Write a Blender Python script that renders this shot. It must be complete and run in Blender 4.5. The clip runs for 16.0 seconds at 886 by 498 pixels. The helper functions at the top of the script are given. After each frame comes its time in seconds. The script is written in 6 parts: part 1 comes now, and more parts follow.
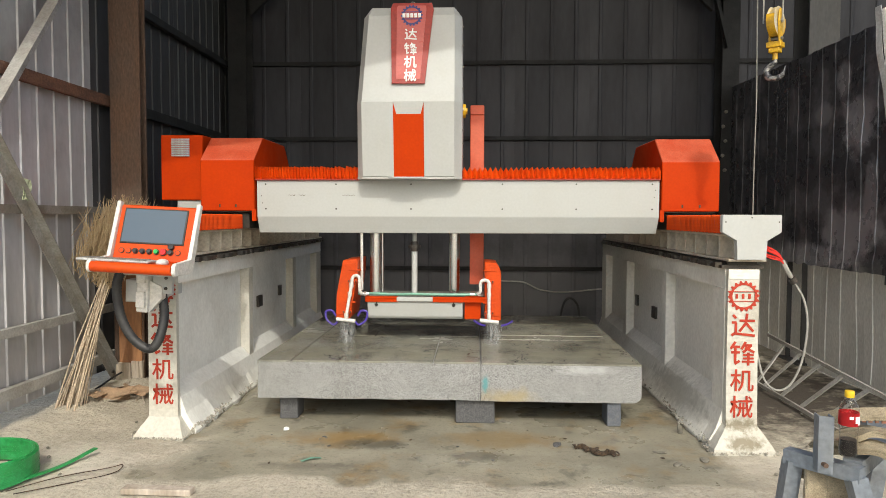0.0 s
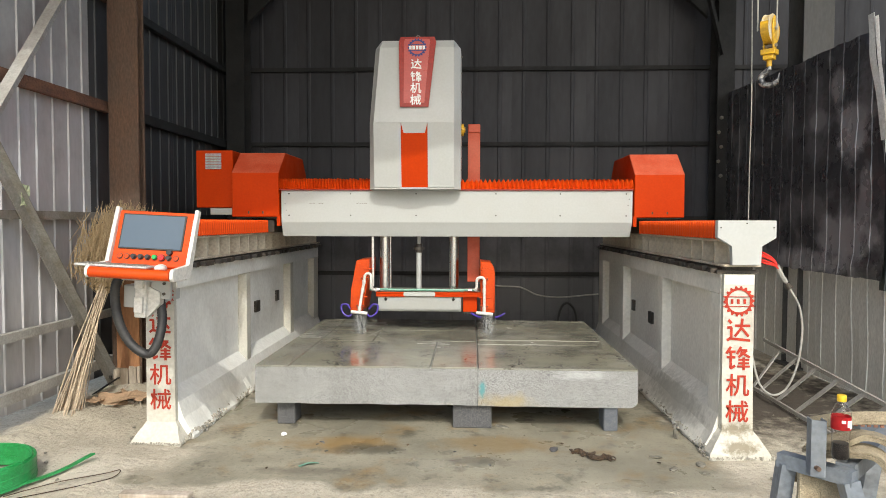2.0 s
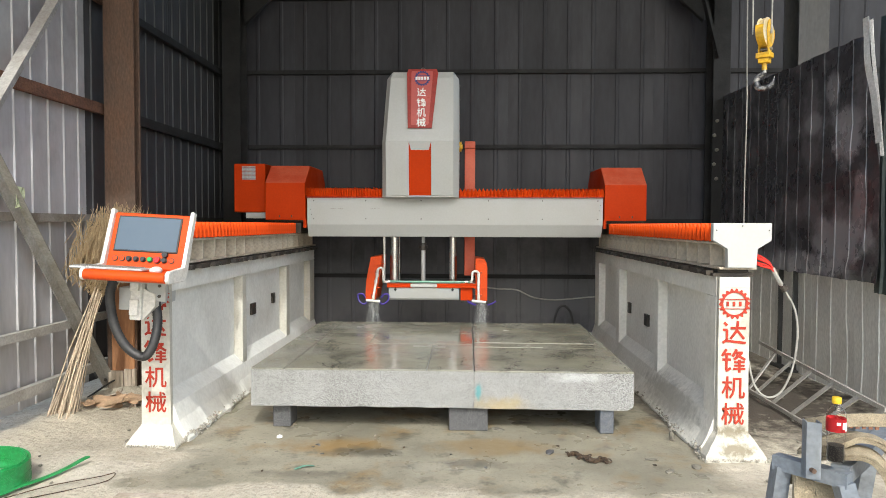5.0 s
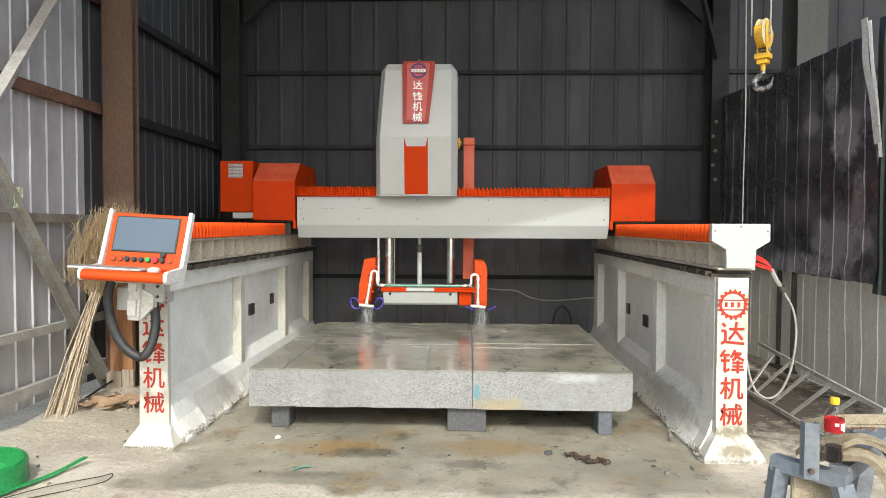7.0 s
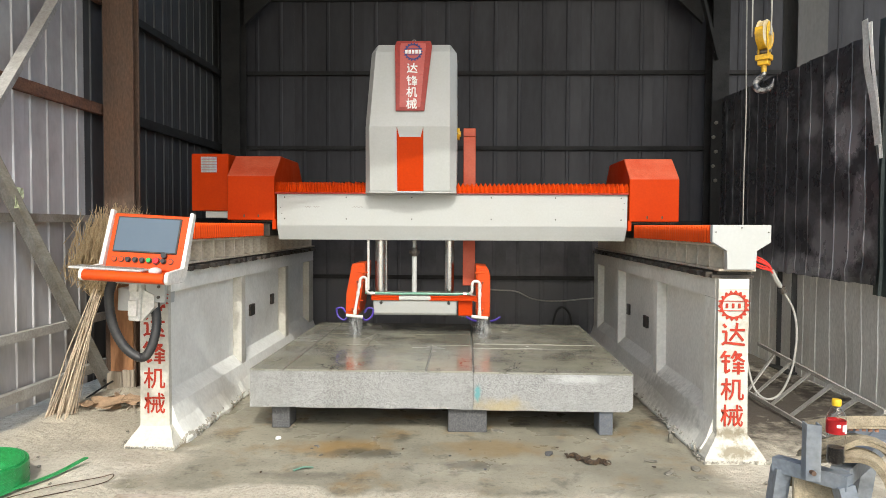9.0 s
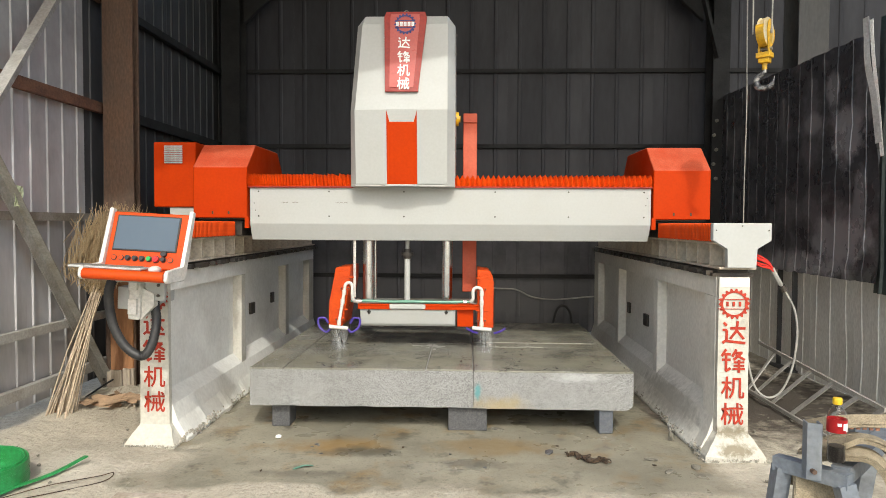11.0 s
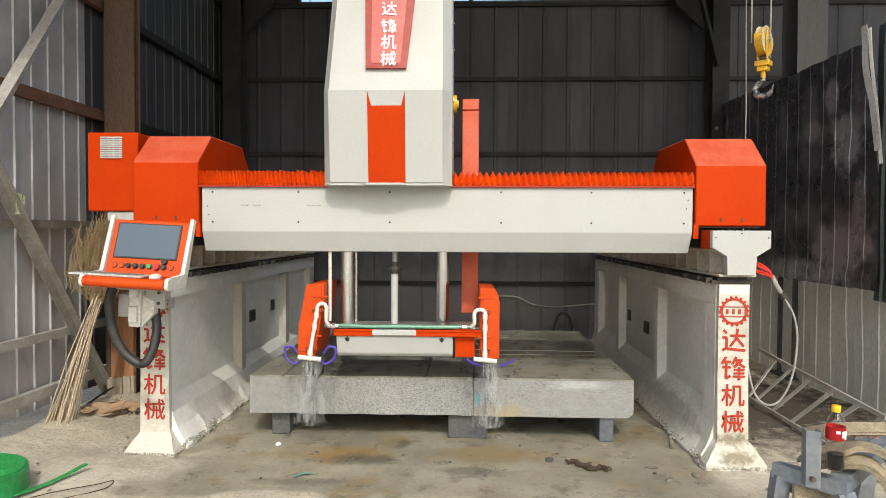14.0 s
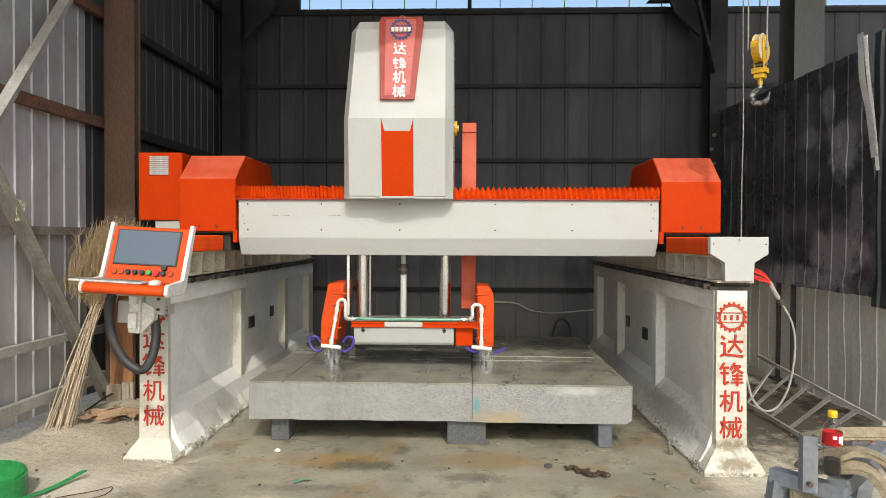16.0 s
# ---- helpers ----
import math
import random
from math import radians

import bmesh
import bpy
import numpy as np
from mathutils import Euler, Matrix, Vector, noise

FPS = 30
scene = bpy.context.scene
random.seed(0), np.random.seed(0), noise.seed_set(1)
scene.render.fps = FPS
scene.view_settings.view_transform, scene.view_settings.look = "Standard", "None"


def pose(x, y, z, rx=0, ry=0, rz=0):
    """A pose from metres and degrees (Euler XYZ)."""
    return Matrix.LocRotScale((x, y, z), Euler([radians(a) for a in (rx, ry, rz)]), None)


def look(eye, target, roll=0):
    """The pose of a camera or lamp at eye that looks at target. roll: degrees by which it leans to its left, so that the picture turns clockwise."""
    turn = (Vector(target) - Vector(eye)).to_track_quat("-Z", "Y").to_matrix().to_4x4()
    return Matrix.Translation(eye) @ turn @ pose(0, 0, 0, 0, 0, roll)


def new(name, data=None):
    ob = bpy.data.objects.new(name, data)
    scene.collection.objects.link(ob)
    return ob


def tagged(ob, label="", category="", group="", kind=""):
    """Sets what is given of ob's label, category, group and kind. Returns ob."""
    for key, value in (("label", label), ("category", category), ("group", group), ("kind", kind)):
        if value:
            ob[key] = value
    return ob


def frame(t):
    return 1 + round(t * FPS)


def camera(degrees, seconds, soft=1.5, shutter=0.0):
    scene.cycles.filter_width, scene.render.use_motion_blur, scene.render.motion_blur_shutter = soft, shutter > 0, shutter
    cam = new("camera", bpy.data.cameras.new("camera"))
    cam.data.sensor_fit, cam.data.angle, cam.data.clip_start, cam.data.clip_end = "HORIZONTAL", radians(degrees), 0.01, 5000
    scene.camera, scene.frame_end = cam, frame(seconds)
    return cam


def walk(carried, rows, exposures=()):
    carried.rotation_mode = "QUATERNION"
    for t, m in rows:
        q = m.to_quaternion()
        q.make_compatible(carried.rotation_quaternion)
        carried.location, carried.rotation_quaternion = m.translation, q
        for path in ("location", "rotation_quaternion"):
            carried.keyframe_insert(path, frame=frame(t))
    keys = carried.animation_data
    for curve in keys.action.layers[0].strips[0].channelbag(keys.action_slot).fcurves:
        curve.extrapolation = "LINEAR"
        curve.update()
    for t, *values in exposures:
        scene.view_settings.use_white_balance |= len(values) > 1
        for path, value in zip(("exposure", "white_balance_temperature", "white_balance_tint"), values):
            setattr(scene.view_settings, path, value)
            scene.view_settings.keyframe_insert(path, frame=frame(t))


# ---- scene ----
# seconds, eye, pitch from straight down, lean, yaw to the left
CAMERA_ROWS = [
    (0, -0.0043, 0.0222, 1.3963, 87.293, 0.141, 2.606),
    (0.5, -0.0053, 0.0137, 1.3987, 87.393, 0.190, 2.546),
    (1, -0.0025, 0.0044, 1.3987, 87.538, 0.189, 2.492),
    (1.5, -0.0001, -0.0002, 1.3988, 87.638, 0.192, 2.461),
    (2, -0.0010, 0.0016, 1.3996, 87.718, 0.141, 2.399),
    (2.5, -0.0043, -0.0007, 1.3998, 87.794, 0.168, 2.306),
    (3, 0.0005, 0.0003, 1.3978, 87.864, 0.137, 2.283),
    (3.5, -0.0000, -0.0000, 1.4000, 87.867, 0.158, 2.215),
    (4, 0.0002, 0.0045, 1.3984, 87.877, 0.164, 2.184),
    (6.5, 0.0003, -0.0033, 1.3982, 88.026, 0.221, 1.981),
    (7, 0.0036, 0.0046, 1.3963, 88.014, 0.231, 2.021),
    (7.5, 0.0014, 0.0114, 1.3972, 87.967, 0.229, 2.009),
    (8, -0.0006, 0.0101, 1.3967, 87.993, 0.272, 1.993),
    (8.5, -0.0012, 0.0023, 1.4030, 87.977, 0.242, 2.008),
    (9, -0.0042, 0.0028, 1.3993, 88.041, 0.289, 1.987),
    (11.5, -0.0010, 0.0126, 1.3994, 87.877, 0.242, 2.045),
    (12, 0.0019, 0.0164, 1.3957, 87.927, 0.233, 2.096),
    (12.5, 0.0021, 0.0119, 1.3974, 87.980, 0.240, 2.114),
    (13, 0.0022, 0.0027, 1.4005, 88.112, 0.238, 2.099),
    (13.5, 0.0012, -0.0043, 1.4025, 88.318, 0.233, 2.047),
    (14, 0.0027, 0.0008, 1.4009, 88.509, 0.246, 2.087),
    (14.5, 0.0047, 0.0074, 1.3993, 88.621, 0.217, 2.084),
    (15, 0.0026, 0.0037, 1.3997, 88.731, 0.219, 2.058),
    (15.5, 0.0013, -0.0070, 1.4035, 88.872, 0.236, 2.010),
    (16, 0.0034, -0.0136, 1.4020, 89.029, 0.228, 1.998),
]


def aim(row):
    t, x, y, z, pitch, roll, yaw = row
    m = Matrix.Translation((x, y, z)) @ Matrix.Rotation(radians(yaw), 4, "Z") @ Matrix.Rotation(radians(pitch), 4, "X")
    return t, m @ Matrix.Rotation(radians(roll), 4, "Z")


cam = camera(66.0, 16.0, soft=0.3)
walk(cam, [aim(r) for r in CAMERA_ROWS], exposures=[(t, 0.80 + e, 6530 - 900 * e, 4) for t, e in ((0.0, -0.08), (1.5, 0.04), (3.5, 0.26), (7.0, 0.34), (9.0, 0.22), (11.5, 0.0), (14.0, -0.06), (16.0, -0.05))])

# the bridge's travel along its rails: seconds, y of the beam's front
TRAVEL = [(0, 5.261), (0.5, 5.437), (1, 5.625), (1.5, 5.81), (2, 6.0), (2.5, 6.19), (3, 6.378), (3.5, 6.572), (4, 6.755),
          (4.5, 6.94), (5.0, 7.12), (5.3, 7.22), (5.5, 7.25), (5.7, 7.22), (6.0, 7.12), (6.5, 6.937), (7, 6.745), (7.5, 6.565), (8, 6.38),
          (8.5, 6.2), (9, 6.01), (9.7, 5.747), (10.5, 5.445), (11, 5.258), (11.5, 5.069), (12, 4.882), (12.5, 4.696),
          (13, 4.508), (13.5, 4.325), (13.75, 4.275), (14, 4.288), (14.5, 4.438), (15, 4.62), (15.5, 4.806), (16, 4.992)]

# ---- world and sun ----
SUN_EL, SUN_AZ = 41.5, 10.5     # degrees; azimuth from straight in front of the machine towards +x
world = bpy.data.worlds.new("daylight")
scene.world = world
world.use_nodes = True
wn = world.node_tree.nodes
sky = wn.new("ShaderNodeTexSky")
sky.sky_type, sky.sun_disc = "NISHITA", False
sky.sun_elevation, sky.sun_rotation = radians(SUN_EL), radians(180 - SUN_AZ)
sky.air_density, sky.dust_density = 1.0, 3.5
wn["Background"].inputs["Strength"].default_value = 0.15
world.node_tree.links.new(sky.outputs["Color"], wn["Background"].inputs["Color"])

sun = new("sun", bpy.data.lights.new("sun", "SUN"))
sun.data.energy, sun.data.angle, sun.data.color = 1.08, radians(0.5), (1.0, 0.96, 0.90)
sun_way = Vector((math.sin(radians(SUN_AZ)) * math.cos(radians(SUN_EL)), -math.cos(radians(SUN_AZ)) * math.cos(radians(SUN_EL)), math.sin(radians(SUN_EL))))
sun.matrix_basis = look(sun_way * 30, (0, 0, 0))
# ---- materials ----
def material(name, color, rough=0.6, metal=0.0, second=None, scale=3.0, amount=0.5, fine=60.0, fine_amount=0.15, bump=0.1, bump_scale=40.0,
             rough_var=0.12, stretch=(1, 1, 1), coat=0.0, low=0.42, high=0.62, per_piece=0.0):
    """Painted or raw surface: base colour with blotches of a second colour, fine grain, uneven gloss and relief."""
    m = bpy.data.materials.new(name)
    m.use_nodes = True
    nt = m.node_tree
    n, li = nt.nodes, nt.links
    b = n["Principled BSDF"]
    tc = n.new("ShaderNodeTexCoord")
    mp = n.new("ShaderNodeMapping")
    mp.inputs["Scale"].default_value = stretch
    li.new(tc.outputs["Object"], mp.inputs["Vector"])
    big = n.new("ShaderNodeTexNoise")
    big.inputs["Scale"].default_value, big.inputs["Detail"].default_value, big.inputs["Roughness"].default_value = scale, 6, 0.62
    li.new(mp.outputs["Vector"], big.inputs["Vector"])
    ramp = n.new("ShaderNodeMapRange")
    ramp.inputs["From Min"].default_value, ramp.inputs["From Max"].default_value, ramp.inputs["To Max"].default_value = low, high, amount
    li.new(big.outputs["Fac"], ramp.inputs["Value"])
    mix = n.new("ShaderNodeMix")
    mix.data_type = "RGBA"
    mix.inputs["A"].default_value = (*color, 1)
    mix.inputs["B"].default_value = (*(second or [c * 0.7 for c in color]), 1)
    li.new(ramp.outputs["Result"], mix.inputs["Factor"])
    small = n.new("ShaderNodeTexNoise")
    small.inputs["Scale"].default_value, small.inputs["Detail"].default_value = fine, 3
    li.new(mp.outputs["Vector"], small.inputs["Vector"])
    gain = n.new("ShaderNodeMapRange")
    gain.inputs["From Min"].default_value, gain.inputs["From Max"].default_value = 0.3, 0.7
    gain.inputs["To Min"].default_value, gain.inputs["To Max"].default_value = 1 - fine_amount, 1 + fine_amount
    li.new(small.outputs["Fac"], gain.inputs["Value"])
    mul = n.new("ShaderNodeVectorMath")
    mul.operation = "SCALE"
    li.new(mix.outputs["Result"], mul.inputs[0])
    li.new(gain.outputs["Result"], mul.inputs["Scale"])
    out = mul.outputs["Vector"]
    if per_piece:
        oi = n.new("ShaderNodeObjectInfo")
        r = n.new("ShaderNodeMapRange")
        r.inputs["To Min"].default_value, r.inputs["To Max"].default_value = 1 - per_piece, 1 + per_piece
        li.new(oi.outputs["Random"], r.inputs["Value"])
        s2 = n.new("ShaderNodeVectorMath")
        s2.operation = "SCALE"
        li.new(out, s2.inputs[0])
        li.new(r.outputs["Result"], s2.inputs["Scale"])
        out = s2.outputs["Vector"]
    li.new(out, b.inputs["Base Color"])
    rr = n.new("ShaderNodeMapRange")
    rr.inputs["From Min"].default_value, rr.inputs["From Max"].default_value = 0.3, 0.7
    rr.inputs["To Min"].default_value, rr.inputs["To Max"].default_value = max(0.03, rough - rough_var), min(1, rough + rough_var)
    li.new(big.outputs["Fac"], rr.inputs["Value"])
    li.new(rr.outputs["Result"], b.inputs["Roughness"])
    b.inputs["Metallic"].default_value = metal
    b.inputs["Coat Weight"].default_value = coat
    if bump:
        bn = n.new("ShaderNodeTexNoise")
        bn.inputs["Scale"].default_value, bn.inputs["Detail"].default_value = bump_scale, 5
        li.new(mp.outputs["Vector"], bn.inputs["Vector"])
        bp = n.new("ShaderNodeBump")
        bp.inputs["Strength"].default_value, bp.inputs["Distance"].default_value = bump, 0.02
        li.new(bn.outputs["Fac"], bp.inputs["Height"])
        li.new(bp.outputs["Normal"], b.inputs["Normal"])
    return m


CREAM = material("cream_paint", (0.425, 0.435, 0.425), 0.42, second=(0.40, 0.395, 0.365), scale=2.2, amount=0.35, fine_amount=0.03, bump=0.03, bump_scale=12)
ORANGE = material("orange_paint", (0.47, 0.038, 0.001), 0.48, second=(0.41, 0.030, 0.001), scale=2.5, amount=0.5, fine_amount=0.05, bump=0.03, bump_scale=15)
ORANGE_CLOTH = material("orange_bellows_cloth", (0.66, 0.072, 0.006), 0.55, second=(0.50, 0.038, 0.005), scale=6, amount=0.5, fine_amount=0.1, bump=0.06)
for soft_paint in (ORANGE, ORANGE_CLOTH):
    soft_paint.node_tree.nodes["Principled BSDF"].inputs["Specular IOR Level"].default_value = 0.10
RED_PLATE = material("red_plate_paint", (0.46, 0.078, 0.062), 0.38, second=(0.38, 0.055, 0.048), scale=9, amount=0.5, fine_amount=0.08, bump=0.05)
RED_RIM = material("red_trim_paint", (0.30, 0.012, 0.003), 0.45, second=(0.22, 0.009, 0.003), scale=20, amount=0.6, bump=0.08)
WHITE = material("white_letter_paint", (0.8, 0.8, 0.78), 0.5, scale=10, amount=0.15, bump=0.0)
BLUE = material("blue_emblem_paint", (0.025, 0.03, 0.16), 0.45, scale=10, amount=0.2, bump=0.0)
RED_LETTER = material("red_stencil_paint", (0.36, 0.020, 0.004), 0.65, second=(0.43, 0.05, 0.02), scale=30, amount=0.5, bump=0.02)
PLASTER = material("grey_plaster", (0.74, 0.72, 0.665), 0.75, second=(0.54, 0.51, 0.445), scale=1.5, amount=0.75, fine=35, fine_amount=0.08, bump=0.18, bump_scale=14, low=0.45, high=0.72)
WHITEWASH = material("whitewashed_concrete", (0.535, 0.515, 0.455), 0.75, second=(0.36, 0.325, 0.255), scale=4, amount=0.75, fine=50, fine_amount=0.09, bump=0.3, bump_scale=25, low=0.48, high=0.75)
ROUGH_CONCRETE = material("rough_concrete", (0.40, 0.375, 0.32), 0.9, second=(0.22, 0.205, 0.175), scale=6, amount=0.8, fine=60, fine_amount=0.2, bump=0.7, bump_scale=22)
STEEL = material("grey_steel", (0.26, 0.25, 0.23), 0.5, 0.3, second=(0.17, 0.145, 0.11), scale=5, amount=0.8, bump=0.08)
RAIL_PAINT = material("dusty_beige_steel", (0.60, 0.55, 0.46), 0.6, 0.05, second=(0.42, 0.35, 0.27), scale=4, amount=0.8, bump=0.1)
BLUE_STEEL = material("blue_grey_steel_paint", (0.19, 0.215, 0.25), 0.5, 0.3, second=(0.28, 0.28, 0.27), scale=9, amount=0.4, bump=0.12)
CHROME = material("polished_steel", (0.66, 0.66, 0.66), 0.22, 1.0, second=(0.56, 0.55, 0.53), scale=3, amount=0.3, fine_amount=0.02, bump=0.0, stretch=(1, 1, 0.2))
DARK_STEEL = material("dark_oily_steel", (0.045, 0.042, 0.04), 0.5, 0.4, second=(0.09, 0.07, 0.05), scale=9, amount=0.6, bump=0.1)
RUST = material("rusty_steel", (0.088, 0.058, 0.042), 0.75, 0.1, second=(0.14, 0.075, 0.045), scale=3, amount=0.8, fine=70, fine_amount=0.25, bump=0.3, stretch=(1, 1, 0.35))
RUST_GIRT = material("rusty_girt", (0.12, 0.06, 0.04), 0.8, 0.1, second=(0.2, 0.1, 0.06), scale=7, amount=0.8, fine_amount=0.25, bump=0.3)
GALV = material("galvanised_sheet", (0.45, 0.445, 0.465), 0.5, 0.12, second=(0.36, 0.345, 0.34), scale=1.6, amount=0.8, fine=25, fine_amount=0.07, bump=0.05, bump_scale=6, per_piece=0.08, stretch=(1, 1, 0.3))
# darker copy of GALV: shade at the far end put into the colour
GALV_SHADE = material("shaded_galvanised_sheet", (0.066, 0.065, 0.071), 0.65, 0.1, second=(0.044, 0.043, 0.046), scale=1.6, amount=0.8, fine=25, fine_amount=0.1, bump=0.05, bump_scale=6, per_piece=0.08, stretch=(1, 1, 0.3))
BACK_SHEET = material("near_black_sheet", (0.035, 0.035, 0.043), 0.6, 0.1, second=(0.021, 0.021, 0.026), scale=1.5, amount=0.9, fine=20, fine_amount=0.12, bump=0.08, bump_scale=5, per_piece=0.12, stretch=(1, 1, 0.25))
BLACK_SHEET = material("black_weathered_sheet", (0.085, 0.083, 0.090), 0.30, 0.35, second=(0.24, 0.235, 0.245), scale=2.4, amount=0.7, fine=30, fine_amount=0.15, bump=0.12, bump_scale=6, per_piece=0.12, low=0.51, high=0.58)
GREY_SHEET = material("grey_weathered_sheet", (0.76, 0.755, 0.72), 0.55, 0.1, second=(0.60, 0.585, 0.54), scale=1.8, amount=0.8, fine_amount=0.12, bump=0.1, per_piece=0.1, stretch=(1, 1, 0.4))
GREEN_SHEET = material("dark_green_sheet", (0.04, 0.055, 0.05), 0.5, 0.2, second=(0.12, 0.13, 0.12), scale=4, amount=0.6, bump=0.1)
PALE_METAL = material("pale_flashing", (0.55, 0.56, 0.56), 0.5, 0.2, second=(0.35, 0.34, 0.32), scale=6, amount=0.6)
NEAR_BLACK_STEEL = material("near_black_girt", (0.017, 0.0168, 0.0172), 0.8, scale=4, amount=0.5, bump=0.1)
PALE_STEEL = material("pale_primed_steel", (0.42, 0.41, 0.39), 0.5, 0.1, second=(0.28, 0.26, 0.23), scale=4, amount=0.7, bump=0.05)
GUARD_ORANGE = material("bright_orange_paint", (0.56, 0.064, 0.006), 0.38, second=(0.45, 0.043, 0.005), scale=7, amount=0.6, fine_amount=0.08, bump=0.04)
GUARD_ORANGE.node_tree.nodes["Principled BSDF"].inputs["Specular IOR Level"].default_value = 0.25
CHIP = material("stone_chip", (0.20, 0.185, 0.15), 0.85, second=(0.12, 0.11, 0.09), scale=40, amount=0.8, bump=0.3)
SLURRY = material("dried_slurry", (0.30, 0.29, 0.26), 0.85, second=(0.28, 0.27, 0.23), scale=40, amount=0.6, bump=0.2)
# paler copy of PLASTER: the left wall's brighter light put into the colour
PALE_LIT_PLASTER = material("pale_lit_plaster", (0.79, 0.79, 0.755), 0.75, second=(0.60, 0.585, 0.535), scale=1.5, amount=0.75, fine=35, fine_amount=0.06, bump=0.15, bump_scale=14, low=0.45, high=0.72)
GREY_COLUMN = material("dull_grey_column_paint", (0.055, 0.055, 0.055), 0.6, second=(0.08, 0.075, 0.068), scale=3, amount=0.7, bump=0.08, stretch=(1, 1, 0.3))
RUBBER = material("black_rubber", (0.018, 0.018, 0.02), 0.5, second=(0.05, 0.048, 0.045), scale=9, amount=0.5, bump=0.1)
PVC = material("white_pvc", (0.64, 0.63, 0.60), 0.35, second=(0.6, 0.57, 0.5), scale=12, amount=0.4, bump=0.02)
PURPLE = material("violet_plastic_hose", (0.06, 0.035, 0.30), 0.4, scale=20, amount=0.3, bump=0.0)
GREEN_HOSE = material("green_plastic_hose", (0.02, 0.22, 0.055), 0.38, second=(0.04, 0.34, 0.11), scale=14, amount=0.6, bump=0.05)
TEAL_HOSE = material("teal_hose", (0.12, 0.30, 0.22), 0.35, scale=14, amount=0.3, bump=0.0)
CANE = material("dry_cane", (0.47, 0.385, 0.29), 0.7, second=(0.33, 0.255, 0.18), scale=25, amount=0.8, bump=0.1, per_piece=0.3)
STRAW = material("dry_bamboo", (0.52, 0.40, 0.24), 0.7, second=(0.36, 0.25, 0.14), scale=25, amount=0.8, bump=0.1, per_piece=0.25)
YELLOW = material("yellow_paint", (0.62, 0.36, 0.015), 0.4, second=(0.25, 0.15, 0.03), scale=12, amount=0.6, bump=0.05)
WEBBING = material("worn_webbing", (0.34, 0.285, 0.195), 0.85, second=(0.22, 0.18, 0.12), scale=18, amount=0.8, fine=300, fine_amount=0.25, bump=0.4, bump_scale=220)
DUSTY_ORANGE = material("dusty_orange_paint", (0.58, 0.115, 0.055), 0.5, second=(0.52, 0.07, 0.025), scale=3, amount=0.8, fine_amount=0.06, bump=0.03)
HOOK_STEEL = material("worn_hook_steel", (0.055, 0.055, 0.06), 0.4, 0.6, second=(0.42, 0.41, 0.39), scale=26, amount=0.9, bump=0.15, low=0.48, high=0.60)
LIT_DUST_FILM = material("orange_paint_lit_dust", (0.50, 0.085, 0.035), 0.75, second=(0.46, 0.055, 0.015), scale=5, amount=0.9, fine=120, fine_amount=0.15, bump=0.08, bump_scale=90)
BRACE_STEEL = material("dull_brace_steel", (0.31, 0.30, 0.28), 0.55, 0.2, second=(0.22, 0.195, 0.16), scale=5, amount=0.8, bump=0.06)
OLD_YELLOW = material("worn_yellow_steel", (0.48, 0.36, 0.14), 0.5, 0.1, second=(0.55, 0.52, 0.45), scale=9, amount=0.9, bump=0.1)
RED_WIRE = material("red_cable", (0.6, 0.03, 0.02), 0.4, scale=20, amount=0.3, bump=0.0)
GREY_HOSE = material("grey_hose", (0.33, 0.32, 0.29), 0.6, second=(0.2, 0.19, 0.17), scale=30, amount=0.6, bump=0.1)
BOARD = material("weathered_board", (0.46, 0.40, 0.34), 0.85, second=(0.30, 0.25, 0.19), scale=7, amount=0.8, bump=0.3, stretch=(1, 1, 0.2))
YELLOW_CAP = material("yellow_cap_plastic", (0.75, 0.48, 0.02), 0.4, scale=20, amount=0.1, bump=0.0)
COLA = material("dark_cola", (0.004, 0.002, 0.0015), 0.35, scale=5, amount=0.1, bump=0.0)
LABEL_RED = material("red_label_film", (0.55, 0.02, 0.025), 0.35, scale=20, amount=0.1, bump=0.0)
GREEN_BTN = material("green_button", (0.02, 0.38, 0.08), 0.3, scale=5, amount=0.1, bump=0.0)
RED_BTN = material("red_button", (0.6, 0.015, 0.015), 0.3, scale=5, amount=0.1, bump=0.0)
SCREEN = material("dark_screen_glass", (0.085, 0.115, 0.15), 0.16, fine_amount=0.01, second=(0.10, 0.13, 0.165), scale=1.5, amount=0.5, bump=0.0, rough_var=0.05)
BROWN_LUMP = material("rusty_chain", (0.035, 0.024, 0.017), 0.8, second=(0.10, 0.06, 0.03), scale=30, amount=0.8, bump=0.3)
CARDBOARD = material("dusty_cardboard", (0.36, 0.24, 0.15), 0.9, second=(0.28, 0.2, 0.13), scale=9, amount=0.7, bump=0.1)


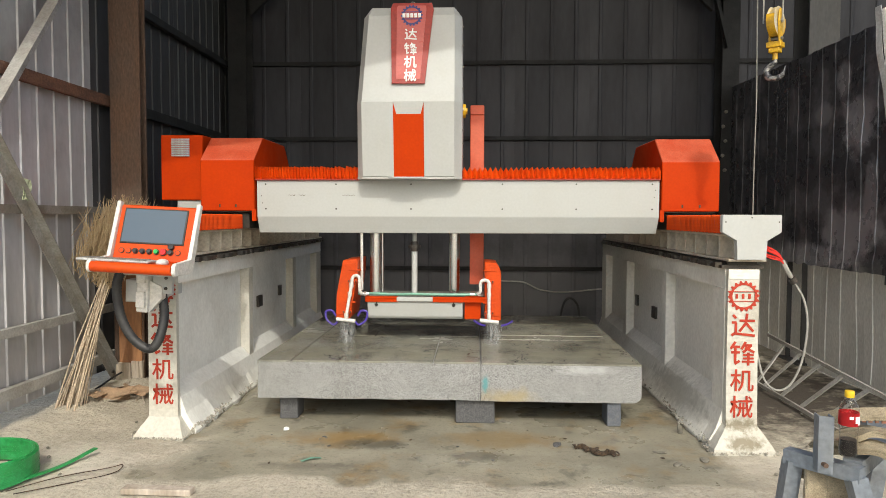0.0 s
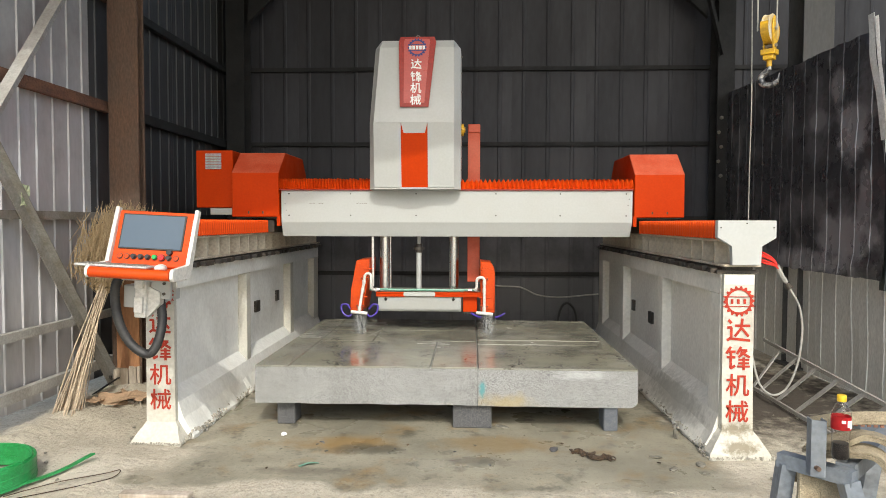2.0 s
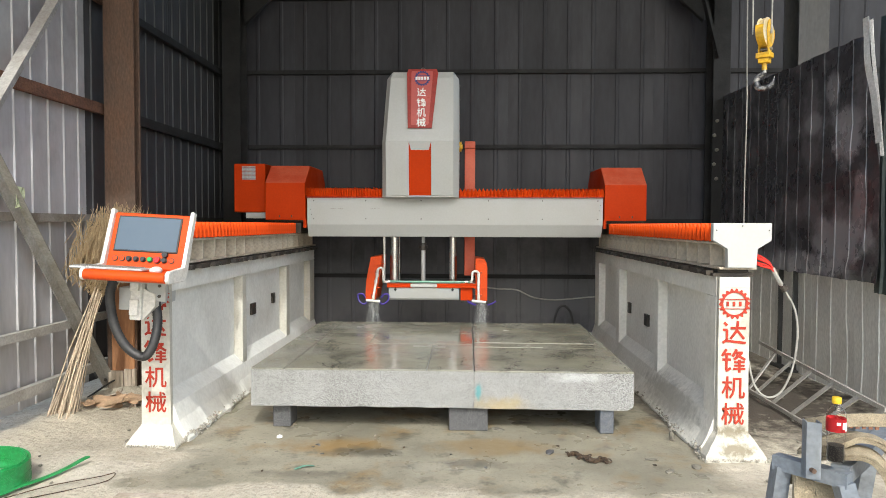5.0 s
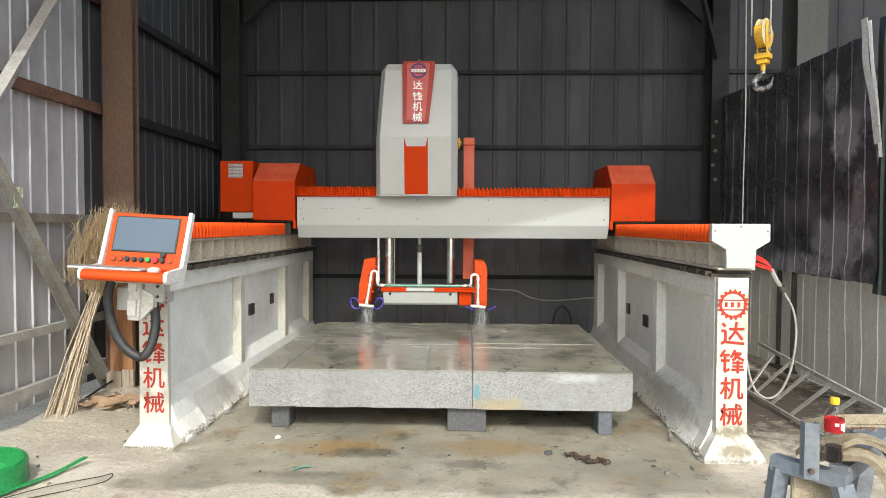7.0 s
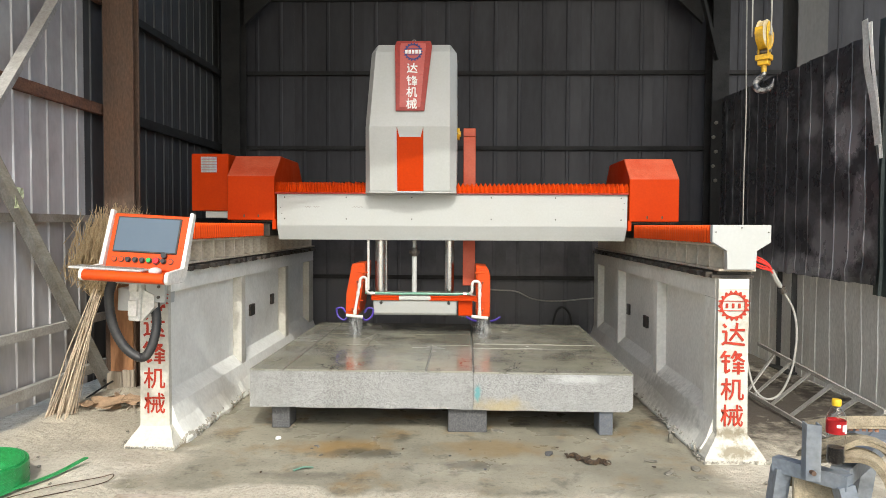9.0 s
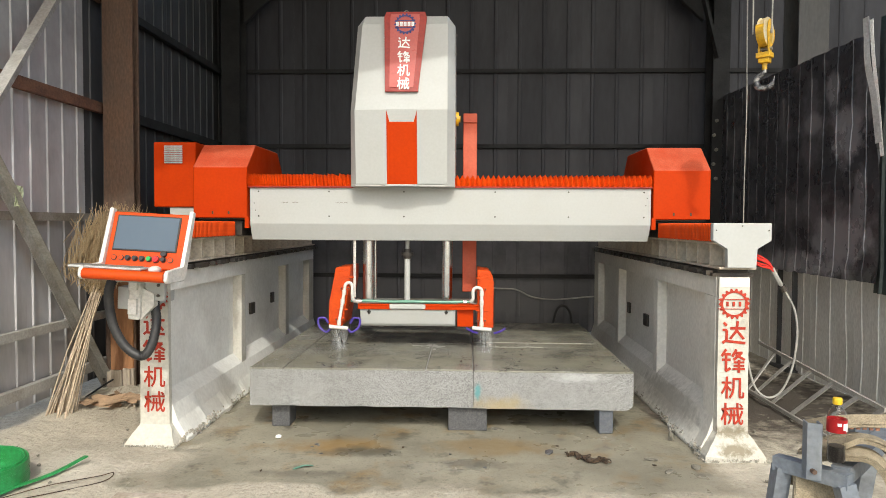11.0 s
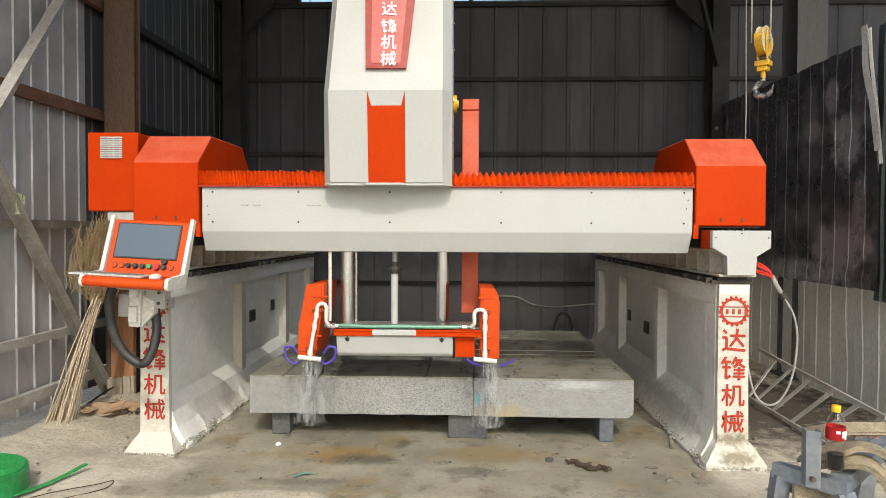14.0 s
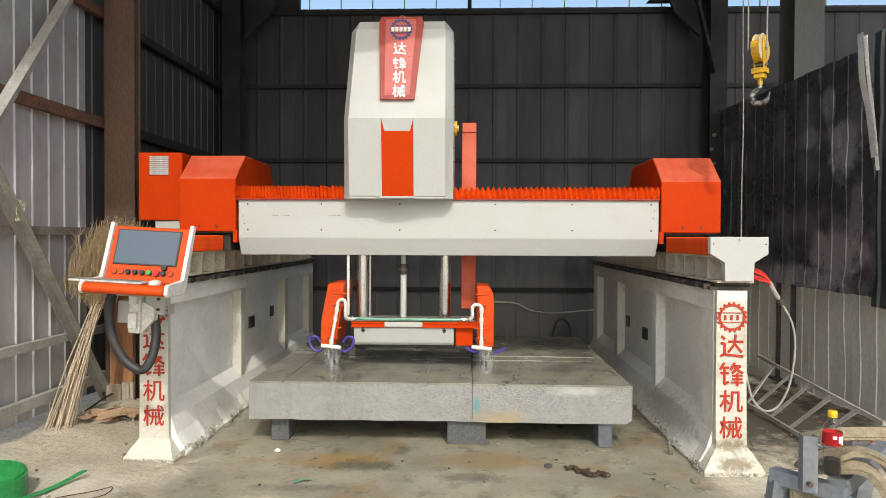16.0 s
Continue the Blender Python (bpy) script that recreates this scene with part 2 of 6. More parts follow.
def granite(name, wet, stained=False):
    m = bpy.data.materials.new(name)
    m.use_nodes = True
    nt = m.node_tree
    n, li = nt.nodes, nt.links
    b = n["Principled BSDF"]
    tc = n.new("ShaderNodeTexCoord")
    vo = n.new("ShaderNodeTexVoronoi")
    vo.inputs["Scale"].default_value = 290
    li.new(tc.outputs["Object"], vo.inputs["Vector"])
    sep = n.new("ShaderNodeSeparateColor")
    li.new(vo.outputs["Color"], sep.inputs["Color"])
    cr = n.new("ShaderNodeValToRGB")
    e = cr.color_ramp.elements
    e[0].position, e[0].color = 0.0, (0.075, 0.076, 0.082, 1)
    e[1].position, e[1].color = 1.0, (0.485, 0.49, 0.485, 1)
    for p, c in ((0.22, 0.165), (0.42, 0.29), (0.72, 0.385)):
        k = e.new(p)
        k.color = (c, c, c * 0.985, 1)
    li.new(sep.outputs["Red"], cr.inputs["Fac"])
    big = n.new("ShaderNodeTexNoise")
    big.inputs["Scale"].default_value, big.inputs["Detail"].default_value, big.inputs["Roughness"].default_value = 1.7, 6, 0.6
    li.new(tc.outputs["Object"], big.inputs["Vector"])
    mr = n.new("ShaderNodeMapRange")
    mr.inputs["From Min"].default_value, mr.inputs["From Max"].default_value = 0.42, 0.6
    li.new(big.outputs["Fac"], mr.inputs["Value"])
    mix = n.new("ShaderNodeMix")
    mix.data_type, mix.blend_type = "RGBA", "MULTIPLY"
    mix.inputs["Factor"].default_value = 1.0
    tint = n.new("ShaderNodeMix")
    tint.data_type = "RGBA"
    tint.inputs["A"].default_value = (0.85, 0.85, 0.80, 1) if wet else (0.88, 0.88, 0.88, 1)
    tint.inputs["B"].default_value = (0.42, 0.40, 0.32, 1) if wet else (0.76, 0.76, 0.75, 1)
    li.new(mr.outputs["Result"], tint.inputs["Factor"])
    li.new(cr.outputs["Color"], mix.inputs["A"])
    li.new(tint.outputs["Result"], mix.inputs["B"])
    out = mix.outputs["Result"]
    if wet:
        slurry = n.new("ShaderNodeMix")
        slurry.data_type = "RGBA"
        slurry.inputs["B"].default_value = (0.29, 0.28, 0.22, 1)
        n2 = n.new("ShaderNodeTexNoise")
        n2.inputs["Scale"].default_value, n2.inputs["Detail"].default_value = 2.6, 5
        li.new(tc.outputs["Object"], n2.inputs["Vector"])
        m2 = n.new("ShaderNodeMapRange")
        m2.inputs["From Min"].default_value, m2.inputs["From Max"].default_value = 0.35, 0.62
        m2.inputs["To Min"].default_value, m2.inputs["To Max"].default_value = 0.2, 0.8
        li.new(n2.outputs["Fac"], m2.inputs["Value"])
        li.new(m2.outputs["Result"], slurry.inputs["Factor"])
        li.new(out, slurry.inputs["A"])
        out = slurry.outputs["Result"]
        for scale, thin, most in ((1.9, 0.0045, 0.8), (3.4, 0.006, 0.55)):
            n3 = n.new("ShaderNodeTexNoise")
            n3.inputs["Scale"].default_value, n3.inputs["Detail"].default_value, n3.inputs["Roughness"].default_value = scale, 5, 0.55
            li.new(tc.outputs["Object"], n3.inputs["Vector"])
            cmp = n.new("ShaderNodeMath")
            cmp.operation = "COMPARE"
            cmp.inputs[1].default_value, cmp.inputs[2].default_value = 0.53, thin
            li.new(n3.outputs["Fac"], cmp.inputs[0])
            n4 = n.new("ShaderNodeTexNoise")
            n4.inputs["Scale"].default_value = 2.2
            li.new(tc.outputs["Generated"], n4.inputs["Vector"])
            m4 = n.new("ShaderNodeMapRange")
            m4.inputs["From Min"].default_value, m4.inputs["From Max"].default_value, m4.inputs["To Max"].default_value = 0.46, 0.52, most
            li.new(n4.outputs["Fac"], m4.inputs["Value"])
            pr = n.new("ShaderNodeMath")
            pr.operation = "MULTIPLY"
            li.new(cmp.outputs["Value"], pr.inputs[0])
            li.new(m4.outputs["Result"], pr.inputs[1])
            line = n.new("ShaderNodeMix")
            line.data_type = "RGBA"
            line.inputs["B"].default_value = (0.07, 0.065, 0.05, 1)
            li.new(pr.outputs["Value"], line.inputs["Factor"])
            li.new(out, line.inputs["A"])
            out = line.outputs["Result"]
    if stained:
        for (px, pz), (sx, sz), tone, most in (((0.22, 0.185), (4.2, 12.0), (0.36, 0.28, 0.13), 0.6), ((0.75, 0.385), (4.5, 22.0), (0.62, 0.63, 0.64), 0.4)):
            mp = n.new("ShaderNodeMapping")
            mp.vector_type = "POINT"
            mp.inputs["Location"].default_value = (-px * sx, 0, -pz * sz)
            mp.inputs["Scale"].default_value = (sx, 0.0, sz)
            li.new(tc.outputs["Object"], mp.inputs["Vector"])
            ln = n.new("ShaderNodeVectorMath")
            ln.operation = "LENGTH"
            li.new(mp.outputs["Vector"], ln.inputs[0])
            nz = n.new("ShaderNodeTexNoise")
            nz.inputs["Scale"].default_value, nz.inputs["Detail"].default_value = 14, 6
            li.new(tc.outputs["Object"], nz.inputs["Vector"])
            ad = n.new("ShaderNodeMath")
            ad.operation = "MULTIPLY_ADD"
            ad.inputs[1].default_value = 1.6
            li.new(nz.outputs["Fac"], ad.inputs[0])
            li.new(ln.outputs["Value"], ad.inputs[2])
            k = n.new("ShaderNodeMapRange")
            k.inputs["From Min"].default_value, k.inputs["From Max"].default_value = 1.8, 1.0
            k.inputs["To Max"].default_value = most
            li.new(ad.outputs["Value"], k.inputs["Value"])
            mx = n.new("ShaderNodeMix")
            mx.data_type = "RGBA"
            mx.inputs["B"].default_value = (*tone, 1)
            li.new(k.outputs["Result"], mx.inputs["Factor"])
            li.new(out, mx.inputs["A"])
            out = mx.outputs["Result"]
    li.new(out, b.inputs["Base Color"])
    rr = n.new("ShaderNodeMapRange")
    rr.inputs["From Min"].default_value, rr.inputs["From Max"].default_value = 0.35, 0.65
    rr.inputs["To Min"].default_value, rr.inputs["To Max"].default_value = (0.28, 0.05) if wet else (0.7, 0.85)
    li.new(big.outputs["Fac"], rr.inputs["Value"])
    li.new(rr.outputs["Result"], b.inputs["Roughness"])
    bp = n.new("ShaderNodeBump")
    bp.inputs["Strength"].default_value, bp.inputs["Distance"].default_value = (0.02 if wet else 0.35), 0.004
    li.new(sep.outputs["Green"], bp.inputs["Height"])
    li.new(bp.outputs["Normal"], b.inputs["Normal"])
    return m


GRANITE = granite("sawn_grey_granite", False)
GRANITE_STAINED = granite("stained_sawn_granite", False, True)
GRANITE_WET = granite("wet_sawn_granite", True)
SLATE = material("blue_grey_stone", (0.085, 0.095, 0.115), 0.7, second=(0.14, 0.145, 0.155), scale=30, amount=0.7, fine=160, fine_amount=0.3, bump=0.15)
GRANITE_DARK = material("dark_granite", (0.055, 0.055, 0.06), 0.7, second=(0.13, 0.13, 0.13), scale=120, amount=0.8, fine=200, fine_amount=0.3, bump=0.15)


def glassy(name, color, rough=0.02, ior=1.45):
    m = bpy.data.materials.new(name)
    m.use_nodes = True
    b = m.node_tree.nodes["Principled BSDF"]
    b.inputs["Base Color"].default_value = (*color, 1)
    b.inputs["Roughness"].default_value, b.inputs["IOR"].default_value = rough, ior
    b.inputs["Transmission Weight"].default_value = 1.0
    return m


CLEAR = glassy("clear_plastic", (0.97, 0.97, 0.97), 0.03, 1.22)
WATER = glassy("spray_water", (0.45, 0.47, 0.48), 0.35, 1.2)
WATER.node_tree.nodes["Principled BSDF"].inputs["Transmission Weight"].default_value = 0.45


def ground_material():
    """Dusty concrete; wet, slurry-stained inside the saw's bay."""
    m = bpy.data.materials.new("dusty_concrete_ground")
    m.use_nodes = True
    nt = m.node_tree
    n, li = nt.nodes, nt.links
    b = n["Principled BSDF"]
    tc = n.new("ShaderNodeTexCoord")

    def noise_of(scale, detail=6, rough=0.6):
        k = n.new("ShaderNodeTexNoise")
        k.inputs["Scale"].default_value, k.inputs["Detail"].default_value, k.inputs["Roughness"].default_value = scale, detail, rough
        li.new(tc.outputs["Object"], k.inputs["Vector"])
        return k.outputs["Fac"]

    def ranged(v, a, c, lo=0.0, hi=1.0):
        k = n.new("ShaderNodeMapRange")
        for key, val in (("From Min", a), ("From Max", c), ("To Min", lo), ("To Max", hi)):
            k.inputs[key].default_value = val
        li.new(v, k.inputs["Value"])
        return k.outputs["Result"]

    def math_of(op, a, c):
        k = n.new("ShaderNodeMath")
        k.operation = op
        for i, v in enumerate((a, c)):
            if isinstance(v, float):
                k.inputs[i].default_value = v
            else:
                li.new(v, k.inputs[i])
        return k.outputs["Value"]

    def mixed(fac, a, c):
        k = n.new("ShaderNodeMix")
        k.data_type = "RGBA"
        li.new(fac, k.inputs["Factor"])
        for key, v in (("A", a), ("B", c)):
            if isinstance(v, tuple):
                k.inputs[key].default_value = (*v, 1)
            else:
                li.new(v, k.inputs[key])
        return k.outputs["Result"]

    xyz = n.new("ShaderNodeSeparateXYZ")
    li.new(tc.outputs["Object"], xyz.inputs["Vector"])
    wob = ranged(noise_of(1.6), 0.25, 0.75, -0.35, 0.35)
    wob2 = ranged(noise_of(2.3), 0.25, 0.75, -0.12, 0.12)
    dx = math_of("ABSOLUTE", math_of("ADD", xyz.outputs["X"], 0.16), 0.0)
    inx = ranged(math_of("ADD", dx, wob), 1.72, 1.55)
    iny = ranged(math_of("ADD", xyz.outputs["Y"], wob2), 3.5, 3.58)
    wet = math_of("MULTIPLY", inx, iny)
    dry = mixed(ranged(noise_of(1.3), 0.4, 0.65), (0.52, 0.475, 0.385), (0.38, 0.34, 0.27))
    dry = mixed(ranged(noise_of(38, 4), 0.5, 0.70, 0, 0.6), dry, (0.22, 0.195, 0.16))
    dry = mixed(ranged(noise_of(130, 3), 0.5, 0.68, 0, 0.45), dry, (0.24, 0.21, 0.17))
    dry = mixed(ranged(noise_of(9, 5), 0.55, 0.7, 0, 0.5), dry, (0.60, 0.56, 0.47))
    mud = mixed(ranged(noise_of(1.1), 0.40, 0.60), (0.33, 0.305, 0.235), (0.21, 0.195, 0.15))
    mud = mixed(ranged(noise_of(2.7), 0.53, 0.66, 0, 0.75), mud, (0.25, 0.165, 0.07))
    mud = mixed(ranged(noise_of(5.5), 0.56, 0.66, 0, 0.75), mud, (0.085, 0.08, 0.062))
    mud = mixed(ranged(noise_of(55, 3), 0.55, 0.7, 0, 0.4), mud, (0.12, 0.11, 0.085))
    mud = mixed(ranged(noise_of(16, 7, 0.7), 0.54, 0.64, 0, 0.5), mud, (0.31, 0.29, 0.225))
    mud = mixed(ranged(noise_of(31, 6, 0.7), 0.57, 0.66, 0, 0.6), mud, (0.09, 0.083, 0.062))
    mud = mixed(ranged(noise_of(140, 3), 0.52, 0.7, 0, 0.35), mud, (0.10, 0.095, 0.075))
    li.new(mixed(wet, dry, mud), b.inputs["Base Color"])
    gloss = ranged(noise_of(1.2), 0.42, 0.6, 0.62, 0.16)
    k = n.new("ShaderNodeMix")
    li.new(wet, k.inputs["Factor"])
    k.inputs["A"].default_value = 0.92
    li.new(gloss, k.inputs["B"])
    li.new(k.outputs["Result"], b.inputs["Roughness"])
    bp = n.new("ShaderNodeBump")
    bp.inputs["Distance"].default_value = 0.02
    li.new(ranged(wet, 0.0, 1.0, 1.0, 0.08), bp.inputs["Strength"])
    li.new(noise_of(24, 6, 0.65), bp.inputs["Height"])
    li.new(bp.outputs["Normal"], b.inputs["Normal"])
    return m


GROUND = ground_material()


def stain_and_shade(m, place, size, tone, most, grain=14.0, soft=0.5):
    """Lays a ragged stain, or light or shade put into colour, on a material: place and the half sizes of the spot in
    metres.
    """
    nt = m.node_tree
    n, li = nt.nodes, nt.links
    b = n["Principled BSDF"]
    was = b.inputs["Base Color"].links[0].from_socket
    tc = n.new("ShaderNodeTexCoord")
    mp = n.new("ShaderNodeMapping")
    mp.inputs["Scale"].default_value = [1 / s if s else 0.0 for s in size]
    mp.inputs["Location"].default_value = [-p / s if s else 0.0 for p, s in zip(place, size)]
    li.new(tc.outputs["Object"], mp.inputs["Vector"])
    ln = n.new("ShaderNodeVectorMath")
    ln.operation = "LENGTH"
    li.new(mp.outputs["Vector"], ln.inputs[0])
    nz = n.new("ShaderNodeTexNoise")
    nz.inputs["Scale"].default_value, nz.inputs["Detail"].default_value, nz.inputs["Roughness"].default_value = grain, 6, 0.65
    li.new(tc.outputs["Object"], nz.inputs["Vector"])
    ad = n.new("ShaderNodeMath")
    ad.operation = "MULTIPLY_ADD"
    ad.inputs[1].default_value = 1.6
    li.new(nz.outputs["Fac"], ad.inputs[0])
    li.new(ln.outputs["Value"], ad.inputs[2])
    k = n.new("ShaderNodeMapRange")
    k.inputs["From Min"].default_value, k.inputs["From Max"].default_value, k.inputs["To Max"].default_value = 1.75, 1.75 - soft, most
    li.new(ad.outputs["Value"], k.inputs["Value"])
    mx = n.new("ShaderNodeMix")
    mx.data_type = "RGBA"
    mx.inputs["B"].default_value = (*tone, 1)
    li.new(k.outputs["Result"], mx.inputs["Factor"])
    li.new(was, mx.inputs["A"])
    li.new(mx.outputs["Result"], b.inputs["Base Color"])


# the spot at (2.3, 5.75) is shade by the ladder, put into the ground colour
for place, size, tone, most in (((-0.75, 4.22, 0), (0.35, 0.22, 0), (0.27, 0.17, 0.06), 0.8), ((-0.62, 4.12, 0), (0.28, 0.12, 0), (0.085, 0.08, 0.06), 0.8),
                                ((0.12, 4.25, 0), (0.4, 0.22, 0), (0.25, 0.17, 0.075), 0.6), ((0.05, 3.95, 0), (0.3, 0.1, 0), (0.10, 0.09, 0.07), 0.6),
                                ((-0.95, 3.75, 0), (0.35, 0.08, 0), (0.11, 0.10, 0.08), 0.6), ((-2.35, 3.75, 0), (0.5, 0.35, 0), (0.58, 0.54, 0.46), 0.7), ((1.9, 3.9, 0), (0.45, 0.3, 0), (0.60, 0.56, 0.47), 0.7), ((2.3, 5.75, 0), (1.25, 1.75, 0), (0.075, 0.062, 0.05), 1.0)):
    stain_and_shade(GROUND, place, size, tone, most, 7.0)
for z in (0.06, 0.16):
    stain_and_shade(WHITEWASH, (1.6, 3.95, z), (0.15, 0.5, 0.055), (0.19, 0.16, 0.10), 0.85, 34.0)
stain_and_shade(PLASTER, (1.5, 5.0, 0.15), (0.3, 0.8, 0.14), (0.24, 0.225, 0.19), 0.5, 16.0)

stain_and_shade(GRANITE_STAINED, (0.075, 4.543, 0.28), (0.030, 0.0, 0.075), (0.06, 0.27, 0.29), 0.75, 45.0, 0.6)
# grey spots: glossy reflections on the crumples and lower edge, put into the colour
for place, size, most in (((2.62, 0, 2.52), (0.14, 0, 0.20), 0.8), ((2.86, 0, 2.12), (0.26, 0, 0.30), 0.9), ((2.30, 0, 2.28), (0.16, 0, 0.12), 0.7), ((3.05, 0, 1.55), (0.12, 0, 0.35), 0.6),
                          ((2.1, 0, 1.06), (1.1, 0, 0.12), 0.8), ((2.75, 0, 1.28), (0.55, 0, 0.22), 0.85)):
    stain_and_shade(BLACK_SHEET, place, size, (0.40, 0.39, 0.41), most, 5.0, 0.35)
# sheets darken upwards: the dimmer light under the roof put into their colour
stain_and_shade(GALV, (0, 0, 4.8), (0, 0, 3.0), (0.20, 0.19, 0.185), 0.95, 2.5, 0.9)
# lower back wall paler: haze over the slabs put into the sheet colour
stain_and_shade(BACK_SHEET, (0, 0, 0.45), (0, 0, 1.0), (0.12, 0.12, 0.13), 0.85, 2.6, 0.8)
# far sheets darken further upwards, again shade put into colour
stain_and_shade(GALV_SHADE, (0, 0, 4.6), (0, 0, 2.6), (0.042, 0.0415, 0.0415), 0.95, 2.5, 0.9)
MIST = material("spray_mist", (0.6, 0.61, 0.61), 0.9, bump=0.0)
mn = MIST.node_tree
mt_noise = mn.nodes.new("ShaderNodeTexNoise")
mt_noise.inputs["Scale"].default_value, mt_noise.inputs["Detail"].default_value = 38, 4
mt_map = mn.nodes.new("ShaderNodeMapping")
mt_map.inputs["Scale"].default_value = (1, 1, 0.25)
mt_tc = mn.nodes.new("ShaderNodeTexCoord")
mt_range = mn.nodes.new("ShaderNodeMapRange")
mt_range.inputs["From Min"].default_value, mt_range.inputs["From Max"].default_value, mt_range.inputs["To Max"].default_value = 0.42, 0.75, 0.20
mn.links.new(mt_tc.outputs["Object"], mt_map.inputs["Vector"])
mn.links.new(mt_map.outputs["Vector"], mt_noise.inputs["Vector"])
mn.links.new(mt_noise.outputs["Fac"], mt_range.inputs["Value"])
mn.links.new(mt_range.outputs["Result"], mn.nodes["Principled BSDF"].inputs["Alpha"])
# ---- building tools ----
def link(name, bm, mat, parent=None, label="", smooth=False):
    bmesh.ops.recalc_face_normals(bm, faces=bm.faces[:])
    me = bpy.data.meshes.new(name)
    bm.to_mesh(me)
    bm.free()
    if smooth:
        me.polygons.foreach_set("use_smooth", [True] * len(me.polygons))
        me.set_sharp_from_angle(angle=radians(40))
    me.materials.append(mat)
    ob = new(name, me)
    if parent:
        ob.parent = parent
    if label:
        ob["label"] = label
    return ob


def part(name, bm, mat, parent, label="", smooth=False):
    return link(name, bm, mat, parent, label, smooth)


def thing(name, label, category, group="", at=(0, 0, 0)):
    e = tagged(new(name), label, category, group)
    e.location = at
    return e


def fresh():
    return bmesh.new()


def box(bm, x0, x1, y0, y1, z0, z1, bevel=0.0, seg=1):
    ret = bmesh.ops.create_cube(bm, size=1, matrix=Matrix.LocRotScale(((x0 + x1) / 2, (y0 + y1) / 2, (z0 + z1) / 2), None, (abs(x1 - x0), abs(y1 - y0), abs(z1 - z0))))
    if bevel:
        edges = list({e for v in ret["verts"] for e in v.link_edges})
        bmesh.ops.bevel(bm, geom=edges, offset=bevel, segments=seg, affect="EDGES")
    return bm


def cyl(bm, p0, p1, r, n=12, r2=None):
    p0, p1 = Vector(p0), Vector(p1)
    d = p1 - p0
    m = Matrix.Translation((p0 + p1) / 2) @ d.to_track_quat("Z", "Y").to_matrix().to_4x4()
    bmesh.ops.create_cone(bm, cap_ends=True, segments=n, radius1=r, radius2=r if r2 is None else r2, depth=d.length, matrix=m)
    return bm


def prism(bm, poly, axis, a, b, bevel=0.0):
    """Extrudes a polygon (pairs) along an axis from a to b. x: pairs are y,z; y: x,z; z: x,y."""
    def at(p, k):
        return {"x": (k, p[0], p[1]), "y": (p[0], k, p[1]), "z": (p[0], p[1], k)}[axis]
    va, vb = [bm.verts.new(at(p, a)) for p in poly], [bm.verts.new(at(p, b)) for p in poly]
    bm.faces.new(va)
    bm.faces.new(vb[::-1])
    n = len(poly)
    for i in range(n):
        bm.faces.new((va[i], vb[i], vb[(i + 1) % n], va[(i + 1) % n]))
    if bevel:
        edges = list({e for v in va + vb for e in v.link_edges})
        bmesh.ops.bevel(bm, geom=edges, offset=bevel, segments=1, affect="EDGES")
    return bm


def smooth_path(points, n=8):
    """Points of a Catmull-Rom line through the given ones."""
    p = [Vector(q) for q in points]
    p = [2 * p[0] - p[1]] + p + [2 * p[-1] - p[-2]]
    out = []
    for i in range(1, len(p) - 2):
        for k in range(n):
            t = k / n
            a, b, c, d = p[i - 1], p[i], p[i + 1], p[i + 2]
            out.append(0.5 * ((2 * b) + (c - a) * t + (2 * a - 5 * b + 4 * c - d) * t * t + (3 * b - a - 3 * c + d) * t ** 3))
    return out + [p[-2]]


def tube(bm, pts, r, n=8, flat=None):
    """Sweeps a round (or flat: half width, half thickness) section along points."""
    pts = [Vector(q) for q in pts]
    rings = []
    side = None
    for i, p in enumerate(pts):
        d = (pts[min(i + 1, len(pts) - 1)] - pts[max(i - 1, 0)]).normalized()
        if side is None:
            side = d.orthogonal().normalized() if not flat else Vector(flat[2])
        side = (side - d * side.dot(d)).normalized()
        up = d.cross(side)
        if flat:
            w, h = flat[0], flat[1]
            ring = [bm.verts.new(p + side * a * w + up * c * h) for a, c in ((-1, -1), (1, -1), (1, 1), (-1, 1))]
        else:
            rr = r(i) if callable(r) else r
            ring = [bm.verts.new(p + (side * math.cos(2 * math.pi * k / n) + up * math.sin(2 * math.pi * k / n)) * rr) for k in range(n)]
        rings.append(ring)
    m = len(rings[0])
    for a, b in zip(rings, rings[1:]):
        for k in range(m):
            bm.faces.new((a[k], a[(k + 1) % m], b[(k + 1) % m], b[k]))
    bm.faces.new(rings[0][::-1])
    bm.faces.new(rings[-1])
    return bm


def lumpy(bm, amount, scale, seed=0.0):
    for v in bm.verts:
        v.co += Vector(noise.noise_vector(v.co * scale + Vector((seed, seed * 2, 0)))) * amount
    return bm


def shell(bm, grid, off):
    """A closed thin sheet from a grid of points; off: its thickness as a vector."""
    off = Vector(off)
    f = [[bm.verts.new(p) for p in col] for col in grid]
    k = [[bm.verts.new(Vector(p) + off) for p in col] for col in grid]
    n, m = len(grid), len(grid[0])
    for i in range(n - 1):
        for j in range(m - 1):
            bm.faces.new((f[i][j], f[i + 1][j], f[i + 1][j + 1], f[i][j + 1]))
            bm.faces.new((k[i][j], k[i][j + 1], k[i + 1][j + 1], k[i + 1][j]))
    for i in range(n - 1):
        bm.faces.new((f[i][0], k[i][0], k[i + 1][0], f[i + 1][0]))
        bm.faces.new((f[i][m - 1], f[i + 1][m - 1], k[i + 1][m - 1], k[i][m - 1]))
    for j in range(m - 1):
        bm.faces.new((f[0][j], f[0][j + 1], k[0][j + 1], k[0][j]))
        bm.faces.new((f[n - 1][j], k[n - 1][j], k[n - 1][j + 1], f[n - 1][j + 1]))
    return bm


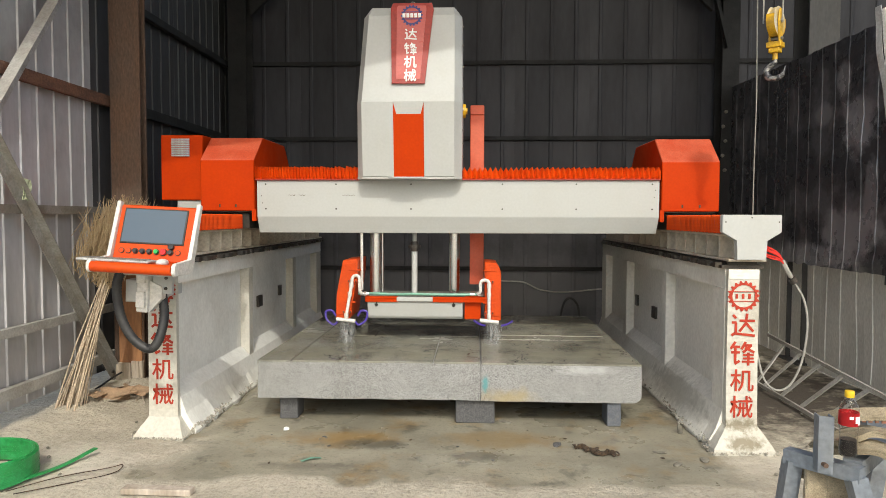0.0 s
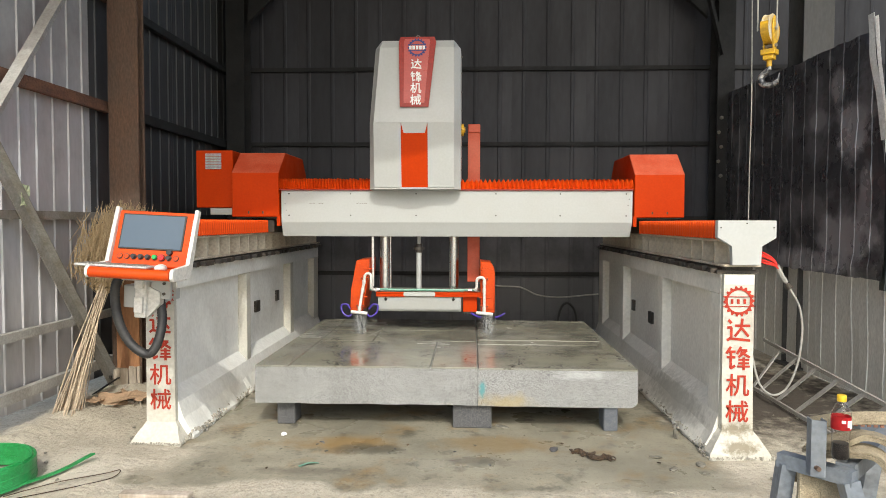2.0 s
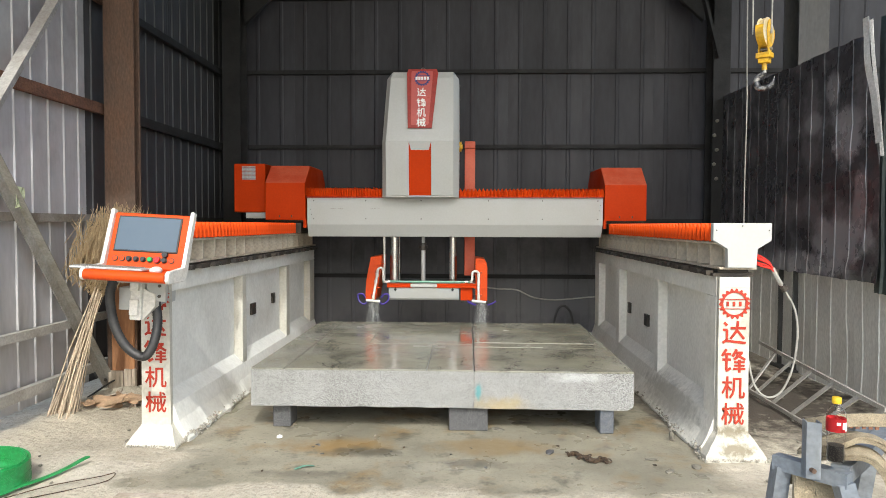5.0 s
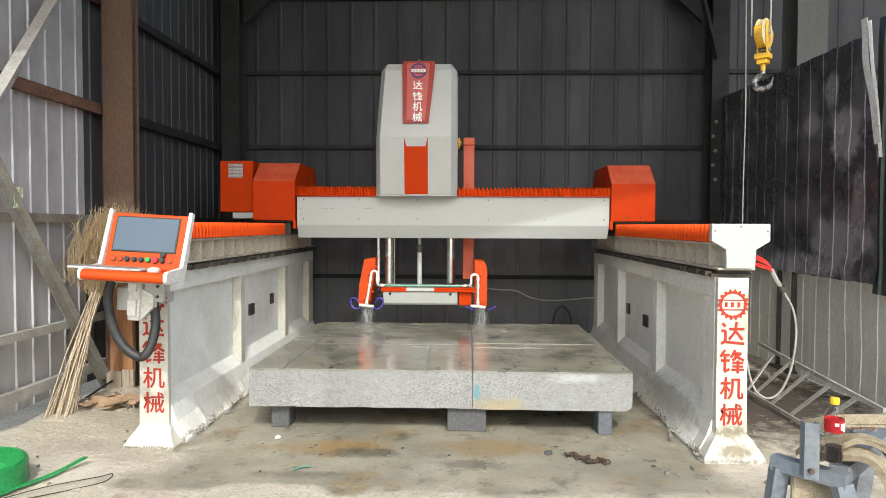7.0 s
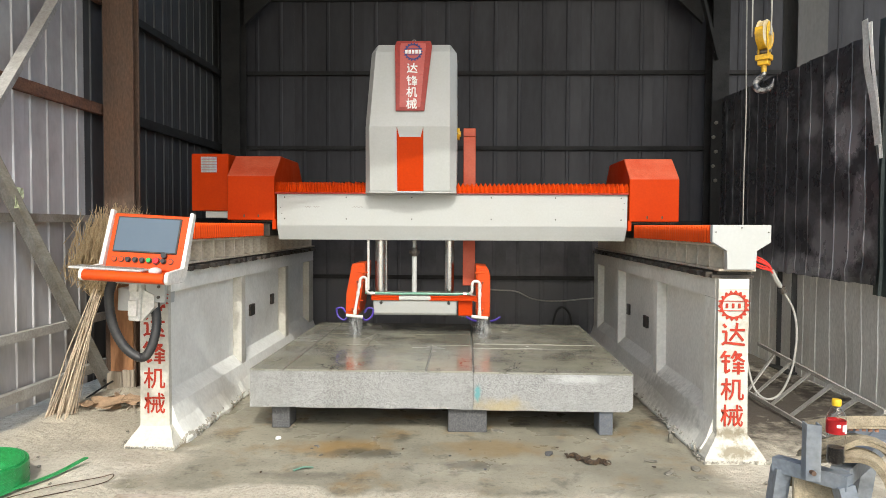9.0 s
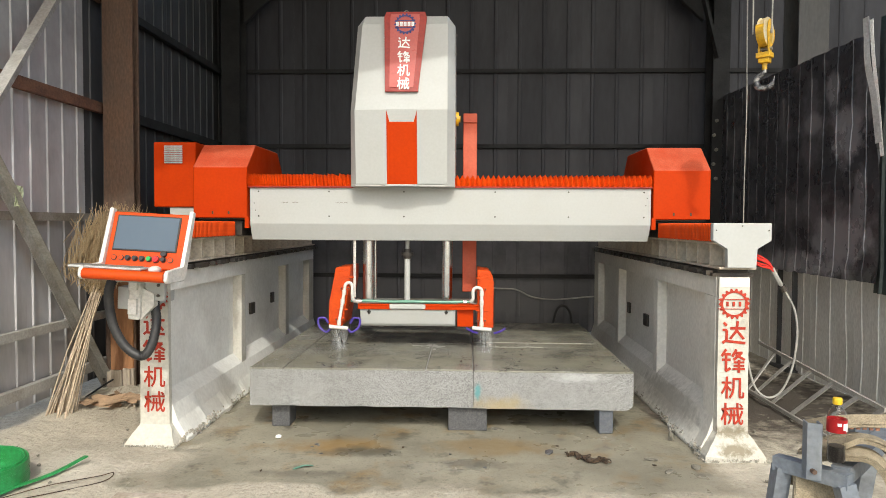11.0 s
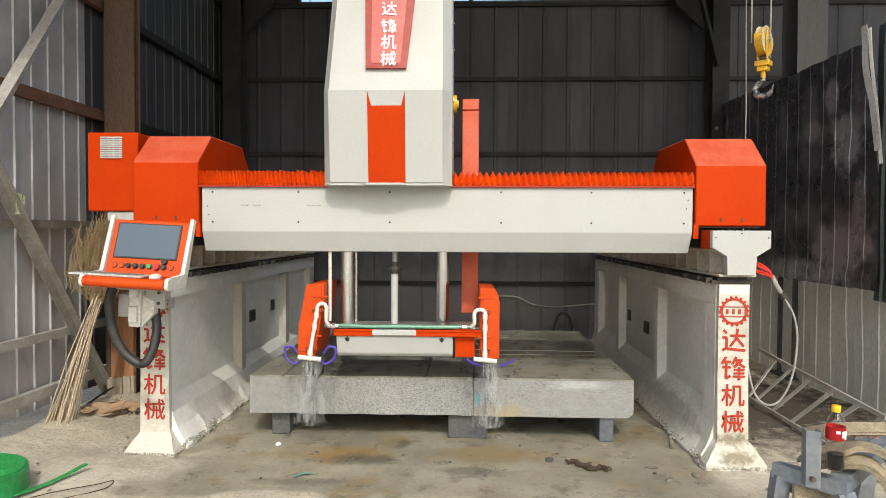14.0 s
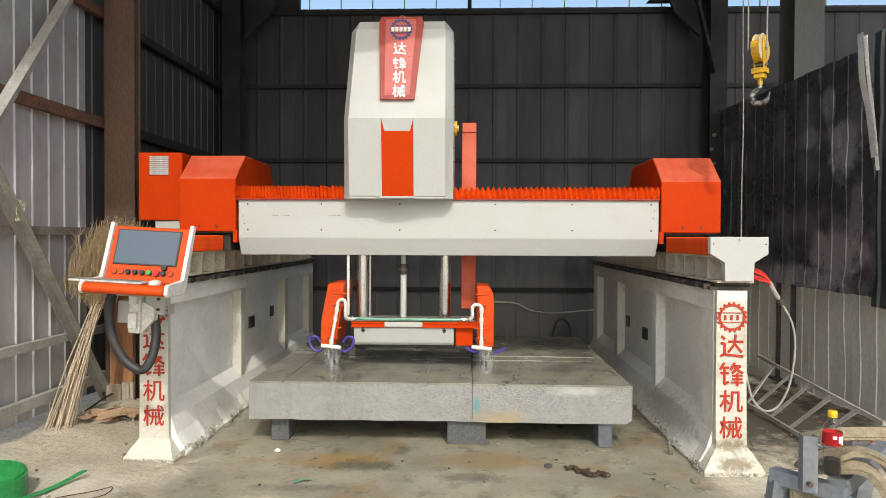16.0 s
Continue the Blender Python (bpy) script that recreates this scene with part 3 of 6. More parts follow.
def ribbed(bm, length, z0, z1, spacing=0.194, rib=0.03, depth=0.022, rows=1, crumple=0.0, seed=0.0, top=None, start=0.0):
    """A ribbed metal sheet in the plane x-z, ribs towards -y."""
    us = [(0.0, 0.0)]
    k = 0.5 * spacing
    while k < length - 0.02:
        us += [(k - rib * 0.9, 0), (k - rib * 0.45, -depth), (k + rib * 0.45, -depth), (k + rib * 0.9, 0)]
        if crumple:
            us.append((k + spacing * 0.5, 0))
        k += spacing
    us = [q for q in us if q[0] < length - 0.004] + [(length, 0.0)]
    grid = []
    for u, d in us:
        col = []
        zt = z1 if top is None else top(u + start)
        for j in range(rows + 1):
            z = z0 + (zt - z0) * j / rows
            p = Vector((u, d, z))
            if crumple:
                q = Vector((u + start, seed, z))
                fold = noise.noise(q * 1.3 + Vector((5, 0, 2)))
                p.y += crumple * (noise.noise(q * 1.1) + 0.35 * noise.noise(q * 4.3) + 5.0 * max(0, fold - 0.12))
                if j == 0:
                    p.z += crumple * 0.7 * noise.noise(q * 6.0)
                if j == rows:
                    p.z += crumple * 0.5 * noise.noise(q * 4.0)
            col.append(p)
        grid.append(col)
    return shell(bm, grid, (0, 0.002, 0))


def repeat(name, bm, mat, parent, places, label="", smooth=False):
    """One small part and its copies at several places, each an object on one mesh."""
    first = part(name, bm, mat, parent, label, smooth)
    first.location = places[0]
    out = [first]
    for p in places[1:]:
        k = first.copy()
        scene.collection.objects.link(k)
        k.location = p
        out.append(k)
    return out


def screw_mesh(r, d, axis="y", n=8):
    v = {"x": (1, 0, 0), "y": (0, 1, 0), "z": (0, 0, 1)}[axis]
    return cyl(fresh(), [-d / 2 * c for c in v], [d / 2 * c for c in v], r, n)


def lettering(text, size, depth=0.003, bold=0.0):
    cu = bpy.data.curves.new("lettering", "FONT")
    cu.body, cu.size, cu.extrude, cu.align_x, cu.align_y = text, size, depth / 2, "CENTER", "CENTER"
    cu.resolution_u, cu.offset = 3, bold
    ob = new("lettering", cu)
    bpy.context.view_layer.update()
    me = bpy.data.meshes.new_from_object(ob.evaluated_get(bpy.context.evaluated_depsgraph_get()))
    bpy.data.objects.remove(ob)
    bm = fresh()
    bm.from_mesh(me)
    return bm


def emblem_block(bm, cx, cz, w, h, y, kind, d=0.004):
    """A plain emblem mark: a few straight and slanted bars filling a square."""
    laid = []

    def bar(x0, z0, x1, z1, t=0.10):
        laid.append(0)
        a, b = Vector((cx + x0 * w, 0, cz + z0 * h)), Vector((cx + x1 * w, 0, cz + z1 * h))
        n = Vector((-(b - a).z, 0, (b - a).x)).normalized() * t * w / 2
        yf = y - d - 0.00015 * len(laid)
        prism(bm, [(q.x, q.z) for q in (a - n, b - n, b + n, a + n)], "y", yf, y)
    if kind == 0:
        bar(-0.14, 0.17, 0.46, 0.17), bar(0.15, 0.46, 0.10, 0.02), bar(0.10, 0.06, -0.14, -0.26), bar(0.14, 0.06, 0.40, -0.26)
        bar(-0.44, 0.10, -0.26, 0.10), bar(-0.28, 0.10, -0.28, -0.30), bar(-0.28, -0.30, -0.44, -0.42), bar(-0.30, -0.34, 0.46, -0.42), bar(-0.40, 0.40, -0.28, 0.27)
    else:
        bar(-0.28, 0.46, -0.46, 0.18), bar(-0.36, 0.26, -0.10, 0.26), bar(-0.44, 0.04, -0.10, 0.04), bar(-0.28, 0.24, -0.28, -0.40), bar(-0.30, -0.42, -0.10, -0.30)
        bar(0.12, 0.46, -0.04, 0.16), bar(0.08, 0.32, 0.36, 0.32), bar(0.34, 0.32, 0.02, 0.04), bar(0.10, 0.24, 0.46, 0.04)
        bar(0.02, -0.06, 0.44, -0.06, 0.08), bar(0.02, -0.20, 0.44, -0.20, 0.08), bar(-0.02, -0.33, 0.47, -0.33, 0.08), bar(0.23, 0.04, 0.23, -0.48)


def gear_ring(bm, cx, cz, r, y, d=0.002, teeth=18):
    n = teeth * 4
    outer, inner = [], []
    for i in range(n):
        a = 2 * math.pi * i / n
        ro = r * (1.0 if i % 4 < 2 else 0.86)
        outer.append((cx + ro * math.cos(a), cz + ro * math.sin(a)))
        inner.append((cx + r * 0.72 * math.cos(a), cz + r * 0.72 * math.sin(a)))
    vs = [[bm.verts.new((p[0], yy, p[1])) for p in ring] for ring in (outer, inner) for yy in (y - d, y)]
    of, ob_, inf, inb = vs
    for i in range(n):
        j = (i + 1) % n
        for a, b in ((of, ob_), (inb, inf), (inf, of), (ob_, inb)):
            bm.faces.new((a[i], a[j], b[j], b[i]))
    return bm


# ---- ground ----
def ground():
    def spread(lo, hi, step, far):
        core = list(np.arange(lo, hi + 1e-6, step))
        out, g = [], step
        left, right = [], []
        a, b = lo, hi
        while b < far:
            g *= 1.45
            a, b = a - g, b + g
            left.append(a)
            right.append(b)
        return left[::-1] + core + right
    xs, ys = spread(-4.2, 4.2, 0.06, 900), spread(2.6, 9.0, 0.06, 900)
    bm = fresh()
    grid = []
    for y in ys:
        row = []
        for x in xs:
            z = 0.0
            if abs(x) < 4.3 and 2.3 < y < 9.2:
                q = Vector((x, y, 0))
                inside = max(0, min(1, (1.55 - abs(x + 0.16)) * 5)) * max(0, min(1, (y - 3.55) * 6))
                z = (1 - inside) * (0.018 * noise.noise(q * 1.7) + 0.010 * noise.noise(q * 5) + 0.006 * noise.noise(q * 14) - 0.004)
                z += inside * 0.003 * noise.noise(q * 2)
                heap = math.exp(-(((x + 2.65) / 0.35) ** 2 + ((y - 5.35) / 0.35) ** 2)) * 0.09 + math.exp(-(((x + 2.95) / 0.3) ** 2 + ((y - 4.6) / 0.8) ** 2)) * 0.05
                z += heap * (0.7 + 0.6 * noise.noise(q * 9))
            row.append(bm.verts.new((x, y, z)))
        grid.append(row)
    for a, b in zip(grid, grid[1:]):
        for i in range(len(xs) - 1):
            bm.faces.new((a[i], a[i + 1], b[i + 1], b[i]))
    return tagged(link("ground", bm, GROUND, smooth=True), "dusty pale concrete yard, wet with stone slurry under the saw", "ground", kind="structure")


ground()

# ---- shed ----
SHED_X0, SHED_X1, SHED_Y1 = -3.1, 3.0, 8.6


def sheet_wall(name, label, mat, frame_of, total, z0, z1, width, sheet="panel", far_mat=None, far_from=0.0, **kw):
    """A wall of separate ribbed sheets; frame_of places the plane x-z in the world."""
    w = tagged(new(name), label, "wall", kind="structure")
    w.matrix_basis = frame_of
    u, i = 0.0, 0
    while u < total - 0.05:
        ln = min(width, total - u)
        p = link(sheet, ribbed(fresh(), ln + 0.02, z0, z1, start=u, **kw), far_mat if far_mat and u >= far_from else mat, w)
        p.location = (u - 0.01, 0.004 * (i % 2), 0)
        u, i = u + ln, i + 1
    return w


def girt(parent, x0, x1, z, mat, h=0.07, d=0.05, y=-0.03):
    """A C-channel rail along a wall's own x, on its inner side."""
    bm = fresh()
    prism(bm, [(y, z - h / 2), (y - d, z - h / 2), (y - d, z + h / 2), (y, z + h / 2), (y, z + h / 2 - 0.006), (y - d + 0.006, z + h / 2 - 0.006), (y - d + 0.006, z - h / 2 + 0.006), (y, z - h / 2 + 0.006)], "x", x0, x1)
    return part("girt", bm, mat, parent)


# left wall: own x runs along +y of the world, its inner side faces +x
LEFT = Matrix(((0, -1, 0, SHED_X0), (1, 0, 0, 2.352), (0, 0, 1, 0), (0, 0, 0, 1)))
wl = sheet_wall("wall_left", "grey ribbed metal sheet wall on steel girts", GALV, LEFT, SHED_Y1 - 2.352, 0.1, 4.85, 0.776, rib=0.016, depth=0.011, far_mat=GALV_SHADE, far_from=3.05)
for z, mat, h in ((0.23, PALE_STEEL, 0.075), (0.63, PALE_STEEL, 0.06), (1.44, STEEL, 0.06), (2.345, RUST_GIRT, 0.085), (3.25, RUST_GIRT, 0.07), (4.2, RUST_GIRT, 0.07)):
    girt(wl, 0.0, 3.28, z, mat, h)
    # far girts near-black: shade behind the column put into their colour
    girt(wl, 3.29, 6.2, z, NEAR_BLACK_STEEL, h)
BACK = pose(SHED_X0, SHED_Y1, 0)
wb = sheet_wall("wall_back", "near-black ribbed metal sheet wall", BACK_SHEET, BACK, 10.0, 0.05, 4.28, 0.9, spacing=0.3, rib=0.03, depth=0.007)
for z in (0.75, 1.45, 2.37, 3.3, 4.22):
    girt(wb, 0.0, 10.0, z, NEAR_BLACK_STEEL, 0.05, 0.03, -0.012)


def h_column(name, label, x, y, w, d, z1, mat, flange_mat=None):
    c = thing(name, label, "steel column", at=(x, y, 0))
    bm = fresh()
    box(bm, -0.006, 0.006, -d / 2, d / 2, 0, z1)
    part("web", bm, mat, c)
    for s in (-1, 1):
        bm = fresh()
        box(bm, -w / 2, w / 2, s * d / 2 - 0.008, s * d / 2 + 0.008, 0, z1, 0.002)
        part("flange", bm, flange_mat or mat, c)
    bm = fresh()
    box(bm, -w / 2 - 0.05, w / 2 + 0.05, -d / 2 - 0.05, d / 2 + 0.05, 0.0, 0.02)
    part("base_plate", bm, mat, c)
    return c


h_column("steel_column", "rust-brown steel column beside the sheet wall", -2.87, 5.60, 0.25, 0.10, 4.8, RUST, RUST)
h_column("steel_column", "near-black steel column in the dark back corner", -2.87, 8.35, 0.22, 0.25, 4.8, NEAR_BLACK_STEEL)
h_column("steel_column", "near-black bolted steel column before the dark wall", 2.98, 8.35, 0.2, 0.25, 5.0, NEAR_BLACK_STEEL)
h_column("steel_column", "grey painted steel column behind the dark sheets", 3.235, 6.75, 0.28, 0.3, 5.4, GREY_COLUMN)


def brace(x0, y0, z0, x1, y1, z1, label, mat=STEEL, w=0.075):
    """Angle-iron brace: two legs with a lip."""
    b = thing("brace", label, "brace")
    a, c = Vector((x0, y0, z0)), Vector((x1, y1, z1))
    d = (c - a).normalized()
    n = Vector((1, 0, 0))
    up = d.cross(n).normalized()
    n = up.cross(d)
    bm = fresh()
    sect = [(0, 0), (w, 0), (w, 0.006), (0.006, 0.006), (0.006, w * 0.75), (0, w * 0.75)]
    va, vb = [bm.verts.new(a + up * p + n * q) for p, q in sect], [bm.verts.new(c + up * p + n * q) for p, q in sect]
    bm.faces.new(va), bm.faces.new(vb[::-1])
    for i in range(6):
        bm.faces.new((va[i], vb[i], vb[(i + 1) % 6], va[(i + 1) % 6]))
    part("angle_bar", bm, mat, b)
    repeat("bolt", cyl(fresh(), (0, 0, 0), n * 0.02, 0.012, 6), DARK_STEEL, b, [a + d * 0.1 + up * w * 0.5, c - d * 0.1 + up * w * 0.5])
    return b


brace(-3.0, 4.05, 2.0, -3.0, 6.15, 4.74, "pale angle-iron brace across the sheet wall", PALE_STEEL, 0.115)
brace(-3.01, 4.05, 2.05, -3.01, 5.60, 0.05, "grey angle-iron brace down to the column foot", BRACE_STEEL, 0.085)
brace(2.62, 8.2, 4.45, 2.90, 8.2, 3.35, "near-black knee brace at the back column", NEAR_BLACK_STEEL, 0.09)
brace(3.47, 7.0, 4.5, 3.08, 7.0, 2.7, "dull grey diagonal brace behind the sheets", GREY_COLUMN, 0.09)


def roof():
    """Sheet roof over the saw, rising to +x; its front edge casts the shade line."""
    r = tagged(new("roof"), "ribbed metal shed roof on steel purlins", "roof", kind="structure")
    def z_at(x):
        return 5.67 + 0.24 * x
    bm = fresh()
    prism(bm, [(-6.5, z_at(-6.5)), (7.5, z_at(7.5)), (7.5, z_at(7.5) + 0.03), (-6.5, z_at(-6.5) + 0.03)], "y", 1.75, 9.6)
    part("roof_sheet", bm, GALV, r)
    for y in (1.8, 3.5, 5.2, 6.9, 8.5):
        bm = fresh()
        prism(bm, [(-6.4, z_at(-6.4) - 0.15), (7.4, z_at(7.4) - 0.15), (7.4, z_at(7.4) - 0.01), (-6.4, z_at(-6.4) - 0.01)], "y", y, y + 0.06)
        part("rafter", bm, DARK_STEEL, r)
    return r


roof()

# right partition: hung dark sheets, lower grey sheets behind
RIGHT = Matrix(((0, 1, 0, SHED_X1), (-1, 0, 0, 8.396), (0, 0, 1, 0), (0, 0, 0, 1)))


def dent(u, z):
    """Depth of the crumples in the hung sheets: broad buckles, sharp creases and a battered upper corner."""
    q = Vector((u * 1.0, 3.0, z))
    d = 0.006 * noise.noise(q * 1.2) + 0.003 * noise.noise(q * 3.1)
    crease = 1 - min(1, abs(noise.noise(q * 1.9 + Vector((3, 0, 7)))) * 5)
    d += 0.006 * crease * max(0, min(1, (u - 1.2) / 1.2))
    near = math.exp(-(((u - 2.85) / 0.42) ** 2 + ((z - 2.15) / 0.42) ** 2))
    facet = noise.cell(q * 5.0) * 0.5 + noise.noise(q * 5.2 + Vector((1, 1, 1)))
    d += near * (0.016 * noise.noise(q * 4.0) + 0.006 * facet)
    low = math.exp(-((z - 1.0) / 0.12) ** 2)
    return d + low * (0.022 * noise.noise(q * 7.0) + 0.012)


def hung_sheets():
    w = tagged(new("wall_right"), "crumpled blackened metal sheets hung as a partition", "wall", kind="structure")
    w.matrix_basis = RIGHT
    pitch, width, rows = 0.216, 0.864, 46
    for n in range(4):
        u0, u1 = n * width, min((n + 1) * width + 0.02, 3.31)
        us = []
        k = u0 + pitch / 2
        while k < u1 - 0.03:
            us += [(k - 0.010, 0.0), (k - 0.004, -0.006), (k + 0.004, -0.006), (k + 0.010, 0.0)] + [(k + 0.010 + (pitch - 0.020) * f, 0.0) for f in (0.2, 0.4, 0.6, 0.8)]
            k += pitch
        us = [(u0 - 0.012, 0.0), (u0 + 0.04, 0.0)] + [q for q in us if q[0] < u1 - 0.01] + [(u1, 0.0)]
        grid = []
        for u, d in us:
            top = 2.925 - 0.028 * u + 0.012 * noise.noise(Vector((u * 7, 1, 0))) - 0.02 * max(0, noise.noise(Vector((u * 2.3, 8, 0))))
            low = 0.975 + 0.016 * noise.noise(Vector((u * 9, 5, 0)))
            col = []
            for j in range(rows + 1):
                z = low + (top - low) * j / rows
                pull = -0.16 * max(0, (u - 3.1) / 0.2) * max(0, (z - 1.6) / 1.3)
                col.append(Vector((u + pull, d - dent(u, z) - 0.004 * (n % 2), z)))
            grid.append(col)
        link("panel", shell(fresh(), grid, (0, 0.0015, 0)), BLACK_SHEET, w)
    return w


hung_sheets()
RIGHT_LOW = Matrix(((0, 1, 0, SHED_X1 + 0.14), (-1, 0, 0, 8.45), (0, 0, 1, 0), (0, 0, 0, 1)))
wr2 = sheet_wall("wall_right_lower", "dusty grey ribbed sheets standing on the ground", GREY_SHEET, RIGHT_LOW, 4.8, 0.0, 1.2, 0.7, spacing=0.235, rib=0.012, depth=0.007, rows=8, crumple=0.008)
GREEN_AT = Matrix(((0, 1, 0, SHED_X1 + 0.05), (-1, 0, 0, 5.22), (0, 0, 1, 0), (0, 0, 0, 1)))
wr3 = sheet_wall("wall_right_end", "dark green ribbed metal sheet ending the partition", GREEN_SHEET, GREEN_AT, 1.2, 0.9, 2.95, 0.6, spacing=0.2, rib=0.02, depth=0.02, rows=10, crumple=0.03)


def flashing():
    f = thing("flashing_strip", "bent pale metal flashing hanging from the sheet edge", "metal strip")
    bm = fresh()
    tube(bm, smooth_path([(2.955, 5.255, 2.95), (2.955, 5.235, 2.80), (2.945, 5.20, 2.60), (2.955, 5.13, 2.35), (2.960, 5.06, 2.0)], 6), 0.03, flat=(0.026, 0.002, (0.3, -1, 0)))
    part("strip", bm, PALE_METAL, f)
    bm = fresh()
    tube(bm, smooth_path([(2.965, 5.20, 2.92), (2.962, 5.16, 2.65), (2.965, 5.09, 2.3), (2.968, 5.03, 1.9)], 6), 0.03, flat=(0.014, 0.002, (0.3, -1, 0)))
    part("strip", bm, WHITE, f)


flashing()


def rail_wall(side):
    """Concrete runway wall with three recessed panels, whitewashed front pillar and flared foot. side 1: right, -1: left."""
    inner = 1.5 if side > 0 else -1.88
    outer = inner + side * 0.19
    lab = "plastered concrete runway wall with recessed panels and whitewashed pillar front"
    w = thing("runway_wall", lab, "concrete wall", "runway walls of the saw", (0, 0 if side > 0 else 0.2, 0))
    rec = inner + side * 0.075
    front = 4.13 if side > 0 else 4.03
    wall_mat = PLASTER if side > 0 else PALE_LIT_PLASTER

    def span(bm, xa, xb, *rest):
        return box(bm, min(xa, xb), max(xa, xb), *rest)
    bm = fresh()
    span(bm, rec, outer, front + 0.04, 8.08, 0.0, 1.09)
    part("core", bm, wall_mat, w)
    for y0, y1 in (((front + 0.04, 4.36),) if side > 0 else ()) + ((5.42, 5.52), (6.80, 6.92), (7.86, 8.08)):
        bm = fresh()
        prism(bm, [(inner, y0), (rec, y0), (rec, y1), (inner, y1)], "z", 0.2, 0.97, 0.004)
        part("pier", bm, PLASTER if side > 0 else WHITEWASH, w)
    bm = fresh()
    span(bm, inner, rec, front + 0.04, 8.08, 0.97, 1.09)
    part("head_band", bm, wall_mat, w)
    bm = fresh()
    n = 60
    rows = []
    for i in range(n + 1):
        y = front + 0.04 + (8.04 - front) * i / n
        q = Vector((side * 3, y, 0))
        wob = 0.018 * noise.noise(q * 3.2) + 0.015 * noise.noise(q * 9)
        sec = [(rec, 0.31), (inner, 0.235), (inner - side * 0.035, 0.13 + wob), (inner - side * (0.10 + wob), 0.02 + wob * 0.5), (inner - side * (0.085 + wob * 1.5), -0.03), (rec, -0.03)]
        rows.append([bm.verts.new((a, y, b)) for a, b in sec])
    for a, b in zip(rows, rows[1:]):
        for k in range(6):
            bm.faces.new((a[k], a[(k + 1) % 6], b[(k + 1) % 6], b[k]))
    bm.faces.new(rows[0]), bm.faces.new(rows[-1][::-1])
    part("foot", bm, PALE_LIT_PLASTER if side < 0 else PLASTER, w, "broken whitewashed concrete foot" if side < 0 else "rough grey concrete foot")
    # front pillar with flared base
    bm = fresh()
    cx = (inner + outer) / 2
    dz = -0.006 if side > 0 else -0.012
    prof = [(-0.03, 0.182, 0.078), (0.030 + dz, 0.180, 0.075), (0.058 + dz, 0.163, 0.060), (0.09 + dz, 0.140, 0.041), (0.12 + dz, 0.119, 0.022), (0.155 + dz, 0.093, 0.003), (0.5, 0.091, 0.0), (1.09, 0.09, 0.0)]
    if side < 0:
        prof = [(z * 0.85 if z < 0.2 else z, 0.091 + (hw - 0.091) * 0.78, f * 1.25) for z, hw, f in prof]
    rings = []
    for z, hw, f in prof:
        ring = []
        for px, py in [(-hw, 0.04)] + [(-hw + 2 * hw * i / 10, -f) for i in range(11)] + [(hw, 0.04)]:
            q = Vector((cx + px, front + py, z))
            rough = 0.012 if z < 0.2 else 0.0012
            q += Vector(noise.noise_vector(q * 13)) * rough * (1 if z < 1.0 else 0.3)
            ring.append(bm.verts.new(q))
        rings.append(ring)
    m = len(rings[0])
    for a, b in zip(rings, rings[1:]):
        for k in range(m):
            bm.faces.new((a[k], a[(k + 1) % m], b[(k + 1) % m], b[k]))
    bm.faces.new(rings[0][::-1]), bm.faces.new(rings[-1])
    part("pillar", bm, WHITEWASH, w, "whitewashed pillar with flared base")
    # crumbled rim round the pillar base and down the foot's edge
    bm = fresh()
    rnd = random.Random(31 + side)
    for k in range(150):
        t = rnd.random()
        q = Vector((cx + (t - 0.5) * (0.4 if side > 0 else 0.34), front - (0.08 if side > 0 else 0.098) + rnd.gauss(0, 0.006), rnd.uniform(0.0, 0.016))) if k % 3 else Vector((cx + rnd.choice((-1, 1)) * ((0.195 if side > 0 else 0.17) + rnd.gauss(0, 0.006)), front - (0.078 if side > 0 else 0.096) + 0.16 * t, rnd.uniform(0, 0.02)))
        s = rnd.uniform(0.002, 0.006)
        bmesh.ops.create_icosphere(bm, subdivisions=1, radius=s, matrix=Matrix.Translation(q) @ Matrix.Rotation(t * 9, 4, "Y") @ Matrix.Diagonal((1.5, 1, 0.8, 1)))
    for k in range(420):
        y = front + 0.02 + 3.8 * rnd.random() ** 1.5
        edge = noise.noise(Vector((side * 3, y * 2.2, 4)))
        q = Vector((inner - side * (0.085 + 0.035 * edge + rnd.gauss(0, 0.010)), y, rnd.uniform(0.0, 0.05)))
        s = rnd.uniform(0.004, 0.013) * (1 + 0.6 * edge)
        bmesh.ops.create_icosphere(bm, subdivisions=1, radius=s, matrix=Matrix.Translation(q) @ Matrix.Rotation(k * 1.7, 4, "Z") @ Matrix.Rotation(k * 0.9, 4, "Y") @ Matrix.Diagonal((1.6, 1, 0.6, 1)))
    tagged(part("crumbled_rim", bm, ROUGH_CONCRETE, w, "crumbled rough concrete rim"), kind="stuff")
    bm = fresh()
    box(bm, cx - 0.088, cx + 0.088, front - 0.003, front + 0.001, 1.03, 1.088)
    part("pillar_cap", bm, PLASTER, w)
    # painted emblem and characters
    y, up = front - 0.0025, 0.0
    bm = fresh()
    gear_ring(bm, cx, 0.93 + up, 0.092, y)
    box(bm, cx - 0.095, cx + 0.095, y - 0.004, y, 0.955 + up, 0.959 + up)
    box(bm, cx - 0.095, cx + 0.095, y - 0.004, y, 0.898 + up, 0.902 + up)
    for k in range(5):
        box(bm, cx - 0.085 + k * 0.037, cx - 0.085 + k * 0.037 + 0.014, y - 0.004, y, 0.915 + up, 0.943 + up)
    part("emblem", bm, RED_LETTER, w, "red painted gear emblem")
    for k, zc in ((0, 0.758), (1, 0.588)):
        bm = fresh()
        emblem_block(bm, cx, zc + up, 0.15, 0.15, y, k, 0.0012)
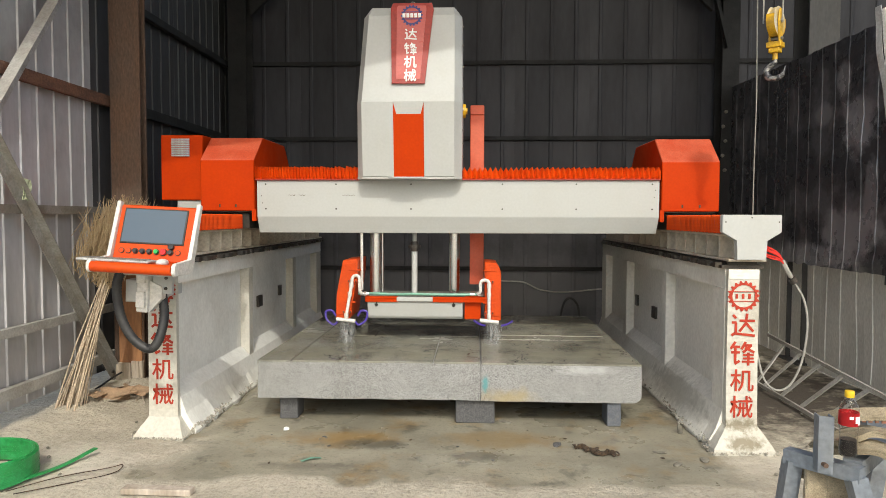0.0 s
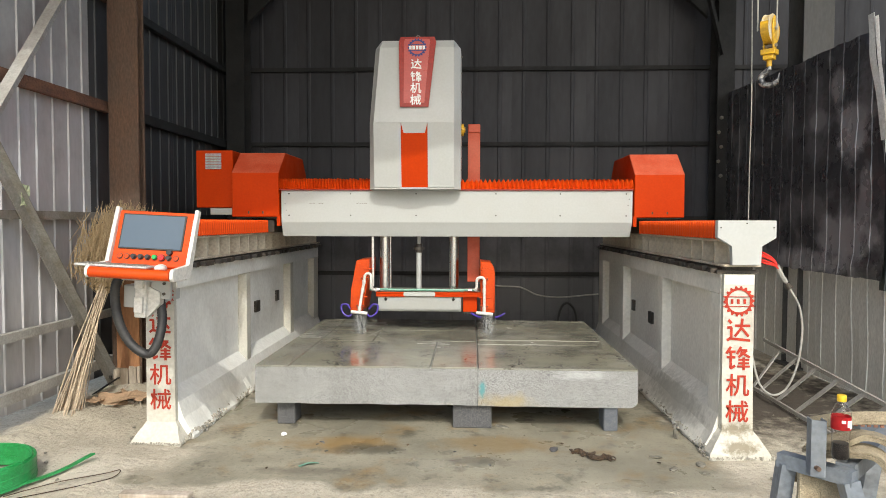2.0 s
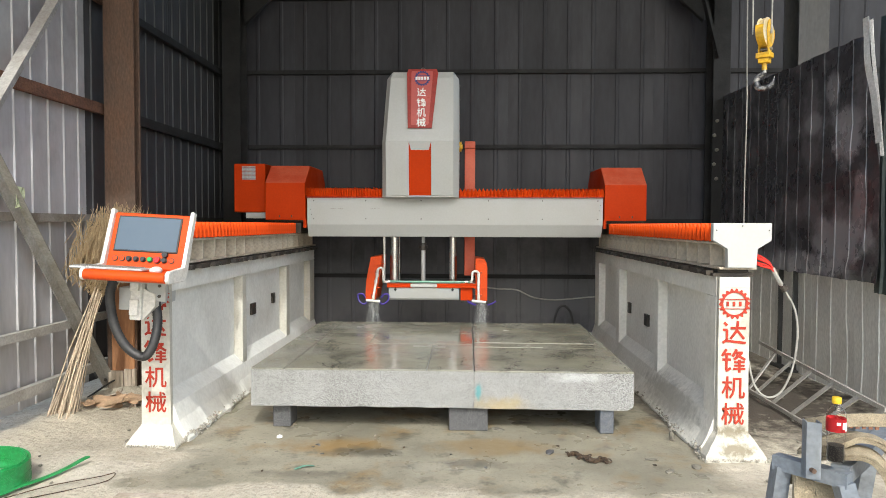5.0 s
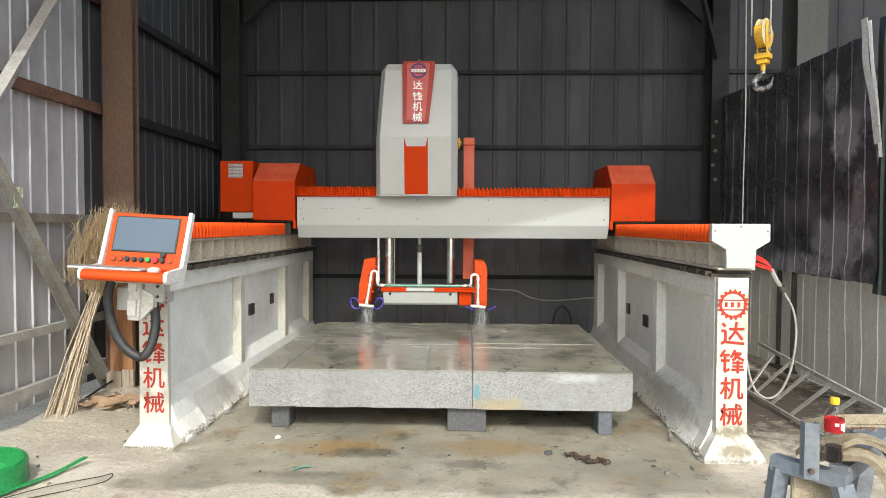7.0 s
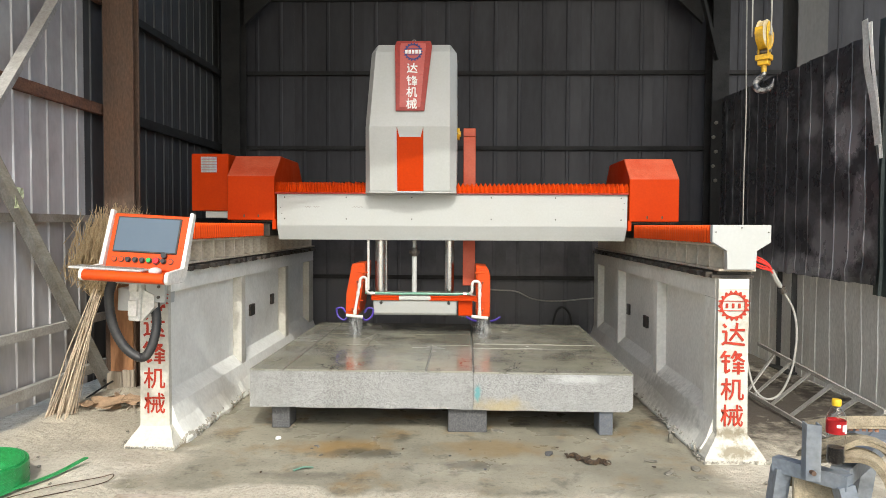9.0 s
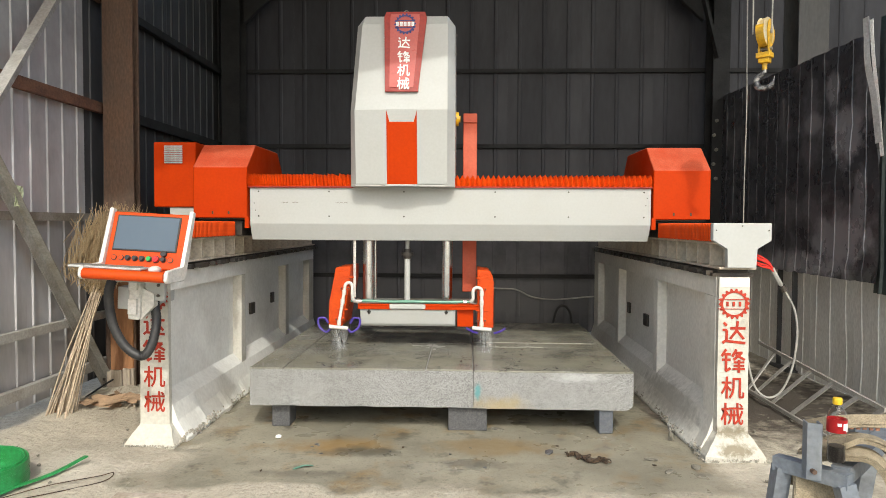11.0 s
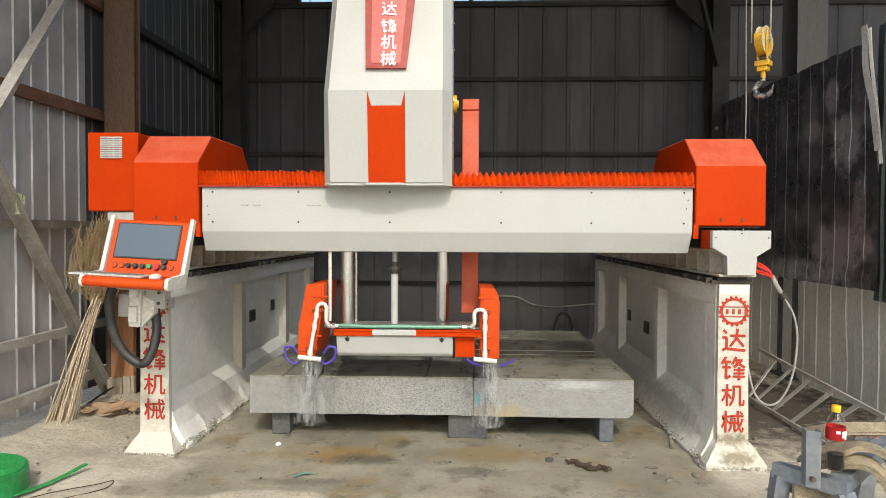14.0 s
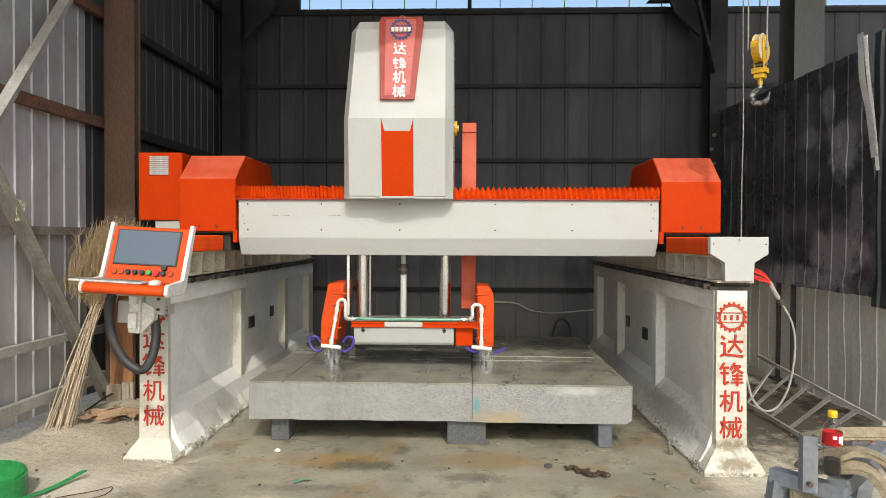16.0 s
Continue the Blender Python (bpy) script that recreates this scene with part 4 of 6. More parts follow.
        part("painted_mark", bm, RED_LETTER, w, "red painted mark")
    for ch, zc in (("机", 0.415), ("械", 0.255)):
        bm = lettering(ch, 0.142, 0.003, 0.0012)
        bm.transform(Matrix.Translation((cx, y - 0.002, zc + up)) @ Matrix.Rotation(radians(90), 4, "X"))
        part("painted_character", bm, RED_LETTER, w, "red painted character")
    # wall fittings
    bm = fresh()
    fx = rec - side * 0.02
    sy, sz = (0.0, 0.0) if side > 0 else (-0.1, 0.06)
    span(bm, rec, fx, 5.94 + sy, 6.06 + sy, 0.52 + sz, 0.62 + sz)
    part("socket_box", bm, DARK_STEEL, w, "dark socket box")
    bm = fresh()
    span(bm, rec, fx, 6.60 + sy, 6.68 + sy, 0.55 + sz, 0.65 + sz)
    part("socket_box", bm, DARK_STEEL, w, "dark socket box")
    return w


rail_wall(1)
rail_wall(-1)

RAIL_X = {1: 1.61, -1: -1.965}
RAIL_Y = {1: 4.12, -1: 4.32}


def rail_beam(side):
    """Ribbed steel runway beam with packing pads and end bracket."""
    c = RAIL_X[side]
    r = thing("runway_rail", "dusty beige ribbed steel runway rail on the concrete wall", "rail", "runway rails of the saw", (0, RAIL_Y[side] - 4.12, 0))
    bm = fresh()
    box(bm, c - 0.11, c + 0.11, 4.12, 8.05, 1.135, 1.15, 0.003)
    part("bottom_flange", bm, RAIL_PAINT, r)
    bm = fresh()
    box(bm, c - 0.125, c + 0.125, 4.12, 8.05, 1.285, 1.30, 0.003)
    part("top_flange", bm, RAIL_PAINT, r)
    bm = fresh()
    box(bm, c - 0.03, c + 0.03, 4.12, 8.05, 1.15, 1.285)
    part("web", bm, RAIL_PAINT, r)
    rib = fresh()
    box(rib, -0.105, 0.105, -0.007, 0.007, 1.15, 1.285, 0.002)
    first = part("stiffener", rib, RAIL_PAINT, r)
    first.location = (c, 4.3, 0)
    for i in range(1, 17):
        k = first.copy()
        scene.collection.objects.link(k)
        k.location = (c, 4.3 + i * 0.225, 0)
    bm = fresh()
    box(bm, c - 0.135, c + 0.11, 4.16, 8.05, 1.092, 1.112)
    for i in range(28):
        y = 4.2 + i * 0.137 + 0.03 * math.sin(i * 2.3)
        box(bm, c - side * 0.14 - 0.02, c - side * 0.14 + 0.02, y, y + 0.05 + 0.04 * math.sin(i * 5.1) ** 2, 1.095, 1.125)
    part("packing", bm, DARK_STEEL, r, "black oily packing strip")
    bm = fresh()
    box(bm, c - 0.09, c + 0.09, 4.2, 8.05, 1.112, 1.135)
    part("levelling_plate", bm, DARK_STEEL, r)
    bm = fresh()
    prism(bm, [(c - 0.168, 1.31), (c - 0.168, 1.412), (c + 0.172, 1.412), (c + 0.172, 1.31), (c + 0.088, 1.262), (c + 0.088, 1.148), (c - 0.08, 1.148), (c - 0.08, 1.262)], "y", 4.07, 4.115, 0.003)
    br = part("end_bracket", bm, CREAM, r, "cream T-shaped end plate")
    repeat("screw", screw_mesh(0.004, 0.009), DARK_STEEL, br, [(c + sx, 4.069, sz) for sx, sz in ((-0.15, 1.37), (0.155, 1.37), (0, 1.395))])
    return r


rail_beam(1)
rail_beam(-1)

for k, (y, ln) in enumerate(((4.60, 0.17), (4.70, 0.14))):
    sh = thing("wood_shim", "thin pale wooden shim on the runway wall's edge", "shim", "shims under the rail")
    part("board", lumpy(box(fresh(), -1.83 - ln, -1.815, y, y + 0.05, 1.092 + 0.008 * k, 1.10 + 0.008 * k, 0.001), 0.003, 9, k), BOARD, sh)


def bellows(side, front):
    """Pleated way cover: separate pointed folds over an added dark red box, whose colour holds the gaps' shade."""
    c = RAIL_X[side]
    n = 40 if front else 22
    b = thing("way_cover", "orange pleated cloth bellows covering the runway rail", "bellows", "bellows on the runway rails")
    y0, y1 = (RAIL_Y[side], 6.2) if front else (6.21, 8.05)
    bm = fresh()
    box(bm, c - 0.128, c + 0.128, y0, y1, 1.302, 1.348, 0.004)
    part("fold_shade", bm, RED_RIM, b, "dark red box, shade between the folds")
    if front:
        part("end_plate", box(fresh(), c - 0.13, c + 0.13, y0 - 0.006, y0 - 0.001, 1.302, 1.385, 0.002), ORANGE, b, "plain orange end plate")
    bm = fresh()
    p = 0.050
    rings = []
    for y, w, zt, zb in ((-p / 2, 0.132, 1.354, 1.312), (-p * 0.06, 0.162, 1.410, 1.303), (p * 0.06, 0.162, 1.410, 1.303), (p / 2, 0.132, 1.354, 1.312)):
        rings.append([(c - w, y, zb), (c - w, y, zt), (c + w, y, zt), (c + w, y, zb)])
    shell(bm, rings, (0, 0.001, -0.002))
    first = part("fold", bm, ORANGE_CLOTH, b)
    folds = [first]
    for i in range(1, n):
        k = first.copy()
        scene.collection.objects.link(k)
        folds.append(k)
    return b, folds


FOLDS = [(side, front, bellows(side, front)[1]) for side in (1, -1) for front in (True, False)]


# ---- the bridge saw ----
def bridge():
    """Travelling bridge with hood and twin saw heads, built with its beam's front at y = 0."""
    g = thing("bridge_saw", "cream and orange travelling bridge saw with twin water-cooled blade heads", "stone saw")
    bm = fresh()
    prism(bm, [(0.0, 1.395), (0.0, 1.682), (0.03, 1.69), (0.46, 1.69), (0.46, 1.268), (0.05, 1.268)], "x", -1.69, 1.395)
    for v in bm.verts:
        if v.co.z < 1.3:
            v.co.x += 0.003 if v.co.x < 0 else -0.010
    bmesh.ops.bevel(bm, geom=bm.edges[:], offset=0.004, segments=1, affect="EDGES")
    beam = part("beam", bm, CREAM, g, "cream painted steel beam")
    repeat("screw", screw_mesh(0.0065, 0.008), DARK_STEEL, beam, [(x, 0, z) for x in (-1.62, -1.07, -0.49, 0.21, 0.77, 1.34) for z in (1.645, 1.455)])
    for x0, w in ((-1.44, 0.05), (-1.36, 0.05), (-1.02, 0.06), (-0.955, 0.03)):
        bm = fresh()
        tube(bm, [(x0 + w * k / 6, -0.001, 1.56 + 0.005 * math.sin(k * 2.4 + x0 * 9)) for k in range(7)], 0.0022, 4)
        part("scuff", bm, STEEL, beam, "grey scuff in the paint")
    repeat("rivet", screw_mesh(0.004, 0.006), DARK_STEEL, beam, [(-1.655, 0, 1.555), (-1.645, 0, 1.50), (1.365, 0, 1.60), (1.355, 0, 1.545)])

    def pleats(x0, x1, n, squeeze, top):
        """Pointed folds, closer together towards x0 where squeezed, over a straight hem."""
        bm = fresh()
        rows = []
        for i in range(2 * n + 1):
            k = i / (2 * n)
            x = x0 + (x1 - x0) * (k ** squeeze)
            up = i % 2
            jit = 0.006 * noise.noise(Vector((i * 0.9, x0, 0))) * (2.2 if squeeze > 1 else 0.6)
            zt = (top if up else top - 0.034) + jit
            yf = (-0.034 if up else -0.006) + jit
            rows.append([(x, -0.016 if up else -0.008, 1.684), (x, yf, 1.702), (x, yf, zt), (x, 0.40, zt), (x, 0.40, 1.695)])
        shell(bm, rows, (0, 0.0015, -0.002))
        bel = part("beam_bellows", bm, ORANGE_CLOTH, g, "orange pleated bellows")
        part("hem", box(fresh(), x0, x1, -0.02, -0.003, 1.674, 1.687, 0.002), RED_RIM, bel, "dark red hem strip")
        # added dark red box: shade between the pleats put into its colour
        part("pleat_shade", box(fresh(), x0, x1, 0.004, 0.39, 1.690, top - 0.045), RED_RIM, bel, "dark red box, shade between the pleats")
    pleats(-1.70, -0.88, 36, 1.35, 1.778)
    pleats(-0.10, 1.40, 38, 1.0, 1.774)

    for x0, x1, dz in ((-2.13, -1.708, 0.0), (1.408, 1.836, -0.02)):
        prof = [(0.0, 1.44), (0.0, 1.8355 + dz), (0.225, 2.027 + dz), (0.86, 2.027 + dz), (1.0, 1.875 + dz), (1.0, 1.44)]
        bm = fresh()
        prism(bm, [(y - 0.012, z) for y, z in prof], "x", x0, x1, 0.006)
        cov = part("end_cover", bm, ORANGE, g, "orange sheet-metal end cover, dusty and tinted lighter on top")
        # upward faces: dust, with the stronger light on them also put into the colour
        cov.data.materials.append(LIT_DUST_FILM)
        for face in cov.data.polygons:
            face.material_index = 1 if face.normal.z > 0.3 else 0
        repeat("slot", box(fresh(), -0.006, 0.006, -0.0035, 0.0035, -0.011, 0.011), DARK_STEEL, cov, [(x0 + (x1 - x0) * k, -0.0135, 1.479) for k in (0.36, 0.66)])
        repeat("screw", screw_mesh(0.008, 0.01, "z", 6), DARK_STEEL, cov, [(x0 + (x1 - x0) * k, 0.35, 2.03 + dz) for k in (0.28, 0.6)])
        side = 1 if x0 > 0 else -1
        xi = x0 + 0.02 if side > 0 else x1 - 0.02
        bm = fresh()
        box(bm, min(xi, xi + (-side) * 0.03), max(xi, xi - side * 0.03), -0.01, 0.05, 1.36, 1.45)
        part("skirt", bm, ORANGE, cov)
        bm = fresh()
        box(bm, x0 + 0.03, x1 - 0.02, 0.02, 0.97, 1.428, 1.44)
        part("carriage_plate", bm, DARK_STEEL, cov)
        bm = fresh()
        box(bm, x0 + 0.06, x1 - 0.06, 0.05, 0.8, 1.302, 1.41)
        part("truck", bm, DARK_STEEL, cov)
    # control box
    bm = fresh()
    box(bm, -2.52, -2.18, 0.16, 0.52, 1.525, 2.045, 0.006)
    cab = part("control_box", bm, ORANGE, g, "orange control box")
    bm = fresh()
    prism(bm, [(0.148, 0), (0.155, 0.011), (0.161, 0.011), (0.161, 0)], "x", -2.43, -2.285)
    repeat("louvre_slat", bm, PALE_METAL, cab, [(0, 0, 1.875 + k * 0.0145) for k in range(10)], "pale metal louvre slat")
    bm = fresh()
    box(bm, -2.40, -2.12, 0.18, 0.5, 1.46, 1.523, 0.004)
    part("bracket", bm, CREAM, cab, "cream bracket")

    # hood over the vertical slide
    bm = fresh()
    low = [(-0.885, -0.085), (-0.838, -0.150), (-0.150, -0.150), (-0.097, -0.085), (-0.097, 0.36), (-0.885, 0.36)]
    mid = [(-0.880, -0.13), (-0.834, -0.215), (-0.152, -0.215), (-0.095, -0.13), (-0.095, 0.36), (-0.880, 0.36)]
    high = [(-0.842, -0.025), (-0.796, -0.095), (-0.156, -0.095), (-0.100, -0.025), (-0.100, 0.34), (-0.842, 0.34)]
    top = [(-0.800, 0.0), (-0.776, -0.055), (-0.160, -0.055), (-0.146, 0.0), (-0.146, 0.30), (-0.800, 0.30)]
    rings = [[bm.verts.new((x, y, z)) for x, y in ring] for ring, z in ((low, 1.692), (mid, 2.24), (high, 2.895), (top, 2.962))]
    for a, b in zip(rings, rings[1:]):
        for k in range(6):
            bm.faces.new((a[k], a[(k + 1) % 6], b[(k + 1) % 6], b[k]))
    bm.faces.new(rings[0][::-1]), bm.faces.new(rings[-1])
    hood = part("hood", bm, CREAM, g, "cream painted tapered hood")
    for x0, x1 in ((-0.838, -0.603), (-0.377, -0.150)):
        bm = fresh()
        prism(bm, [(-0.158, 1.694), (-0.229, 2.24), (-0.205, 2.24), (-0.130, 1.694)], "x", x0, x1, 0.003)
        part("front_panel", bm, CREAM, hood)
    bm = fresh()
    out = [(-0.603, 1.694), (-0.377, 1.694), (-0.377, 2.235), (-0.40, 2.15), (-0.58, 2.15), (-0.603, 2.235)]
    va = [bm.verts.new((x, -0.154 - (z - 1.694) * 0.121, z)) for x, z in out]
    vb = [bm.verts.new((x, -0.138 - (z - 1.694) * 0.121, z)) for x, z in out]
    bm.faces.new(va), bm.faces.new(vb[::-1])
    for i in range(6):
        j = (i + 1) % 6
        bm.faces.new((va[i], vb[i], vb[j], va[j]))
    part("red_panel", bm, ORANGE, hood, "orange centre panel")
    bm = fresh()
    prism(bm, [(-0.887, -0.088), (-0.842, -0.152), (-0.650, -0.152), (-0.612, -0.192), (-0.392, -0.192), (-0.355, -0.152), (-0.148, -0.152), (-0.095, -0.088), (-0.095, 0.2), (-0.887, 0.2)], "z", 1.678, 1.692, 0.002)
    part("bottom_lip", bm, CREAM, hood)

    def lean(z):
        return -0.215 + (z - 2.24) * 0.1832
    def sheared(b_, z0):
        for v in b_.verts:
            v.co.y += (v.co.z - z0) * 0.1832
        return b_
    # tapered red plate
    bm = fresh()
    def plate(b_, pts, off, th):
        va = [b_.verts.new((x, lean(z) - off, z)) for x, z in pts]
        vb = [b_.verts.new((x, lean(z) - off + th, z)) for x, z in pts]
        b_.faces.new(va), b_.faces.new(vb[::-1])
        for i in range(len(pts)):
            j = (i + 1) % len(pts)
            b_.faces.new((va[i], vb[i], vb[j], va[j]))
    plate(bm, [(-0.612, 2.37), (-0.370, 2.37), (-0.312, 2.94), (-0.325, 2.982), (-0.615, 2.982), (-0.630, 2.94)], 0.025, 0.05)
    part("plate_rim", bm, RED_RIM, hood, "dark red plate rim")
    bm = fresh()
    plate(bm, [(-0.580, 2.402), (-0.404, 2.402), (-0.364, 2.94), (-0.368, 2.962), (-0.578, 2.962), (-0.584, 2.94)], 0.029, 0.01)
    part("name_plate", bm, RED_PLATE, hood, "red name plate")
    bm = fresh()
    gear_ring(bm, -0.472, 2.885, 0.082, lean(2.885) - 0.030, 0.003)
    for z in (2.912, 2.858):
        box(bm, -0.545, -0.399, lean(2.885) - 0.033, lean(2.885) - 0.028, z - 0.003, z + 0.003)
    part("emblem", sheared(bm, 2.885), BLUE, hood, "blue gear emblem")
    repeat("emblem_bar", sheared(box(fresh(), 0, 0.021, lean(2.885) - 0.036, lean(2.885) - 0.028, 2.869, 2.901), 2.885), WHITE, hood, [(-0.541 + k * 0.029, 0, 0) for k in range(5)], "white bar")
    for k, zc in ((0, 2.742), (1, 2.631)):
        bm = fresh()
        emblem_block(bm, -0.478, zc, 0.098, 0.094, lean(zc) - 0.0285, k, 0.005)
        part("mark", sheared(bm, zc), WHITE, hood, "white mark")
    for ch, zc in (("机", 2.524), ("械", 2.422)):
        bm = lettering(ch, 0.096, 0.006, 0.0012)
        bm.transform(Matrix.Translation((-0.478, lean(zc) - 0.0305, zc)) @ Matrix.Rotation(radians(90), 4, "X"))
        part("character", sheared(bm, zc), WHITE, hood, "white raised character")
    bm = fresh()
    tube(bm, [(-0.47 + 0.018 * math.sin(a), -0.05, 2.985 - 0.022 * math.cos(a)) for a in np.linspace(0.3, 6.0, 14)], 0.004, 6)
    part("lifting_eye", bm, STEEL, hood)
    repeat("screw", screw_mesh(0.007, 0.012, "x", 6), STEEL, hood, [(-0.092, -0.05, z) for z in (2.82, 2.68, 2.52, 2.36, 2.2, 2.05, 1.95, 1.85)])
    bm = fresh()
    cyl(bm, (-0.097, 0.1, 2.215), (-0.072, 0.1, 2.215), 0.055, 16)
    cyl(bm, (-0.072, 0.1, 2.215), (-0.060, 0.1, 2.215), 0.025, 12)
    part("pulley", bm, YELLOW, hood, "yellow pulley", True)

    # cable arm behind the beam
    bm = fresh()
    box(bm, -0.04, 0.076, 0.47, 0.53, 0.83, 2.24, 0.005)
    box(bm, -0.04, 0.076, 0.46, 0.54, 2.24, 2.318, 0.006)
    part("cable_arm", bm, DUSTY_ORANGE, g, "dusty faded orange cable arm")

    # slide posts, spindle, thin supply pipe
    for x, r in ((-0.785, 0.047), (-0.160, 0.043)):
        bm = fresh()
        cyl(bm, (x, 0.16, 0.78), (x, 0.16, 1.6), r, 20)
        part("slide_post", bm, CHROME, g, "polished round slide post", True)
    bm = fresh()
    cyl(bm, (-0.755, 0.30, 0.78), (-0.755, 0.30, 1.4), 0.02, 12)
    part("slide_post", bm, CHROME, g, smooth=True)
    bm = fresh()
    cyl(bm, (-0.48, 0.2, 0.79), (-0.48, 0.2, 1.13), 0.024, 12)
    cyl(bm, (-0.48, 0.2, 1.18), (-0.48, 0.2, 1.3), 0.018, 10)
    part("spindle", bm, CREAM, g, "pale lift spindle", True)
    bm = fresh()
    cyl(bm, (-0.48, 0.2, 1.145), (-0.48, 0.2, 1.17), 0.05, 14)
    cyl(bm, (-0.48, 0.2, 1.12), (-0.48, 0.2, 1.2), 0.032, 12)
    part("spindle_nut", bm, DARK_STEEL, g, "dark spindle nut", True)
    bm = fresh()
    cyl(bm, (-0.885, 0.08, 0.82), (-0.885, 0.08, 1.4), 0.011, 8)
    part("supply_pipe", bm, PVC, g, "thin pale pipe", True)

    # cross bar, tray, hose
    for x0, x1 in ((-0.845, -0.585), (-0.335, 0.09)):
        bm = fresh()
        box(bm, x0, x1, -0.01, 0.03, 0.742, 0.775, 0.003)
        box(bm, x0, x1, -0.015, -0.005, 0.765, 0.78, 0.002)
        box(bm, x0, x1, -0.015, -0.005, 0.737, 0.75, 0.002)
        part("cross_bar", bm, ORANGE, g, "orange channel cross bar")
    bm = fresh()
    box(bm, -0.6, -0.32, -0.02, 0.03, 0.742, 0.778, 0.004)
    part("centre_block", bm, CREAM, g)
    bm = fresh()
    cyl(bm, (0, 0.01, 0.70), (0, 0.01, 0.74), 0.010, 8)
    cyl(bm, (0, 0.01, 0.71), (0, 0.01, 0.722), 0.016, 6)
    repeat("bolt", bm, DARK_STEEL, g, [(-0.76, 0, 0), (-0.16, 0, 0)])
    bm = fresh()
    prism(bm, [(0.03, 0.62), (0.0, 0.735), (0.5, 0.735), (0.5, 0.6), (0.05, 0.6)], "x", -0.83, -0.09, 0.004)
    part("motor_housing", bm, CREAM, g, "cream motor housing")
    bm = fresh()
    box(bm, -0.84, -0.08, 0.0, 0.5, 0.735, 0.742)
    box(bm, -0.84, 0.08, 0.06, 0.34, 0.774, 0.786, 0.003)
    part("top_plate", bm, STEEL, g)
    bm = fresh()
    tube(bm, smooth_path([(-0.90, -0.01, 0.80), (-0.8, -0.012, 0.803), (-0.6, -0.012, 0.797), (-0.45, -0.012, 0.80), (-0.2, -0.012, 0.797), (0.02, -0.01, 0.80)], 6), 0.011, 8)
    part("water_hose", bm, TEAL_HOSE, g, "teal water hose", True)
    bm = fresh()
    box(bm, -0.075, 0.05, 0.03, 0.4, 0.6, 0.78, 0.004)
    mot = part("motor_cover", bm, ORANGE, g, "orange motor cover")
    bm = fresh()
    for k in range(9):
        box(bm, -0.07 + k * 0.013, -0.064 + k * 0.013, 0.026, 0.034, 0.575, 0.603)
    part("comb", bm, DARK_STEEL, mot)

    # blade heads
    for cx, s in ((-0.985, -1), (0.145, 1)):
        bm = fresh()
        face = [(-1.076, 0.605), (-1.066, 0.80), (-1.018, 1.058), (-0.902, 1.070), (-0.905, 0.96), (-0.965, 0.605)] if s < 0 else [(0.082, 0.600), (0.078, 1.050), (0.170, 1.042), (0.196, 1.0), (0.204, 0.95), (0.204, 0.600)]
        prism(bm, face, "y", -0.012, 0.40, 0.006)
        guard = part("blade_guard", bm, GUARD_ORANGE, g, "orange blade guard")
        bm = fresh()
        mx, mz = sum(q[0] for q in face) / len(face), 0.83
        prism(bm, [(mx + (x - mx) * 0.80, mz + (z - mz) * 0.86) for x, z in face], "y", -0.020, -0.008, 0.002)
        part("guard_lid", bm, GUARD_ORANGE, guard)
        bm = fresh()
        px, slant = (cx - 0.005, 0.17) if s < 0 else (0.112, 0.0)

        def along(z):
            return px + slant * (z - 0.605)
        for z in (0.66, 0.90):
            part("pipe_clamp", box(fresh(), along(z) - 0.036, along(z) + 0.036, -0.04, -0.018, z - 0.012, z + 0.012, 0.002), GUARD_ORANGE, guard)
        for z in (0.735, 0.985):
            part("stiffening_rib", box(fresh(), along(z) - 0.045, along(z) + 0.05, -0.026, -0.018, z - 0.006, z + 0.006, 0.002), GUARD_ORANGE, guard)
        bm.free()
        repeat("bolt", screw_mesh(0.007, 0.01, "y", 6), DARK_STEEL, guard, [(along(z) + dx, -0.041, z) for z in (0.66, 0.90) for dx in (-0.027, 0.027)])
        # white water pipe: riser, U-bend, return leg
        bm = fresh()
        ux, bend = (0.052, 0.935) if s < 0 else (-0.066, 0.905)
        tube(bm, smooth_path([(along(0.605), -0.05, 0.605), (along(0.75), -0.05, 0.75), (along(bend - 0.05), -0.05, bend - 0.05), (along(bend - 0.02), -0.05, bend - 0.012), (along(bend) + ux * 0.3, -0.05, bend + 0.008),
                              (along(bend) + ux * 0.75, -0.05, bend + 0.006), (along(bend) + ux, -0.05, bend - 0.015), (along(bend) + ux, -0.05, bend - 0.06), (along(bend) + ux * 1.03, -0.045, 0.825), (along(bend) + ux * 1.3, -0.03, 0.803)], 6), 0.0125, 10)
        pipe = part("water_pipe", bm, PVC, g, "white plastic water pipe", True)
        bm = fresh()
        cyl(bm, (px - 0.07, -0.05, 0.606), (px + 0.075, -0.05, 0.592), 0.015, 12)
        part("distributor", bm, PVC, pipe, smooth=True)
        repeat("joint", screw_mesh(0.0165, 0.036, "z", 10), PVC, pipe, [(along(z), -0.05, z) for z in (0.635, 0.80, 0.87)], "", True)
        bm = fresh()
        fx = along(bend) + ux * 1.4
        cyl(bm, (fx - 0.02, -0.02, 0.80), (fx + 0.05 * (1 if s < 0 else -1), -0.02, 0.80), 0.014, 8)
        part("hose_fitting", bm, CHROME, pipe, "steel hose fitting", True)
        part("hex_nut", cyl(fresh(), (fx + 0.01, -0.02, 0.80), (fx + 0.03, -0.02, 0.80), 0.02, 6), CHROME, pipe, "steel hose nut")
